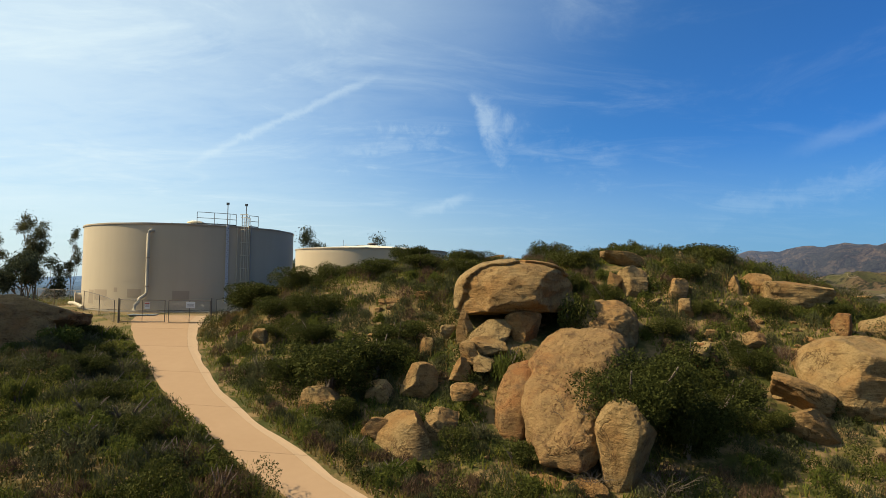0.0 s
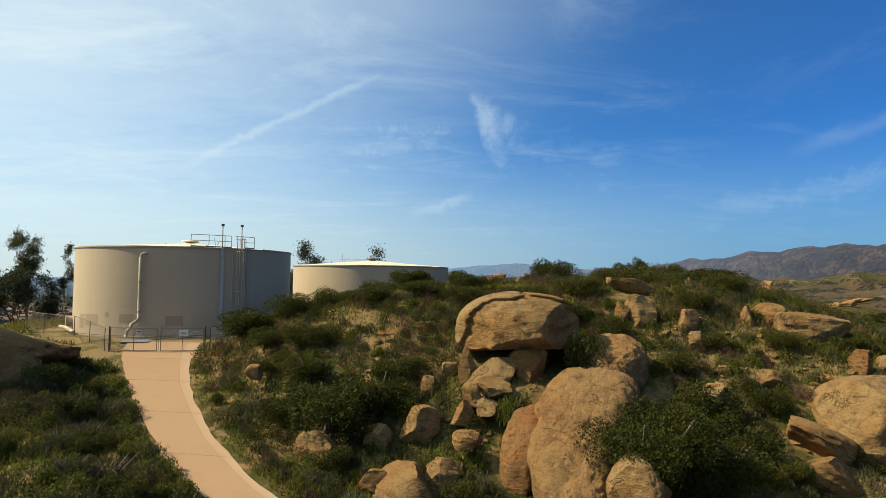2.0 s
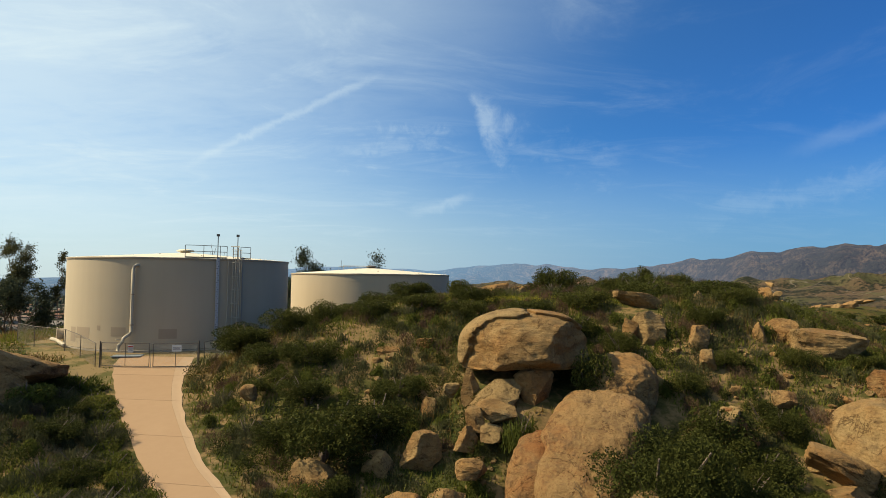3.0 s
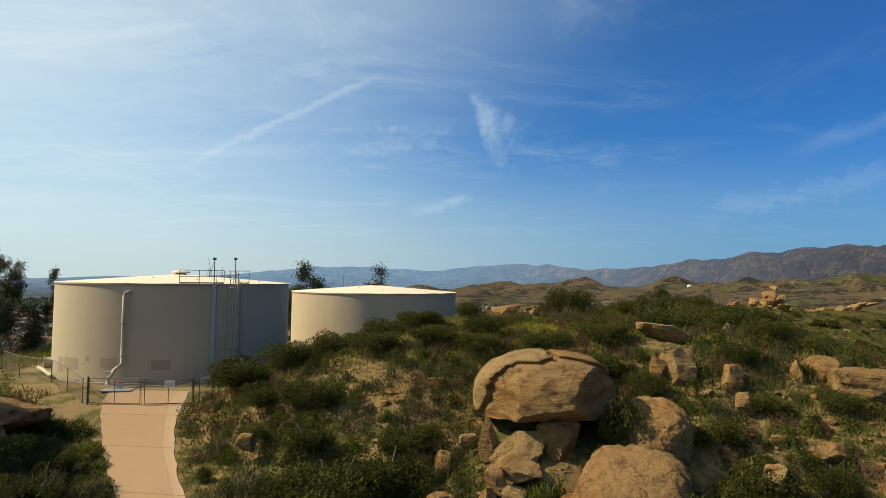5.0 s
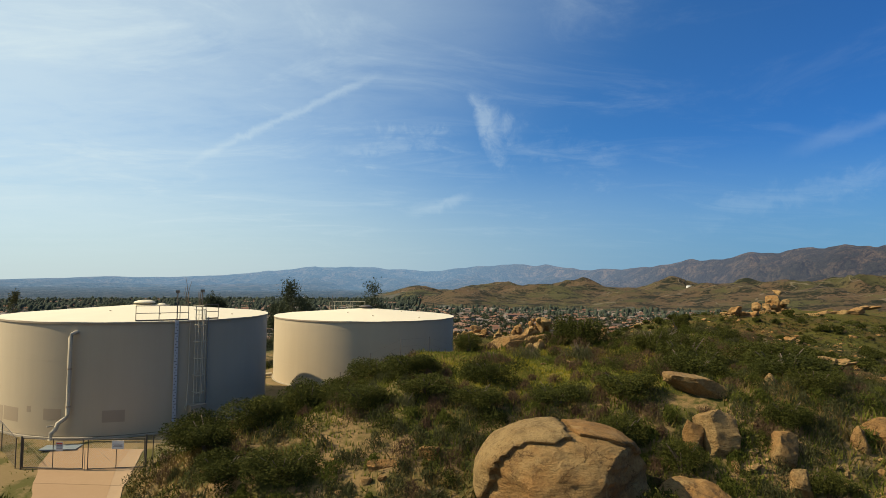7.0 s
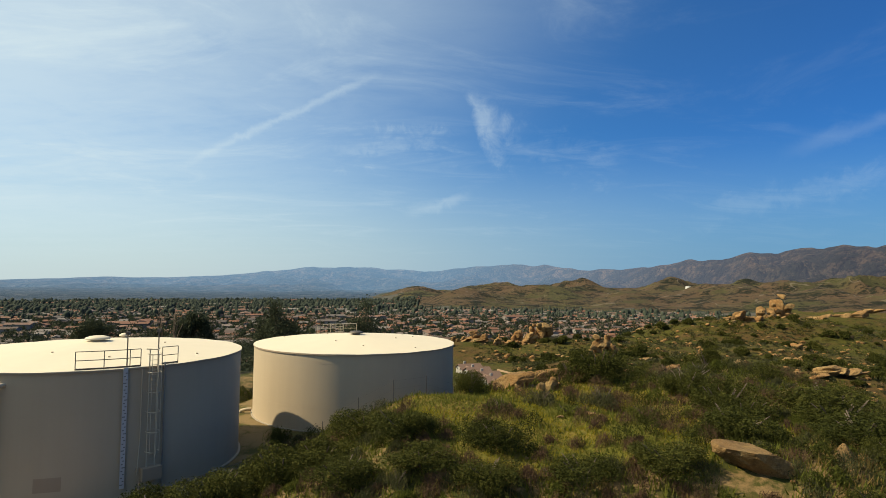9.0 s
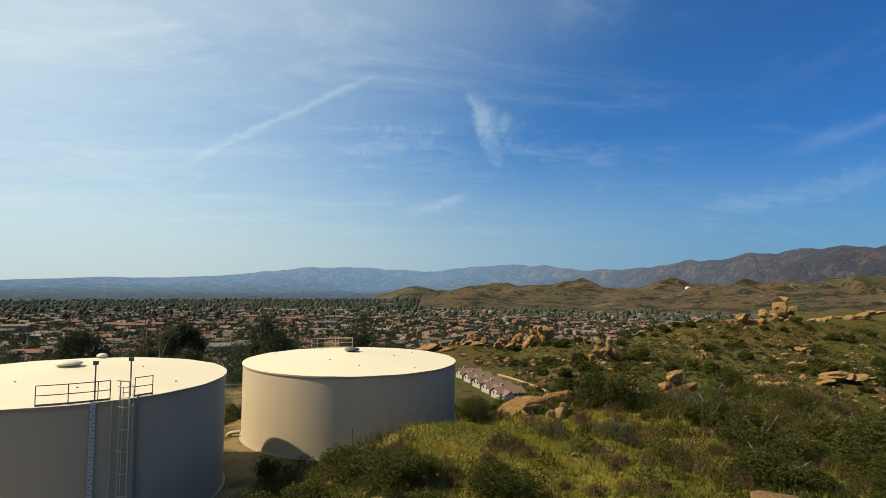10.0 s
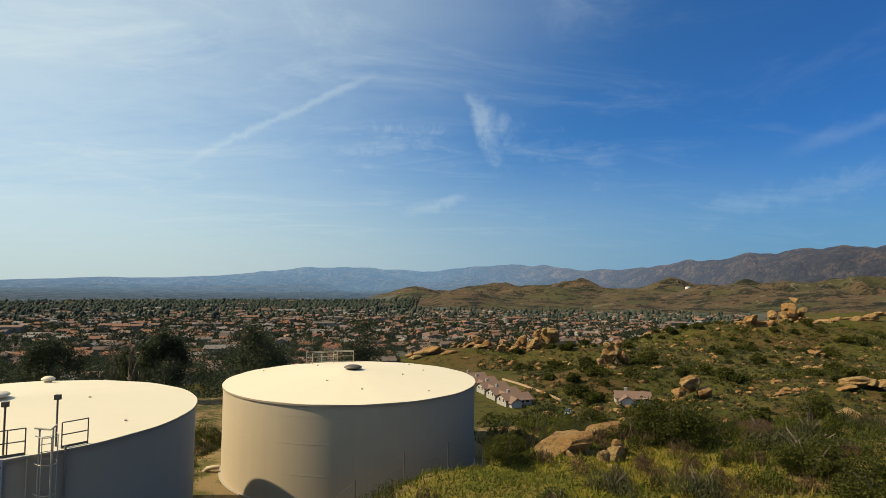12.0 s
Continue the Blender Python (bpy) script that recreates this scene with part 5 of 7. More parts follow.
SHRUBS = {}
for kind, label, count in (("great", "great dark evergreen shrub spreading over the whaleback boulder", 1), ("big", "large dark evergreen shrub with dense uneven crown", 4), ("dense", "dark evergreen shrub with dense small leaves on the hill", 4), ("sage", "grey-green sage bush with upright shoots", 4),
                           ("dry", "dry brown shrub with thin dead twigs", 3), ("green", "low fresh green shrub among the rocks", 3)):
    SHRUBS[kind] = [shrub("shrub", 300 + 10 * len(SHRUBS) + k, kind, label) for k in range(count)]
USED = {}


def set_shrub(kind, x, y, wide, high, turn, which=0, z=None):
    src = SHRUBS[kind][which % len(SHRUBS[kind])]
    z = gz(x, y) - 0.04 if z is None else z
    m = pose(x, y, z, 0, 0, turn)
    first = src.name not in USED
    USED.setdefault(src.name, []).append(1)
    if first:
        src.matrix_world = m
    else:
        src = copy_thing(src, m)
    src.scale = (wide / 2, wide / 2, high / 1.3)
    return src


# ---- plants that stand out: kind, place, width, height ----
BIG_SHRUBS_A = (
    ("great", 9.3, 29.6, 8.4, 5.7),
    ("big", 13.4, 30.4, 4.6, 3.0),
    ("big", 15.6, 32.6, 4.0, 2.6),
    ("big", 14.4, 34.8, 4.6, 3.2),
    ("big", 14.4, 31.6, 2.8, 1.9),
    ("big", 11.9, 28.9, 4.0, 3.4),
    ("dense", -6.6, 34.3, 6.4, 3.8),
    ("dense", -3.9, 35.1, 5.2, 3.0),
    ("dense", -2.8, 38.2, 3.4, 1.3),
    ("dense", -14.2, 46.1, 5.5, 2.2),
    ("dense", -10.2, 50.1, 5.0, 1.7),
    ("dense", 21.7, 50.0, 6.3, 2.0),
    ("dense", 16.3, 51.9, 5.6, 2.3),
    ("sage", -6.2, 29.4, 2.6, 1.1),
    ("sage", -4.0, 27.9, 1.7, 1.0),
    ("green", -2.1, 26.0, 2.3, 0.9),
    ("sage", -11.1, 36.3, 2.9, 1.4),
    ("dense", -11.0, 40.2, 3.6, 1.6),
    ("sage", -13.9, 40.3, 2.4, 1.4),
    ("dense", 16.6, 33.3, 2.2, 2.2),
    ("dry", 20.9, 36.3, 2.2, 1.3),
    ("sage", 2.0, 29.9, 1.8, 1.1),
    ("green", 3.6, 33.2, 2.3, 2.8),
    ("green", 3.9, 33.3, 1.7, 1.8),
    ("dry", -0.1, 34.3, 1.4, 0.8),
    ("sage", 27.1, 33.4, 2.7, 1.3),
    ("dense", -12.4, 43.2, 4.2, 1.9),
    ("dense", -9.0, 42.4, 4.4, 1.8),
    ("dense", -8.2, 38.6, 4.0, 1.9),
    ("dense", -9.3, 36.0, 3.4, 1.7),
    ("dense", -5.6, 47.4, 4.2, 1.5),
    ("dense", -1.8, 47.8, 4.2, 1.4),
    ("dense", 1.4, 46.6, 3.8, 1.4),
    ("dense", 8.8, 43.6, 3.6, 2.0),
    ("dense", 10.4, 47.2, 4.6, 1.7),
    ("dense", 6.2, 47.0, 4.2, 1.6),
    ("dense", 14.4, 38.8, 3.0, 1.5),
    ("dense", 18.0, 43.8, 3.2, 1.6),
    ("dense", -5.6, 31.6, 3.0, 1.6),
    ("dense", 16.9, 30.8, 3.0, 1.8),
    ("green", 3.2, 58.0, 2.6, 1.2),
    ("green", 7.6, 57.2, 2.4, 1.0),
    ("green", 12.6, 57.0, 2.6, 1.1),
    ("big", -15.3, 48.2, 4.6, 2.9),
    ("big", -11.8, 47.2, 4.4, 2.3),
    ("big", -7.6, 51.8, 4.6, 2.2),
    ("big", -2.8, 51.4, 4.4, 2.0),
    ("big", 2.4, 50.6, 4.0, 1.8),
    ("big", 11.4, 41.8, 2.8, 1.8),
    ("big", 18.6, 35.9, 2.8, 1.7),
    ("big", 22.3, 40.6, 2.8, 1.5),
    ("big", 17.7, 40.6, 2.4, 1.3),
    ("big", 26.6, 40.2, 2.8, 1.5),
    ("big", 21.2, 46.6, 3.4, 1.8),
)
BIG_SHRUBS_B = (
    ("dense", 1.6, 64.7, 3.1, 2.6),
    ("sage", 10.4, 59.6, 3.0, 1.8),
    ("dry", 10.6, 68.6, 3.4, 2.0),
    ("dense", 17.0, 61.5, 3.6, 4.7),
    ("sage", 6.4, 60.6, 2.7, 1.6),
    ("dense", 18.7, 56.4, 5.0, 2.0),
    ("dense", 23.5, 54.3, 6.1, 2.5),
    ("sage", 18.4, 64.3, 6.0, 1.8),
    ("dense", 12.4, 68.4, 5.5, 3.6),
    ("dense", 1.9, 68.5, 3.5, 3.5),
    ("dense", -9.2, 49.8, 4.4, 2.7),
    ("dense", -5.5, 55.8, 5.0, 2.0),
    ("dense", -15.9, 49.9, 4.4, 2.1),
    ("dense", 18.1, 57.7, 5.2, 2.8),
    ("dense", 25.1, 57.8, 7.3, 2.3),
    ("sage", -17.9, 29.3, 2.6, 1.2),
    ("green", -24.0, 37.2, 3.3, 1.7),
    ("green", -24.2, 42.2, 3.0, 1.9),
    ("sage", -18.8, 35.3, 2.8, 1.7),
    ("dry", -10.8, 24.9, 2.5, 1.5),
    ("sage", -14.4, 27.3, 4.1, 1.8),
    ("green", -20.1, 28.3, 1.7, 2.0),
    ("dry", -8.3, 22.7, 2.7, 1.6),
    ("green", -16.6, 23.4, 1.2, 0.8),
)
for kind, x, y, wide, high in BIG_SHRUBS_A + BIG_SHRUBS_B:
    if kind == "dense":
        kind, high = ("big" if wide > 2.5 else kind), min(high, 0.68 * wide)
    set_shrub(kind, x, y, wide, high, (x * 57 + y * 91) % 360, int(abs(x * 7 + y * 3)))

set_shrub("dense", 8.3, 36.9, 2.9, 3.2, 40, 2)

# green mounds along the driveway's left edge, darker bushes behind them
rng = np.random.default_rng(58)
for k in range(20):
    y = 23.5 + 0.98 * k
    x = float(road_left(y)) - 1.0 - 0.5 * rng.random()
    set_shrub("green", x, y, rng.uniform(1.7, 2.5), rng.uniform(0.8, 1.3), rng.uniform(0, 360), k)
    if k % 2 == 0:
        set_shrub("big" if k % 4 else "sage", x - rng.uniform(2.2, 3.6), y + 0.4, rng.uniform(2.4, 3.4), rng.uniform(1.1, 1.7), rng.uniform(0, 360), k)
    if k % 3 == 0:
        set_shrub("sage", x - rng.uniform(4.8, 7.5), y, rng.uniform(2.4, 3.2), rng.uniform(1.0, 1.5), rng.uniform(0, 360), k)


def bare(x, y, margin=0.3):
    """Where nothing grows: road, tank pads and the great rocks."""
    if y < 52 and float(road_left(y)) - margin < x < float(road_right(y)) + margin:
        return True
    if math.hypot(x - TANK_A[0], y - TANK_A[1]) < 12.8 or math.hypot(x - TANK_B[0], y - TANK_B[1]) < 12.4 or math.hypot(x + 24, y - 50) < 6.3:
        return True
    return any(((x - cx) / sx) ** 2 + ((y - cy) / sy) ** 2 < 1 for cx, cy, sx, sy in ROCK_KEEP)


ROCK_KEEP = ((4.75, 38.6, 3.6, 3.5), (5.9, 31.0, 2.5, 4.8), (3.4, 30.7, 1.4, 1.8), (8.0, 26.9, 1.6, 1.5), (11.4, 36.6, 2.2, 2.6), (23.75, 34.6, 3.3, 2.6), (-1.8, 29.3, 1.8, 1.5),
             (-28, 38, 5, 3.2), (25, 42.4, 2.2, 1.7), (13.6, 43.2, 1.2, 1.1), (13.9, 46.3, 2.0, 1.6), (5.2, 66.7, 2, 1.6), (19.6, 33.4, 2.1, 1.6), (19.3, 31.6, 1.6, 1.3))


def scatter():
    rng = np.random.default_rng(12)
    taken = np.full((2600, 3), 1e6)
    for k, (_, x, y, wide, high) in enumerate(BIG_SHRUBS_A + BIG_SHRUBS_B):
        taken[k] = (x, y, wide * 0.5)
    filled = len(BIG_SHRUBS_A + BIG_SHRUBS_B)
    count, tries = 0, 0
    rest = {"dense": [], "sage": [], "dry": [], "green": []}
    while count < 1750 and tries < 26000:
        tries += 1
        x, y = rng.uniform(-40, 46), 17 + 72 * rng.random() ** 1.1
        if abs(x) > 0.78 * y + 4 or bare(x, y, 0.7):
            continue
        if x < float(road_left(min(y, 50))) and y > 45:
            continue
        thick = float(fbm(x / 8, y / 8, 3, 14)) + 0.62 - 0.80 * float(np.clip(meadow(x, y), 0, 1)) + 0.35 * float(smooth(50, 58, y)) * (1 if x > 8 else 0)
        if thick < rng.uniform(0.0, 0.72):
            continue
        if float(meadow(x, y)) > 0.42 and rng.random() < 0.72:
            continue
        size = rng.uniform(0.5, 1.3) * (1.3 if thick > 0.75 else 1.0) * (1.15 if y > 55 else 1.0)
        if ((taken[:filled, 0] - x) ** 2 + (taken[:filled, 1] - y) ** 2 < (0.42 * (size + taken[:filled, 2])) ** 2).any():
            continue
        taken[filled] = (x, y, size)
        filled += 1
        q = rng.random() + 0.35 * float(fbm(x / 6, y / 6, 2, 40))
        q += 0.45 * (float(meadow(x, y)) > 0.35)
        kind = "sage" if q < 0.40 else "green" if q < 0.58 else "dense" if q < 0.82 else "dry"
        high = size * rng.uniform(0.75, 1.15) * (1.15 if kind == "dense" else 0.85)
        if size > 0.95 and sum(len(v) for v in USED.values()) < 260:
            set_shrub(kind, x, y, 1.5 * size, high, rng.uniform(0, 360), int(rng.integers(9)))
        else:
            rest[kind].append((x, y, size, high))
        count += 1
    names = {"dense": ("dark_scrub", LEAF_DARK, "small dark evergreen bushes over the hillside"), "sage": ("sage_scrub", LEAF_SAGE, "small grey-green sage over the hillside"),
             "dry": ("dry_scrub", LEAF_DRY, "small dry brown scrub over the hillside"), "green": ("green_scrub", LEAF_GREEN, "small fresh green herbs over the hillside")}
    for kind, spots in rest.items():
        vs, fs, o = [], [], 0
        for x, y, size, high in spots:
            n = int(270 + 220 * size)
            a, r = rng.uniform(0, 2 * math.pi, n), np.sqrt(rng.random(n))
            lobe = 0.75 + 0.3 * np.sin(a * 3 + x * 5)
            px, py = x + np.cos(a) * r * lobe * 0.75 * size, y + np.sin(a) * r * lobe * 0.75 * size
            pz = NEAR_Z(px, py) + high * rng.random(n) ** 0.7 * (1 - 0.55 * r ** 2)
            v, f = leaves(rng, np.stack([px, py, pz], -1), 0.02, *{"dense": (0.10, 0.5, 0.25), "sage": (0.18, 0.18, 1.2), "dry": (0.22, 0.1, 0.9), "green": (0.18, 0.3, 0.8)}[kind])
            vs.append(v)
            fs.append(f + o)
            o += len(v)
        name, mt, label = names[kind]
        ob = new(name, mesh_data(name, np.concatenate(vs), np.concatenate(fs), mt))
        tagged(ob, label, "scrub", kind="stuff")


scatter()


def grass():
    """All blades of the hillside grass, in three colours."""
    rng = np.random.default_rng(77)
    n = 190000
    y = 17 + 70 * rng.random(n) ** 1.25
    x = rng.uniform(-1, 1, n) * (0.76 * y + 4)
    keep = ~((y < 52) & (x > road_left(np.minimum(y, 51.9)) - 0.1) & (x < road_right(np.minimum(y, 51.9)) + 0.1))
    for cx, cy, r in ((*TANK_A[:2], 10.8), (*TANK_B[:2], 10.9)):
        keep &= np.hypot(x - cx, y - cy) > r
    pad = np.minimum(np.hypot(x - TANK_A[0], y - TANK_A[1]) - 12.6, np.minimum(np.hypot(x - TANK_B[0], y - TANK_B[1]) - 12.2, np.hypot(x + 24, y - 50) - 6))
    keep &= (pad > 0) | (rng.random(n) < 0.10)
    keep &= (meadow(x, y) < 0.45) | (rng.random(n) < 0.22)
    for cx, cy, sx, sy in ROCK_KEEP:
        keep &= ((x - cx) / sx) ** 2 + ((y - cy) / sy) ** 2 > 0.8
    lush = fbm(x / 7, y / 7, 3, 14) + 0.5 + 0.5 * smooth(49, 56, y) * (x > -6) * (x < 22)
    keep &= rng.random(n) < np.clip(lush * 1.5 + 0.1, 0.15, 1)
    x, y, lush, pad = x[keep], y[keep], lush[keep], pad[keep]
    n = len(x)
    z = NEAR_Z(x, y) - 0.03
    h = (0.16 + 0.38 * rng.random(n) ** 1.6) * (0.7 + 0.6 * np.clip(lush, 0, 1)) * np.where(pad > 0, 1, 0.4)
    a, lean = rng.uniform(0, 2 * math.pi, n), rng.normal(size=(n, 2)) * 0.35
    w = 0.018 + 0.022 * rng.random(n) + 0.0005 * y
    dx, dy = np.cos(a) * w, np.sin(a) * w
    base = np.stack([x, y, z], -1)
    v = np.stack([base + np.stack([dx, dy, 0 * x], -1), base - np.stack([dx, dy, 0 * x], -1),
                  base + np.stack([lean[:, 0] * h, lean[:, 1] * h, h], -1)], 1).reshape(-1, 3)
    tone = fbm(x / 5, y / 5, 3, 50) + 0.45 * rng.random(n) - 0.2 - 0.20 * smooth(48, 56, y) * (x > -6)
    flowers = (rng.random(n) < 0.05) & (fbm(x / 4, y / 4, 2, 60) > 0.05)
    for name, mt, pick, label in (("green_grass", LEAF_GRASS, (tone < 0.18) & ~flowers, "green spring grass over the hillside"),
                                  ("dry_grass", LEAF_STRAW, (tone >= 0.18) & ~flowers, "straw-coloured dry grass over the hillside"),
                                  ("wildflowers", LEAF_YELLOW, flowers, "scattered small yellow wildflowers in grass")):
        idx = np.nonzero(pick)[0]
        vv = v.reshape(-1, 3, 3)[idx].reshape(-1, 3)
        ob = new(name, mesh_data(name, vv, np.arange(len(vv)).reshape(-1, 3), mt))
        tagged(ob, label, "grass", kind="stuff")


def meadow_grass():
    """Short yellow-green grass and low flowers on the bank behind the crest."""
    rng = np.random.default_rng(88)
    n = 150000
    x, y = rng.uniform(-14, 28, n), rng.uniform(44, 82, n)
    keep = (meadow(x, y) > rng.uniform(0.25, 0.6, n)) & (np.hypot(x - TANK_B[0], y - TANK_B[1]) > 11.5) & (np.hypot(x - TANK_A[0], y - TANK_A[1]) > 12)
    x, y = x[keep], y[keep]
    n = len(x)
    base = np.stack([x, y, NEAR_Z(x, y) - 0.02], -1)
    h = 0.07 + 0.20 * rng.random(n) ** 1.8
    a, lean, w = rng.uniform(0, 2 * math.pi, n), rng.normal(size=(n, 2)) * 0.5, 0.022 + 0.03 * rng.random(n)
    side = np.stack([np.cos(a) * w, np.sin(a) * w, 0 * x], -1)
    v = np.stack([base + side, base - side, base + np.stack([lean[:, 0] * h, lean[:, 1] * h, h], -1)], 1)
    gold = fbm(x / 2.5, y / 2.5, 3, 52) + 0.4 * rng.random(n) > 0.22
    for name, mt, pick, label in (("short_grass", LEAF_GRASS, ~gold, "short fresh green grass on the bank"), ("flowering_grass", LEAF_YELLOW, gold, "low yellow flowers and grass on the bank")):
        vv = v[pick].reshape(-1, 3)
        tagged(new(name, mesh_data(name, vv, np.arange(len(vv)).reshape(-1, 3), mt)), label, "grass", kind="stuff")


grass()
meadow_grass()


def tree(name, seed, x, y, base, height, wide, label, leaf=LEAF_TOWN, bare_tree=False, n_leaves=2600, leaf_size=0.28, trunk=0.16, clump=0.055):
    """A tapered trunk with forking limbs; leaves in clumps at the limb ends."""
    rng = np.random.default_rng(seed)
    top = tagged(empty(name, x, y, base), label, "tree")
    pieces, tips = [], []

    def grow(p, d, length, r, level):
        q = p + d * length
        midp = p + d * length * 0.5 + Vector(rng.normal(size=3)) * length * 0.05
        pieces.append(tube([p, midp, q], [r, r * 0.8, r * 0.62], 7 if level < 2 else 5))
        if level >= 3:
            tips.append((q, length))
            return
        for _ in range(3 if level else 4):
            e = (d + Vector((rng.normal() * 0.75, rng.normal() * 0.75, rng.normal() * 0.35 + 0.25))).normalized()
            s = p + d * length * rng.uniform(0.55, 1.0)
            grow(s, e, length * rng.uniform(0.55, 0.75), r * 0.55, level + 1)

    grow(Vector((0, 0, -0.3)), Vector((rng.normal() * 0.06, rng.normal() * 0.06, 1)).normalized(), 0.42, trunk / height, 0)
    v, f = joined(pieces)
    v = np.array(v)
    reach = max(abs(v[:, 0]).max(), abs(v[:, 1]).max())
    scale = np.array([wide / 2 / reach, wide / 2 / reach, height / v[:, 2].max()])
    part_mesh("trunk", mesh_data("trunk", v * scale, f, MAT_DEAD if bare_tree else MAT_BARK, smooth_faces=True), top)
    if not bare_tree:
        c = np.array([t[0] for t in tips]) * scale
        pick = rng.integers(len(c), size=n_leaves)
        vv, ff = leaves(rng, c[pick], clump * (height + wide) / 2, leaf_size, 0.45, -0.1)
        part_mesh("crown", mesh_data("crown", vv, ff, leaf), top)
    return top


tree("tree", 1, -52.6, 76, gz(-52.6, 76) - 0.2, 10.2 - gz(-52.6, 76), 6.4, "tall open-crowned eucalyptus beside the tank", n_leaves=11000, leaf_size=0.22, clump=0.036, leaf=LEAF_SAGE)
tree("tree", 2, -48.4, 77, gz(-48.4, 77) - 0.2, 9.0 - gz(-48.4, 77), 2.6, "slender open-crowned eucalyptus beside the tank", n_leaves=2600, leaf_size=0.22, clump=0.03, leaf=LEAF_SAGE)
tree("tree", 3, -50.5, 71, gz(-50.5, 71) - 0.2, 6.8, 8.0, "dark broad tree beyond the tank", n_leaves=9000, leaf_size=0.33)
tree("tree", 4, -20.2, 90.3, gz(-20.2, 90.3) - 0.2, 10.0 - gz(-20.2, 90.3), 4.6, "leafy tree standing behind the tanks", n_leaves=7000, leaf_size=0.30)
tree("tree", 5, -11.6, 101, gz(-11.6, 101) - 0.2, 9.8 - gz(-11.6, 101), 5.4, "leafy tree standing behind the tanks", n_leaves=7000, leaf_size=0.30)
tree("tree", 6, -32, 85, gz(-32, 85) - 0.2, 11.0 - gz(-32, 85), 4.4, "bare leafless tree behind the tank", bare_tree=True, trunk=0.34)
tree("tree", 7, -36, 108, gz(-36, 108) - 0.2, 8.5, 9.0, "dark broad tree below the tanks", n_leaves=9000, leaf_size=0.33)
tree("tree", 8, -46, 122, gz(-46, 122) - 0.2, 9.0, 10, "dark broad tree below the tanks", n_leaves=9000, leaf_size=0.33)
tree("tree", 9, -29, 118, gz(-29, 118) - 0.2, 9.0, 8.0, "dark broad tree below the tanks", n_leaves=9000, leaf_size=0.33)
tree("tree", 10, -56, 112, gz(-56, 112) - 0.2, 10.0, 9.0, "dark broad tree below the tanks", n_leaves=9000, leaf_size=0.33)
tree("tree", 11, -22, 128, gz(-22, 128) - 0.2, 9.0, 8.0, "dark broad tree below the tanks", n_leaves=9000, leaf_size=0.33)


def twig_bush(x, y, z, wide, high, seed, label):
    rng = np.random.default_rng(seed)
    pieces = []
    for _ in range(60):
        a, s = rng.uniform(0, 2 * math.pi), rng.uniform(0.3, 1)
        p = Vector((0.15 * rng.normal(), 0.15 * rng.normal(), 0))
        pts = [p]
        for k in range(4):
            p = p + Vector((math.cos(a) * s * 0.25 + rng.normal() * 0.06, math.sin(a) * s * 0.25 + rng.normal() * 0.06, 0.25 * (1 - 0.2 * k) + rng.normal() * 0.05))
            pts.append(p)
        pieces.append(tube(pts, [0.013, 0.010, 0.008, 0.006, 0.004], 4))
    v, f = joined(pieces)
    v = np.array(v) * np.array([wide / 2, wide / 2, high])
    ob = new("dead_bush", mesh_data("dead_bush", v, f, MAT_DEAD))
    ob.location = (x, y, z)
    return tagged(ob, label, "dead bush")


twig_bush(6.3, 28.3, gz(6.3, 28.3) + 1.0, 2.2, 2.6, 5, "leafless grey twigs hanging over the whaleback boulder")
twig_bush(9.6, 25.6, gz(9.6, 25.6), 3.2, 1.2, 6, "tangle of bleached dead twigs under the dark shrub")
twig_bush(6.6, 26.4, gz(6.6, 26.4), 2.6, 1.0, 7, "tangle of bleached dead twigs at the boulder's foot")

# ---- chain-link fence, gate and sign ----
def wire_mesh(p0, p1, z0, z1, step=0.11, r=0.0022):
    """Crossing diagonal wires between two posts."""
    a, b = Vector((*p0, 0)), Vector((*p1, 0))
    d = (b - a).normalized()
    length, tall = (b - a).length, z1 - z0
    pieces = []
    k = -tall
    while k < length:
        for s in (1, -1):
            u0, u1 = (k, k + tall) if s == 1 else (k + tall, k)
            v0, v1 = 0.0, tall
            pts = []
            for u, v in ((u0, v0), (u1, v1)):
                pts.append([u, v])
            (u0, v0), (u1, v1) = pts
            if u0 > u1:
                u0, v0, u1, v1 = u1, v1, u0, v0
            if u0 < 0:
                v0 += (v1 - v0) * (-u0) / (u1 - u0)
                u0 = 0
            if u1 > length:
                v1 = v0 + (v1 - v0) * (length - u0) / (u1 - u0)
                u1 = length
            if u1 - u0 > 0.02:
                pieces.append(tube([a + d * u0 + Vector((0, 0, z0 + v0)), a + d * u1 + Vector((0, 0, z0 + v1))], r, 3))
        k += step
    return joined(pieces)


def fence_run(points, label, tall=1.8, mesh=True, rail=True, radius=0.03):
    x0, y0 = points[0]
    run = tagged(empty("fence"), label, "fence")
    for x, y in points:
        z = gz(x, y)
        tube_part("post", [(x, y, z - 0.3), (x, y, z + tall)], radius, MAT_DARKSTEEL, run, 8)
    for (xa, ya), (xb, yb) in zip(points[:-1], points[1:]):
        za, zb = gz(xa, ya), gz(xb, yb)
        if rail:
            tube_part("top_rail", [(xa, ya, za + tall - 0.03), (xb, yb, zb + tall - 0.03)], 0.024, MAT_DARKSTEEL, run, 6)
        if mesh:
            low = min(za, zb)
            v, f = wire_mesh((xa, ya), (xb, yb), 0.06, tall - 0.05)
            v = np.array(v)
            t = np.clip(((v[:, 0] - xa) * (xb - xa) + (v[:, 1] - ya) * (yb - ya)) / ((xb - xa) ** 2 + (yb - ya) ** 2), 0, 1)
            v[:, 2] += za + (zb - za) * t
            part_mesh("wire_mesh", mesh_data("wire_mesh", v, f, MAT_STEEL), run)
    return run


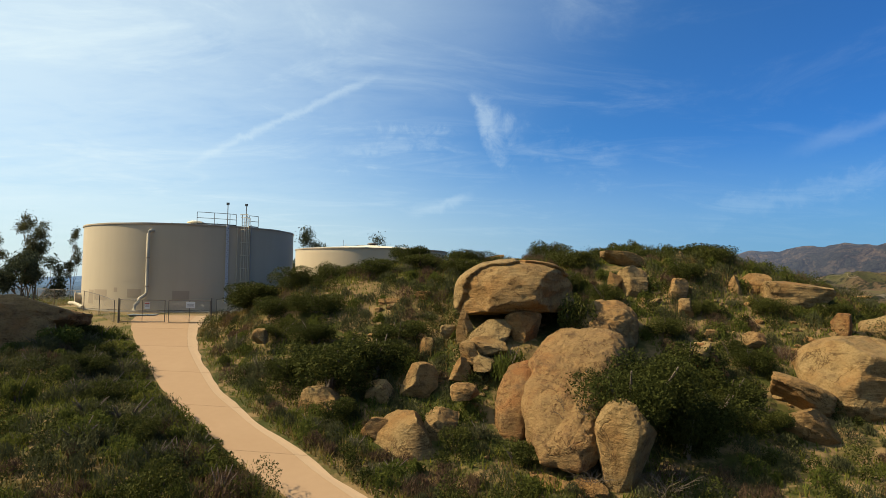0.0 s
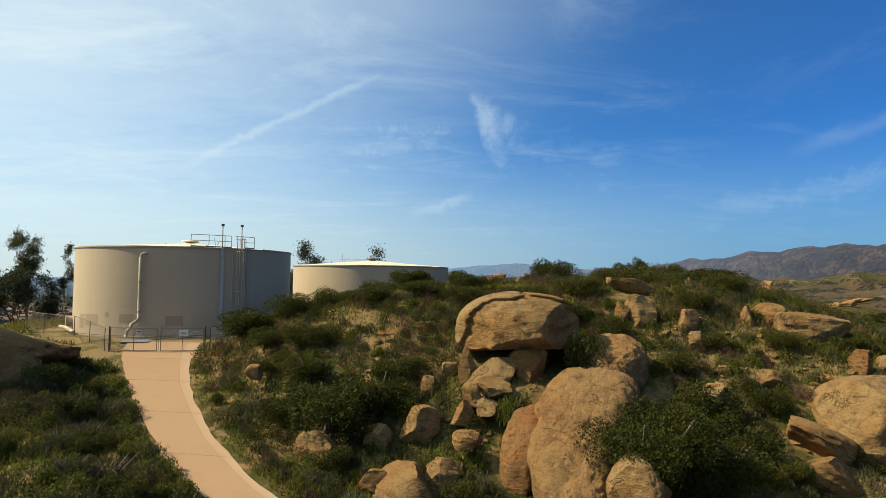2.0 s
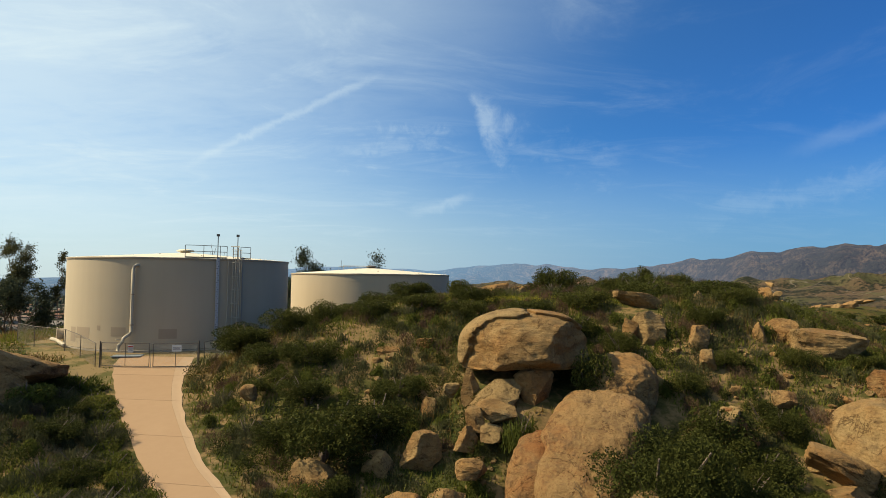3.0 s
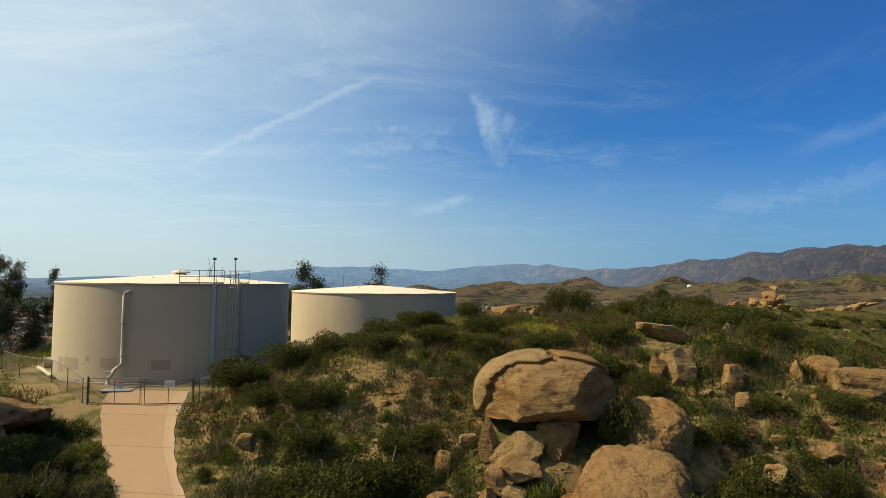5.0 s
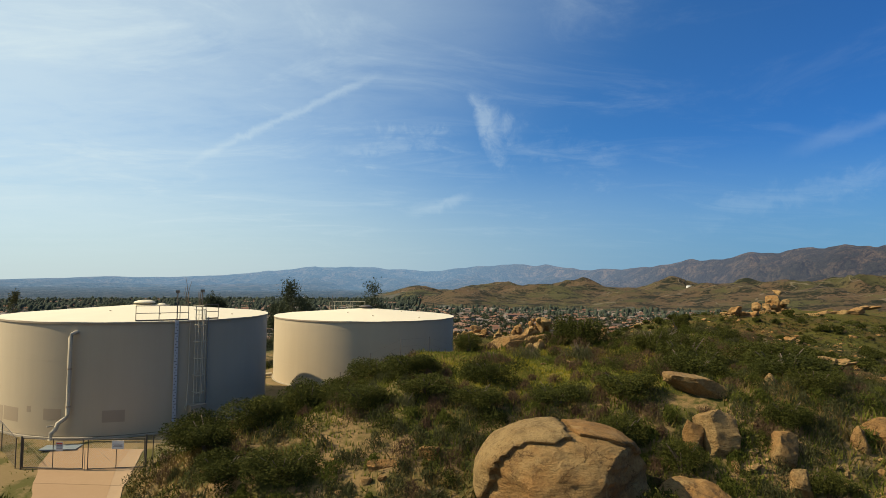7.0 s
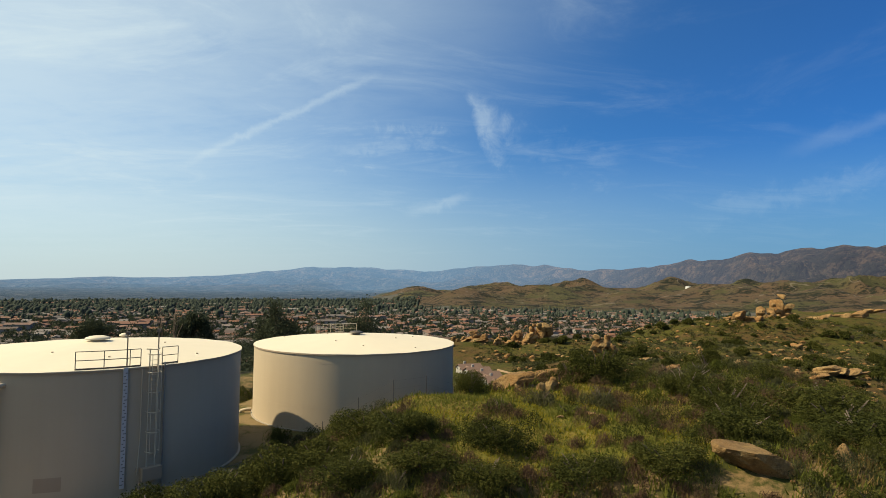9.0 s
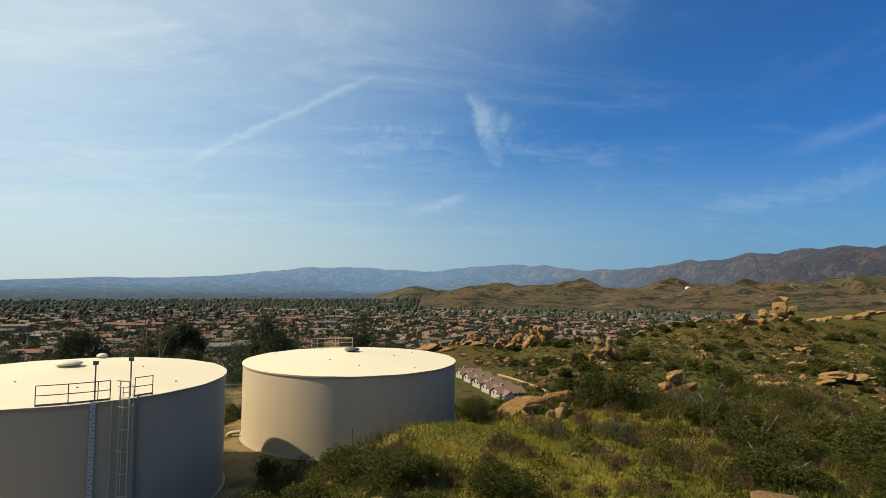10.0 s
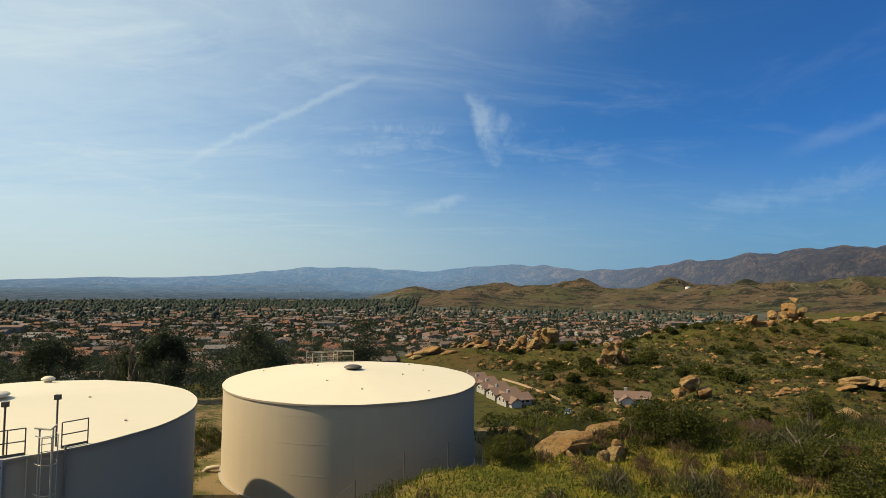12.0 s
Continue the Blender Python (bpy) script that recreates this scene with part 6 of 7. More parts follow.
fence_run([(-26.35, 47.6), (-28.9, 49.9), (-31.6, 52.2), (-35.4, 54.0), (-39.0, 57.0)], "dark steel chain-link fence beside the driveway gate")
fence_run([(-18.35, 48.1), (-16.6, 50.2), (-15.2, 53.0), (-13.2, 56.0)], "dark steel chain-link fence rising up the bank")
fence_run([(-12.3, 58.4), (-9.0, 59.8), (-6.7, 61.0), (-4.3, 62.4), (-1.9, 64.3), (0.3, 67.0), (2.7, 71.0), (5.2, 75.5), (6.4, 80.0), (6.6, 85.0)],
          "row of thin steel fence posts with wire along the bank", mesh=False, rail=False, radius=0.028)
wire = new("fence_wire", mesh_data("fence_wire", *joined([tube([(xa, ya, gz(xa, ya) + h), (xb, yb, gz(xb, yb) + h)], 0.003, 3) for h in (0.5, 1.1, 1.7) for (xa, ya), (xb, yb) in
      zip([(-12.3, 58.4), (-9.0, 59.8), (-6.7, 61.0), (-4.3, 62.4), (-1.9, 64.3), (0.3, 67.0), (2.7, 71.0), (5.2, 75.5), (6.4, 80.0)], [(-9.0, 59.8), (-6.7, 61.0), (-4.3, 62.4), (-1.9, 64.3), (0.3, 67.0), (2.7, 71.0), (5.2, 75.5), (6.4, 80.0), (6.6, 85.0)])]), MAT_DARKSTEEL))
tagged(wire, "thin steel wires strung along the fence posts", "wire")


def gate():
    """Double-leaf gate across the driveway, closed."""
    g = tagged(empty("gate"), "closed double-leaf dark steel chain-link gate across the driveway", "gate")
    (xl, yl), (xm, ym), (xr, yr) = (-25.95, 47.5), (-22.05, 47.4), (-18.7, 47.95)
    for x, y in ((xl, yl), (xr, yr)):
        z = gz(x, y)
        tube_part("gate_post", [(x, y, z - 0.3), (x, y, z + 1.95)], 0.055, MAT_DARKSTEEL, g, 10)
    for (xa, ya), (xb, yb) in (((xl, yl), (xm - 0.05, ym)), ((xm + 0.05, ym), (xr, yr))):
        z = float(road_z(ya)) + 0.12
        leaf = part_mesh("gate_leaf", mesh_data("gate_leaf", *joined([
            tube([(xa + 0.1, ya, z), (xa + 0.1, ya, z + 1.72)], 0.027, 8), tube([(xb - 0.1, yb, z), (xb - 0.1, yb, z + 1.72)], 0.027, 8),
            tube([(xa + 0.1, ya, z), (xb - 0.1, yb, z)], 0.027, 8), tube([(xa + 0.1, ya, z + 1.72), (xb - 0.1, yb, z + 1.72)], 0.027, 8),
            tube([((xa + xb) / 2, (ya + yb) / 2, z), ((xa + xb) / 2, (ya + yb) / 2, z + 1.72)], 0.024, 8)]), MAT_DARKSTEEL), g)
        v, f = wire_mesh((xa + 0.1, ya), (xb - 0.1, yb), z, z + 1.72)
        part_mesh("wire_mesh", mesh_data("wire_mesh", v, f, MAT_STEEL), leaf)
        tube_part("brace_wire", [(xa + 0.15, ya, z + 1.6), ((xa + xb) / 2, (ya + yb) / 2, z + 0.1)], 0.006, MAT_STEEL, leaf, 4)
    z = float(road_z(ym)) + 0.05
    tube_part("drop_rod", [(xm, ym - 0.05, z), (xm, ym - 0.05, z + 1.2)], 0.018, MAT_STEEL, g, 6)


gate()


def sign(x, y, z, wide, high, bars, head, label):
    s = tagged(empty("sign", x, y, z), label, "sign")
    part("panel", bevelled(box(bmesh.new(), -wide / 2, wide / 2, -0.006, 0.006, -high / 2, high / 2), 0.003, 1), MAT_WHITE, s)
    if head:
        part("heading_bar", box(bmesh.new(), -wide * 0.42, wide * 0.42, -0.010, -0.006, high * 0.22, high * 0.40), head, s)
    for k in range(bars):
        w = wide * (0.40 - 0.06 * (k % 2))
        zz = high * (0.10 - 0.14 * k)
        part("print_bar", box(bmesh.new(), -w, w, -0.010, -0.006, zz - high * 0.03, zz + high * 0.03), MAT_BAR, s)


sign(-20.25, 47.62, 0.78, 0.72, 0.50, 3, None, "white metal notice board wired to the gate")
sign(-23.6, 47.36, 0.72, 0.42, 0.55, 3, MAT_RED, "small white and red notice wired to the gate")
# steel hatch plate on the ground in front of the tank
hatch = tagged(new("hatch_plate", mesh_data("hatch_plate", *joined([([(-1.1, -0.55, 0), (1.1, -0.55, 0), (1.1, 0.55, 0), (-1.1, 0.55, 0), (-1.1, -0.55, 0.07), (1.1, -0.55, 0.07), (1.1, 0.55, 0.07), (-1.1, 0.55, 0.07)],
      [[3, 2, 1, 0], [4, 5, 6, 7], [0, 1, 5, 4], [1, 2, 6, 5], [2, 3, 7, 6], [3, 0, 4, 7]])]), MAT_BLUE)), "flat blue-grey steel hatch cover on the tank pad", "hatch cover")
hatch.matrix_world = pose(-25.4, 50.4, gz(-25.4, 50.4) + 0.02, 0, 0, 8)

# ---- rocky spurs, their scrub, and the town in the valley ----
CRAG = "weathered orange sandstone crag on a scrubby spur"
CRAGS = (   # x, y, width, depth, height, middle height
    (54, 332, 10.8, 8.6, 12.2, -14.4),
    (47, 330, 8.3, 6.6, 6.2, -17.8),
    (41, 335, 8.1, 6.5, 9.1, -17.6),
    (36, 327, 6.7, 5.4, 3.8, -19.6),
    (30, 328, 4.9, 3.9, 5.5, -18.7),
    (20, 342, 12.8, 10.2, 8.2, -18.1),
    (17, 337, 13.2, 10.6, 2.7, -19.5),
    (30, 330, 5.5, 4.4, 2.2, -20.3),
    (7, 337, 4.7, 3.8, 3.6, -19.2),
    (12, 338, 4.7, 3.8, 3.1, -19.3),
    (-4, 332, 19.2, 15.4, 6.4, -22.3),
    (-15, 333, 5.6, 4.5, 4.1, -23.5),
    (49, 335, 5.3, 7.6, 10.9, -16.4),
    (54, 297, 6.3, 5.0, 2.0, -22.4),
    (40, 329, 3.7, 3.0, 3.2, -19.8),
    (204, 375, 9.3, 13.2, 18.9, -5.4),
    (207, 374, 5.3, 11.2, 16.0, -7.4),
    (198, 373, 7.1, 8.9, 12.6, -6.8),
    (191, 372, 7.1, 8.1, 11.6, -6.4),
    (175, 365, 11.4, 9.1, 8.1, -7.6),
    (183, 364, 11.0, 8.8, 6.3, -8.7),
    (168, 365, 6.9, 5.5, 4.8, -9.2),
    (195, 368, 10.5, 8.4, 7.6, -8.7),
    (194, 356, 7.7, 6.2, 2.4, -12.5),
    (186, 356, 7.4, 5.9, 2.0, -14.3),
    (122, 381, 9.0, 7.2, 3.0, -16.6),
    (130, 383, 7.3, 5.8, 2.1, -15.6),
    (135, 382, 5.8, 4.6, 2.6, -14.4),
    (140, 381, 8.0, 6.4, 2.0, -15.9),
    (154, 361, 6.1, 4.9, 2.6, -11.7),
    (62, 256, 6.0, 6.2, 8.9, -13.2),
    (68, 263, 6.0, 7.0, 10.1, -14.1),
    (116, 287, 4.2, 3.4, 2.0, -20.3),
    (118, 289, 2.7, 2.6, 3.7, -18.6),
    (151, 266, 6.6, 5.3, 3.1, -18.3),
    (142, 263, 7.7, 6.2, 2.3, -18.6),
    (112, 231, 4.1, 3.3, 2.0, -18.6),
    (106, 216, 5.4, 4.3, 2.1, -18.8),
    (165, 293, 7.0, 5.6, 4.1, -16.3),
    (134, 221, 13.7, 11.0, 4.1, -16.5),
    (85, 267, 6.8, 5.4, 2.2, -19.8),
    (78, 221, 8.8, 7.0, 7.0, -17.8),
)
rng = np.random.default_rng(611)


def crag_slab(x, y, w, d, h, z, seed, lean, level=3):
    boulder("crag_rock", x, y, w, d, h, seed, CRAG, z=z, square=1.1, cuts=11, rough=0.07, level=level, material=MAT_ROCK_FAR, group="rocky spur", smooth_faces=False,
            lean=lean, turn=rng.uniform(-30, 30), tilt=rng.uniform(-10, 10))


for k, (x, y, w, d, h, z) in enumerate(CRAGS):
    w, h, z = 1.22 * w, 1.15 * h, z + 0.12 * h
    foot = z - 0.5 * h
    crag_slab(x, y, w * 0.66, d * 0.8, h * 0.80, z - 0.10 * h, 501 + k, -6, 4)
    # bedded blocks against the core, dipping one way, smaller towards the top
    for j in range(5):
        u = (j + 0.5) / 5 - 0.5 + rng.uniform(-0.06, 0.06)
        top = h * (1 - 1.7 * abs(u) ** 1.1) * rng.uniform(0.75, 1.02)
        sh = min(h, w) * rng.uniform(0.28, 0.46)
        sw = w * rng.uniform(0.34, 0.52) * (1.35 - 0.6 * top / h)
        crag_slab(x + 0.95 * u * w, y - d * rng.uniform(0.10, 0.45), sw, d * 0.6, sh, max(foot + 0.3 * sh, foot + top - 0.5 * sh), 700 + 7 * k + j, rng.uniform(-24, -6))
    s = rng.uniform(0.16, 0.34)
    xx, yy = x + rng.uniform(-0.9, 0.9) * w, y - rng.uniform(0.5, 1.1) * d
    crag_slab(xx, yy, w * s, d * s, min(h, w) * s * 0.8, gz(xx, yy) + 0.1 * h * s, 1200 + 5 * k, rng.uniform(-20, 20), 2)
# the long tilted ledge above the spur
for k in range(8):
    x = 296 + 8.0 * k
    y = 496 + rng.uniform(-4, 4)
    crag_slab(x, y, rng.uniform(13, 19), 9, rng.uniform(3.0, 5.0), max(-18.0 + 1.35 * k, gz(x, y) + 0.6), 1700 + k, -9, 4)


def far_scatter():
    """Loose rocks and round bushes over the far slopes."""
    rng = np.random.default_rng(33)
    rocks = [boulder("slope_rock", 0, 0, 1, 0.9, 0.7, 620 + k, "weathered sandstone rock on the far slope", z=0, square=0.45, cuts=8, rough=0.3, level=2, smooth_faces=False, material=MAT_ROCK_FAR, group="rocks on the far slope") for k in range(4)]
    bushes = []
    for k in range(3):
        b = tagged(empty("bush"), "round dark evergreen bush on the far slope", "shrub", "bushes on the far slope")
        lobes = [(rng.uniform(-0.5, 0.5), rng.uniform(-0.5, 0.5), rng.uniform(0.3, 0.7), rng.uniform(0.3, 0.5)) for _ in range(6)]
        v, f = leaves(rng, crown_points(rng, 1000, lobes, 0.7), 0.03, 0.17, 0.6, 0.2)
        part_mesh("foliage", mesh_data("foliage", v, f, LEAF_DARK), b)
        v, f = tube([(0, 0, -0.1), (0.05, 0, 0.5)], [0.06, 0.03], 5)
        part_mesh("woody_base", mesh_data("woody_base", v, f, MAT_BARK), b)
        bushes.append(b)
    n_rock = n_bush = 0
    while n_rock < 290 or n_bush < 290:
        r, a = rng.uniform(130, 470), rng.uniform(5, 38)
        x, y = r * math.sin(radians(a)), r * math.cos(radians(a))
        if r < 215 and a < 11 or (a < 7.5 and not 290 < r < 345):
            continue
        z = gz(x, y)
        if n_rock < 290 and float(fbm(x / 22, y / 22, 3, 71)) > rng.uniform(-0.25, 0.35):
            s = 0.7 + 3.2 * rng.random() ** 2.5
            m = pose(x, y, z + 0.1 * s, rng.uniform(-12, 12), rng.uniform(-12, 12), rng.uniform(0, 360))
            ob = rocks[n_rock % 4] if n_rock < 4 else copy_thing(rocks[n_rock % 4], m)
            ob.matrix_basis = m
            ob.scale = (s, s * rng.uniform(0.6, 1), s * rng.uniform(0.5, 0.9))
            n_rock += 1
        elif n_bush < 290:
            s = rng.uniform(1.3, 4.6)
            m = pose(x + 3, y - 2, gz(x + 3, y - 2) - 0.1, 0, 0, rng.uniform(0, 360))
            ob = bushes[n_bush % 3] if n_bush < 3 else copy_thing(bushes[n_bush % 3], m)
            ob.matrix_basis = m
            ob.scale = (s, s, s * rng.uniform(0.75, 1.1))
            n_bush += 1


far_scatter()


def slope_cover():
    """Small stones and low scrub too many to count, over the far slopes."""
    rng = np.random.default_rng(91)
    b1, f1 = ball(1)
    sv, sf, bv, bf, o, ob_ = [], [], [], [], 0, 0
    dv, df, od = [], [], 0
    while len(sv) < 1500 or len(bv) + len(dv) < 6800:
        r, a = rng.uniform(125, 520), rng.uniform(3, 40)
        x, y = r * math.sin(radians(a)), r * math.cos(radians(a))
        if 195 < r < 285 and a < 6.3 or (a < 6.3 and not (290 < r < 345 or r < 195)):
            continue
        z = gz(x, y)
        if len(sv) < 1500 and float(fbm(x / 22, y / 22, 3, 71)) > rng.uniform(-0.3, 0.3):
            s = 0.35 + 1.3 * rng.random() ** 3
            p = b1 * (1 + 0.8 * fbm3(b1 * 1.3 + x, 2, int(x) % 89))[:, None] * np.array([s, s * rng.uniform(0.6, 1), s * 0.6])
            sv.append(p + np.array([x, y, z + 0.1 * s]))
            sf.append(f1 + o)
            o += len(b1)
        elif float(fbm(x / 30, y / 30, 3, 73)) > rng.uniform(-0.1, 0.9):
            s = 0.8 + 1.7 * rng.random() ** 1.5
            d = rng.normal(size=(70, 3))
            d /= np.linalg.norm(d, axis=1, keepdims=True)
            p = np.array([x, y, z + 0.35 * s]) + d * np.array([s, s * 0.9, s * 0.62]) * (1 + 0.25 * rng.normal(size=(70, 1)))
            v, f = leaves(rng, p, 0.05, 0.50 * (0.6 + 0.3 * s), 0.7, 0.2)
            dv.append(v)
            df.append(f + od)
            od += len(v)
        elif len(bv) + len(dv) < 6800:
            s = 0.4 + 1.3 * rng.random() ** 2
            p = np.stack([x + rng.normal(size=34) * s * 0.5, y + rng.normal(size=34) * s * 0.5, z + rng.random(34) * s * 0.9], -1)
            v, f = leaves(rng, p, 0.05, 0.55 * (0.6 + 0.4 * s), 0.6, 0.2)
            bv.append(v)
            bf.append(f + ob_)
            ob_ += len(v)
    tagged(new("slope_stones", mesh_data("slope_stones", np.concatenate(sv), np.concatenate(sf), MAT_ROCK_FAR)), "small sandstone stones over the far slopes", "stones", kind="stuff")
    tagged(new("slope_scrub", mesh_data("slope_scrub", np.concatenate(bv), np.concatenate(bf), LEAF_SAGE)), "low scrub dotted over the far slopes", "scrub", kind="stuff")
    tagged(new("slope_bushes", mesh_data("slope_bushes", np.concatenate(dv), np.concatenate(df), LEAF_DARK)), "dark evergreen bushes crowded over the far slopes", "scrub", kind="stuff")


slope_cover()

TOWN_WALL = Nodes("town_stucco", 0.85, 0.2)
TOWN_WALL.colour(TOWN_WALL.palette(TOWN_WALL.m("ADD", TOWN_WALL.m("MULTIPLY", TOWN_WALL.island(), 0.7), TOWN_WALL.m("MULTIPLY", TOWN_WALL.noise(0.4), 0.3)),
                                   ((0.100, 0.084, 0.070), (0.140, 0.122, 0.106), (0.235, 0.220, 0.204), (0.113, 0.096, 0.080))))
TOWN_ROOF = Nodes("town_roof_tiles", 0.85, 0.2)
TOWN_ROOF.colour(TOWN_ROOF.palette(TOWN_ROOF.m("ADD", TOWN_ROOF.m("MULTIPLY", TOWN_ROOF.island(), 0.85), TOWN_ROOF.m("MULTIPLY", TOWN_ROOF.noise(0.5), 0.15)),
                                   ((0.096, 0.070, 0.056), (0.185, 0.084, 0.048), (0.125, 0.100, 0.083), (0.200, 0.094, 0.053), (0.185, 0.170, 0.152), (0.082, 0.069, 0.060), (0.150, 0.086, 0.056))))
MAT_WALL = plain("white_stucco", (0.30, 0.28, 0.245), 0.85, vary=0.1, scale=1.0)
MAT_TILE = plain("brown_roof_tiles", (0.165, 0.105, 0.075), 0.85, vary=0.35, scale=1.5)
MAT_GLASS = plain("dark_window_glass", (0.023, 0.027, 0.031), 0.08, spec=0.6)
MAT_DOOR = plain("garage_door_paint", (0.484, 0.452, 0.390), 0.6)


def gable_roof(lx, ly, z0, rise, over=0.5):
    """Ridge along x, with an overhang and thickness."""
    a, b = lx / 2 + over, ly / 2 + over
    t = 0.18
    drop = rise * over / (ly / 2)
    v = [(-a, -b, z0 - drop), (a, -b, z0 - drop), (a, 0, z0 + rise), (-a, 0, z0 + rise), (-a, b, z0 - drop), (a, b, z0 - drop)]
    v += [(x, y, z - t) for x, y, z in v]
    f = [[0, 1, 2, 3], [3, 2, 5, 4], [7, 6, 9, 8], [8, 9, 10, 11], [0, 6, 7, 1], [4, 5, 11, 10], [1, 7, 8, 2], [2, 8, 11, 5], [0, 3, 9, 6], [3, 4, 10, 9]]
    return v, f


def gable_walls(lx, ly, h, rise):
    a, b = lx / 2, ly / 2
    v = [(-a, -b, -1), (a, -b, -1), (a, b, -1), (-a, b, -1), (-a, -b, h), (a, -b, h), (a, b, h), (-a, b, h), (-a, 0, h + rise), (a, 0, h + rise)]
    f = [[0, 1, 5, 4], [1, 2, 6, 9, 5], [2, 3, 7, 6], [3, 0, 4, 8, 7], [3, 2, 1, 0], [4, 5, 9, 8], [6, 7, 8, 9]]
    return v, f


def house(x, y, turn, lx, ly, h, rise, label, windows=True):
    hs = tagged(empty("house", x, y, gz(x, y), turn), label, "house")
    wall = part_mesh("wall", mesh_data("wall", *gable_walls(lx, ly, h, rise - 0.1), MAT_WALL), hs)
    roof = part_mesh("roof", mesh_data("roof", *gable_roof(lx, ly, h + 0.1, rise), MAT_TILE), hs)
    part("chimney", bevelled(box(bmesh.new(), -lx * 0.22, -lx * 0.22 + 0.9, ly * 0.12, ly * 0.12 + 0.7, h, h + rise + 0.9), 0.04, 1), MAT_WALL, roof)
    # a wing with its own gable towards the street
    wing = part_mesh("wing", mesh_data("wing", *gable_walls(ly * 0.7, lx * 0.38, h - 0.3, rise * 0.8), MAT_WALL), hs)
    wing.matrix_basis = pose(-lx * 0.22, -ly * 0.5, 0, 0, 0, 90)
    wr = part_mesh("wing_roof", mesh_data("wing_roof", *gable_roof(ly * 0.7, lx * 0.38, h - 0.2, rise * 0.8), MAT_TILE), hs)
    wr.matrix_basis = pose(-lx * 0.22, -ly * 0.5, 0, 0, 0, 90)
    yy = -ly * 0.85
    part("garage_door", box(bmesh.new(), -lx * 0.22 - 1.6, -lx * 0.22 + 1.6, yy - 0.06, yy + 0.02, 0, 2.2), MAT_DOOR, hs)
    for wx in (lx * 0.12, lx * 0.32):
        win = part("window", box(bmesh.new(), wx - 0.7, wx + 0.7, -ly / 2 - 0.05, -ly / 2 + 0.02, h * 0.45, h * 0.45 + 1.2), MAT_WHITE, hs)
        part("pane", box(bmesh.new(), wx - 0.58, wx + 0.58, -ly / 2 - 0.062, -ly / 2 - 0.05, h * 0.45 + 0.1, h * 0.45 + 1.1), MAT_GLASS, win)
    for wy in (-ly * 0.22, ly * 0.18):
        win = part("window", box(bmesh.new(), -lx / 2 - 0.05, -lx / 2 + 0.02, wy - 0.6, wy + 0.6, h * 0.5, h * 0.5 + 1.2), MAT_WHITE, hs)
        part("pane", box(bmesh.new(), -lx / 2 - 0.062, -lx / 2 - 0.05, wy - 0.48, wy + 0.48, h * 0.5 + 0.1, h * 0.5 + 1.1), MAT_GLASS, win)
    return hs


ROW = "small white stucco house with brown tiled roof"
for x, y in ((11.4, 263), (14.1, 251), (16.8, 239), (19.3, 228), (21.8, 218)):
    house(x, y, 20, 9.0, 6.6, 2.0, 1.5, ROW)
house(57, 212, -10, 10, 7, 1.9, 1.5, "low house with brown roof and white chimneys below the spur")
for x, y, turn in ((-232, 392, 10), (-186, 390, -12), (-135, 358, 25), (-256, 489, 5), (-104, 488, -20), (-125, 505, 12), (-155, 463, 30), (-128, 442, -8), (-210, 365, 15), (-259, 393, -15), (-165, 345, 8), (-90, 520, 14)):
    house(x, y, turn, 12.5, 8.5, 3.4, 2.0, "pale stucco house with brown roof among trees")


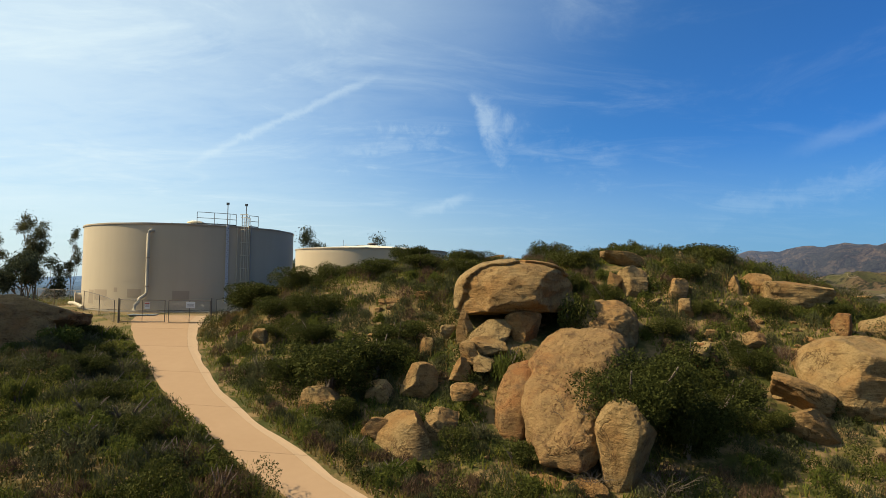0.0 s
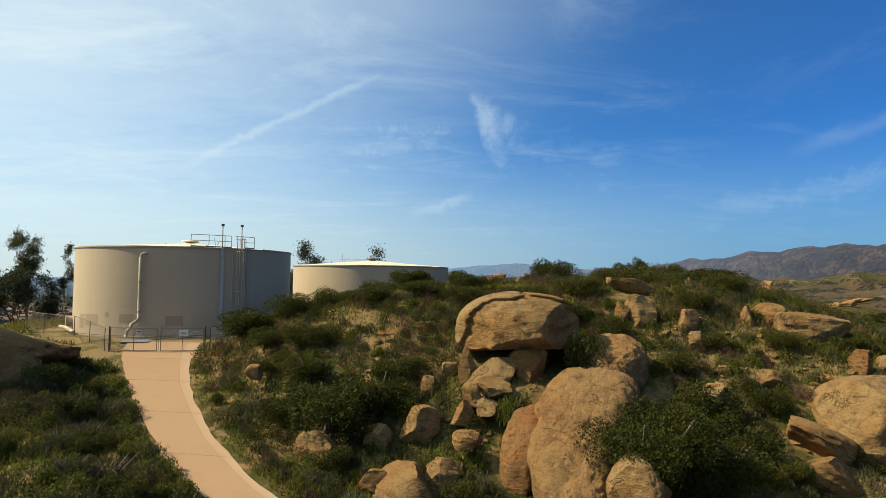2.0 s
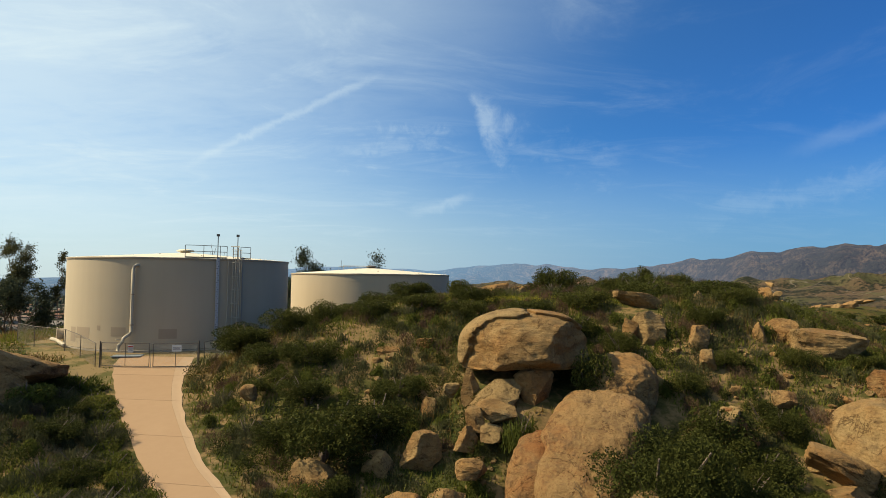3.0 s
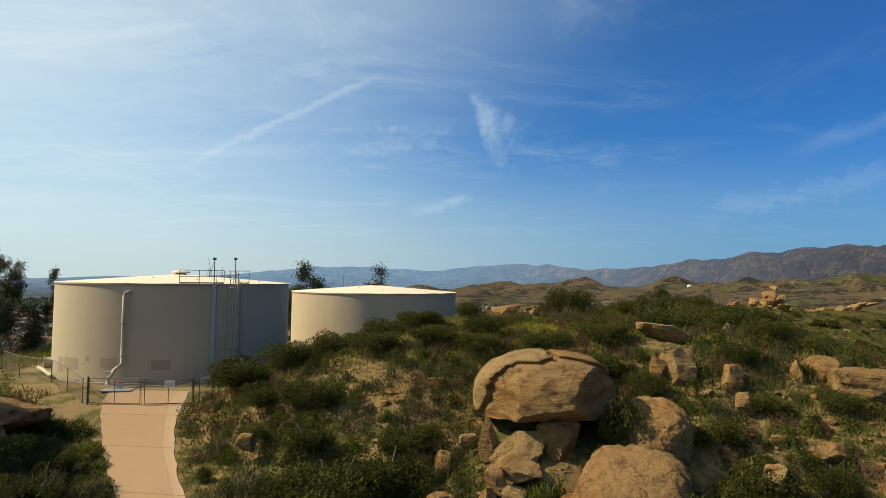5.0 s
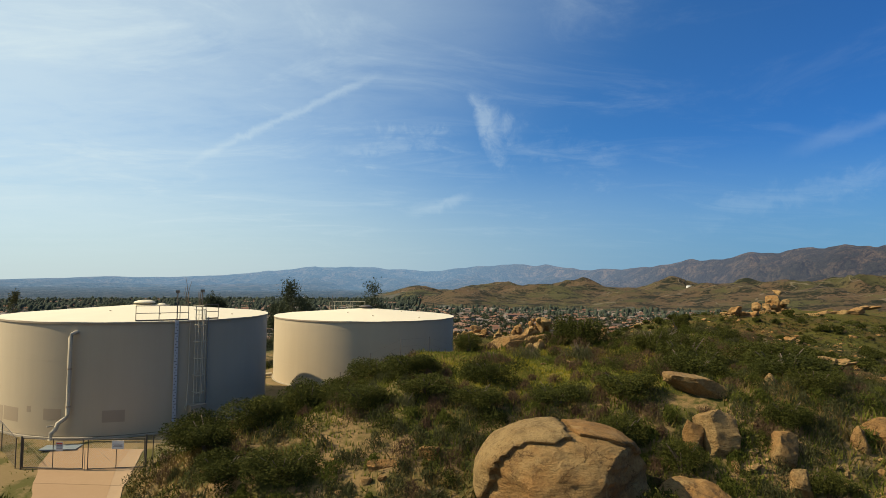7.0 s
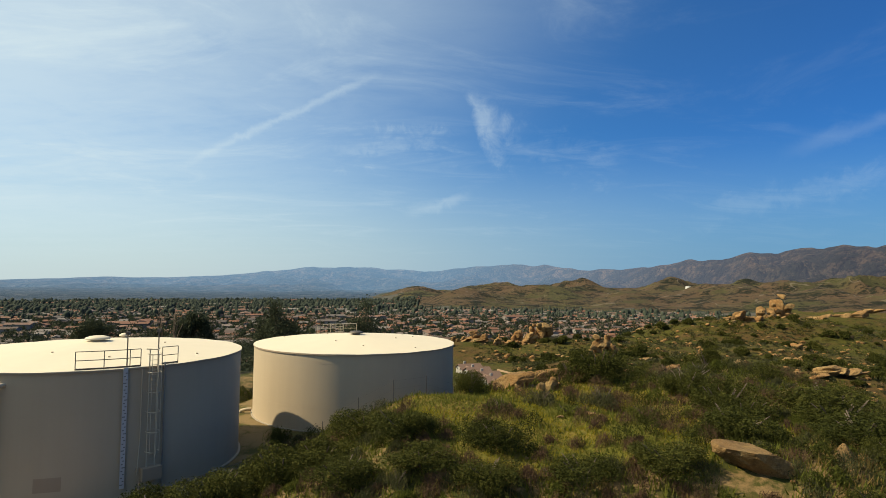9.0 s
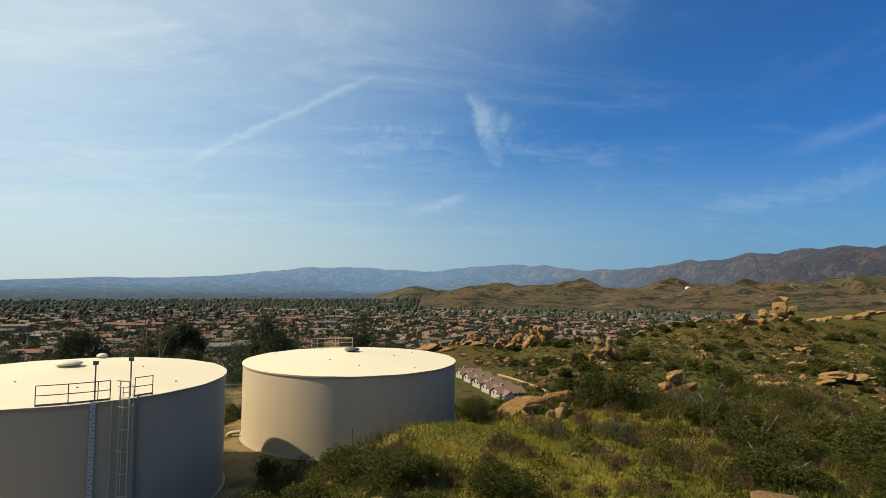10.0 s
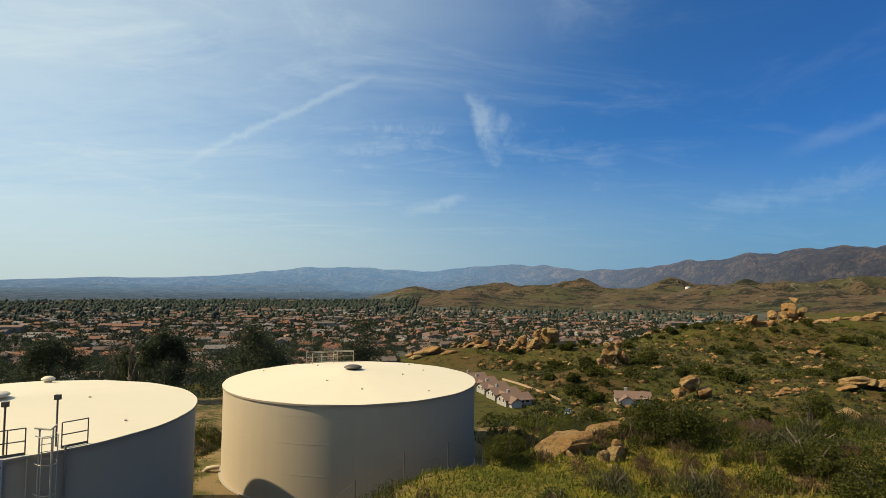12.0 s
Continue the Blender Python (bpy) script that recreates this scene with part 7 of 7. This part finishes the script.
def town():
    """The joined rest of the town: houses and trees out to the hills."""
    rng = np.random.default_rng(8)
    wv, wf, rv, rf, spots = [], [], [], [], []
    turn = radians(14)
    ca, sa = math.cos(turn), math.sin(turn)
    for i in range(-100, 80):
        for j in range(10, 118):
            u, v = i * 16.5 + rng.normal() * 2.2, j * 20.5 + (3.4 if j % 2 else -3.4) + rng.normal() * 1.8 + 14 * math.sin(i * 0.13)
            x, y = u * ca - v * sa, u * sa + v * ca
            r, a = math.hypot(x, y), math.degrees(math.atan2(x, y))
            if not (-40 < a < 27) or r < 300 or r > 1760 or rng.random() < 0.06 + 0.2 * (r > 1300):
                continue
            if (a > -5 and r < 395) or (a > 4 and r < 430) or (a > 9 and r < 520) or (a > 18 and r < 640):
                continue
            if r > 1250 and a > -6 + (r - 1250) / 110:
                continue
            spots.append((x, y, r))
            if rng.random() < 0.22 + 0.3 * min(1, max(0, (r - 900) / 700)):
                continue
            lx, ly, h = rng.uniform(9, 13), rng.uniform(6.5, 8.5), 2.4 if rng.random() < 0.55 else 4.2
            if rng.random() < 0.02:
                lx, ly, h = lx * 2.4, ly * 2, 6
            t = turn + (math.pi / 2 if rng.random() < 0.4 else 0) + rng.normal() * 0.06
            z = gz(x, y)
            c, s = math.cos(t), math.sin(t)
            for (vv, ff), dv, df in ((gable_walls(lx, ly, h, 1.5), wv, wf), (gable_roof(lx, ly, h + 0.1, 1.6), rv, rf)):
                o = len(dv)
                dv.extend((x + p * c - q * s, y + p * s + q * c, z + w) for p, q, w in vv)
                df.extend([k + o for k in fc] for fc in ff)
    tagged(new("town_walls", mesh_data("town_walls", wv, wf, TOWN_WALL.mat)), "pale stucco houses filling the valley town", "houses", kind="stuff")
    tagged(new("town_roofs", mesh_data("town_roofs", rv, rf, TOWN_ROOF.mat)), "brown, red and grey roofs of the valley town", "roofs", kind="stuff")
    # trees between the houses: leafy ones near, clumps further off
    lv, lf, cv, cf, o, oc = [], [], [], [], 0, 0
    b1, f1 = ball(1)
    shapes = {len(b): [b * (1 + 0.9 * fbm3(b * 1.7 + 3.7 * k, 3, k))[:, None] for k in range(60)] for b in (b1,)}
    for x, y, r in spots:
        for _ in range(5):
            tx, ty = x + rng.uniform(-10, 10), y + rng.uniform(-11, 11)
            h = rng.uniform(3.4, 8.2) * (1.0 if rng.random() < 0.88 else 1.7)
            w = h * rng.uniform(0.4, 0.62) * (0.45 if rng.random() < 0.15 else 1)
            z = gz(tx, ty)
            if r < 520:
                lobes = [(rng.normal() * w * 0.4, rng.normal() * w * 0.4, h * rng.uniform(0.35, 0.8), w * rng.uniform(0.4, 0.7)) for _ in range(5)]
                v, f = leaves(rng, crown_points(rng, 170, lobes, 0.6) + np.array([tx, ty, z]), 0.1, 0.75, 0.6, 0.1)
                lv.append(v)
                lf.append(f + o)
                o += len(v)
            elif r < 950:
                d = rng.normal(size=(30, 3))
                d /= np.linalg.norm(d, axis=1, keepdims=True)
                p = np.array([tx, ty, z + h * 0.5]) + d * np.array([w * 0.55, w * 0.55, h * 0.42]) * rng.uniform(0.5, 1.05, size=(30, 1))
                v, f = leaves(rng, p, 0.1, 1.5, 0.8, 0.3)
                lv.append(v)
                lf.append(f + o)
                o += len(v)
            else:
                b, f = b1, f1
                p = shapes[len(b)][int(abs(tx) * 7) % 60]
                cv.append(p * np.array([w * 0.62, w * 0.62, h * 0.5]) + np.array([tx, ty, z + h * 0.45]))
                cf.append(f + oc)
                oc += len(b)
    for k in range(2400):      # denser woods on the near left and at the valley's far edge
        if k < 330:
            a, r = rng.uniform(-39, -13), rng.uniform(215, 400)
        else:
            a, r = rng.uniform(-40, -2), 1300 + 480 * rng.random()
        tx, ty = r * math.sin(radians(a)), r * math.cos(radians(a))
        h, z = rng.uniform(6, 12), gz(tx, ty)
        w = h * rng.uniform(0.4, 0.6) * (1 if k < 330 else 1.1)
        if k < 330:
            lobes = [(rng.normal() * w * 0.4, rng.normal() * w * 0.4, h * rng.uniform(0.3, 0.8), w * rng.uniform(0.4, 0.7)) for _ in range(6)]
            v, f = leaves(rng, crown_points(rng, 260, lobes, 0.6) + np.array([tx, ty, z]), 0.1, 0.8, 0.6, 0.1)
            lv.append(v)
            lf.append(f + o)
            o += len(v)
        else:
            p = shapes[len(b1)][int(abs(tx) * 7) % 60]
            cv.append(p * np.array([w * 0.62, w * 0.62, h * 0.5]) + np.array([tx, ty, z + h * 0.4]))
            cf.append(f1 + oc)
            oc += len(b1)
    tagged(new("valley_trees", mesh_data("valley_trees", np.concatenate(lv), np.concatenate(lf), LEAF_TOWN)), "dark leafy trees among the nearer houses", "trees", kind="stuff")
    tagged(new("distant_trees", mesh_data("distant_trees", np.concatenate(cv), np.concatenate(cf), LEAF_FAR)), "dark tree crowns, tinted for haze, across the valley town", "trees", kind="stuff")


town()


def street_wall():
    """Pale low wall and street edge below the spur."""
    pts = [(23, 262), (28, 246), (33, 231), (37, 219)]
    verts, faces = [], []
    for k, (x, y) in enumerate(pts):
        z = gz(x, y)
        for dx, dz in ((-0.2, -0.5), (-0.2, 0.7), (0.2, 0.7), (0.2, -0.5)):
            verts.append((x + dx, y, z + dz))
    for k in range(len(pts) - 1):
        for j in range(4):
            faces.append([k * 4 + j, k * 4 + (j + 1) % 4, k * 4 + 4 + (j + 1) % 4, k * 4 + 4 + j])
    faces += [[0, 1, 2, 3], [12, 15, 14, 13]]
    tagged(new("garden_wall", mesh_data("garden_wall", verts, faces, MAT_GUTTER)), "long low pale block wall beside the street", "wall", kind="structure")


street_wall()


def car(x, y, turn):
    c = tagged(empty("car", x, y, gz(x, y) + 0.02, turn), "white car parked on the street below the spur", "car", "parked cars")
    part("body", bevelled(box(bmesh.new(), -2.2, 2.2, -0.88, 0.88, 0.32, 0.92), 0.12, 2), MAT_WHITE, c)
    bm = box(bmesh.new(), -1.4, 1.1, -0.8, 0.8, 0.9, 1.45)
    for v in bm.verts:
        if v.co.z > 1.2:
            v.co.x *= 0.72
            v.co.y *= 0.88
    part("cabin", bevelled(bm, 0.06, 2), MAT_GLASS, c)
    for wx in (-1.35, 1.35):
        for wy in (-0.85, 0.85):
            v, f = tube([(wx, wy - 0.1, 0.33), (wx, wy + 0.1, 0.33)], 0.33, 14)
            part_mesh("wheel", mesh_data("wheel", v, f, MAT_BLACK), c)


car(34.5, 200, 70)
car(39.5, 192, 65)
# a small white tank on a far hill
far_tank = tagged(empty("water_tank", 760, 1830, gz(760, 1830) - 1), "small white water tank on a distant brown hill", "water tank")
v, f = ring_wall(0, 0, 7.5, 8, -3, 9, 32)
part_mesh("shell", mesh_data("shell", v, f, MAT_WHITE), far_tank)
v, f = cone_roof(8.2, 9, 1.2, 32)
part_mesh("roof", mesh_data("roof", v, f, MAT_WHITE), far_tank)
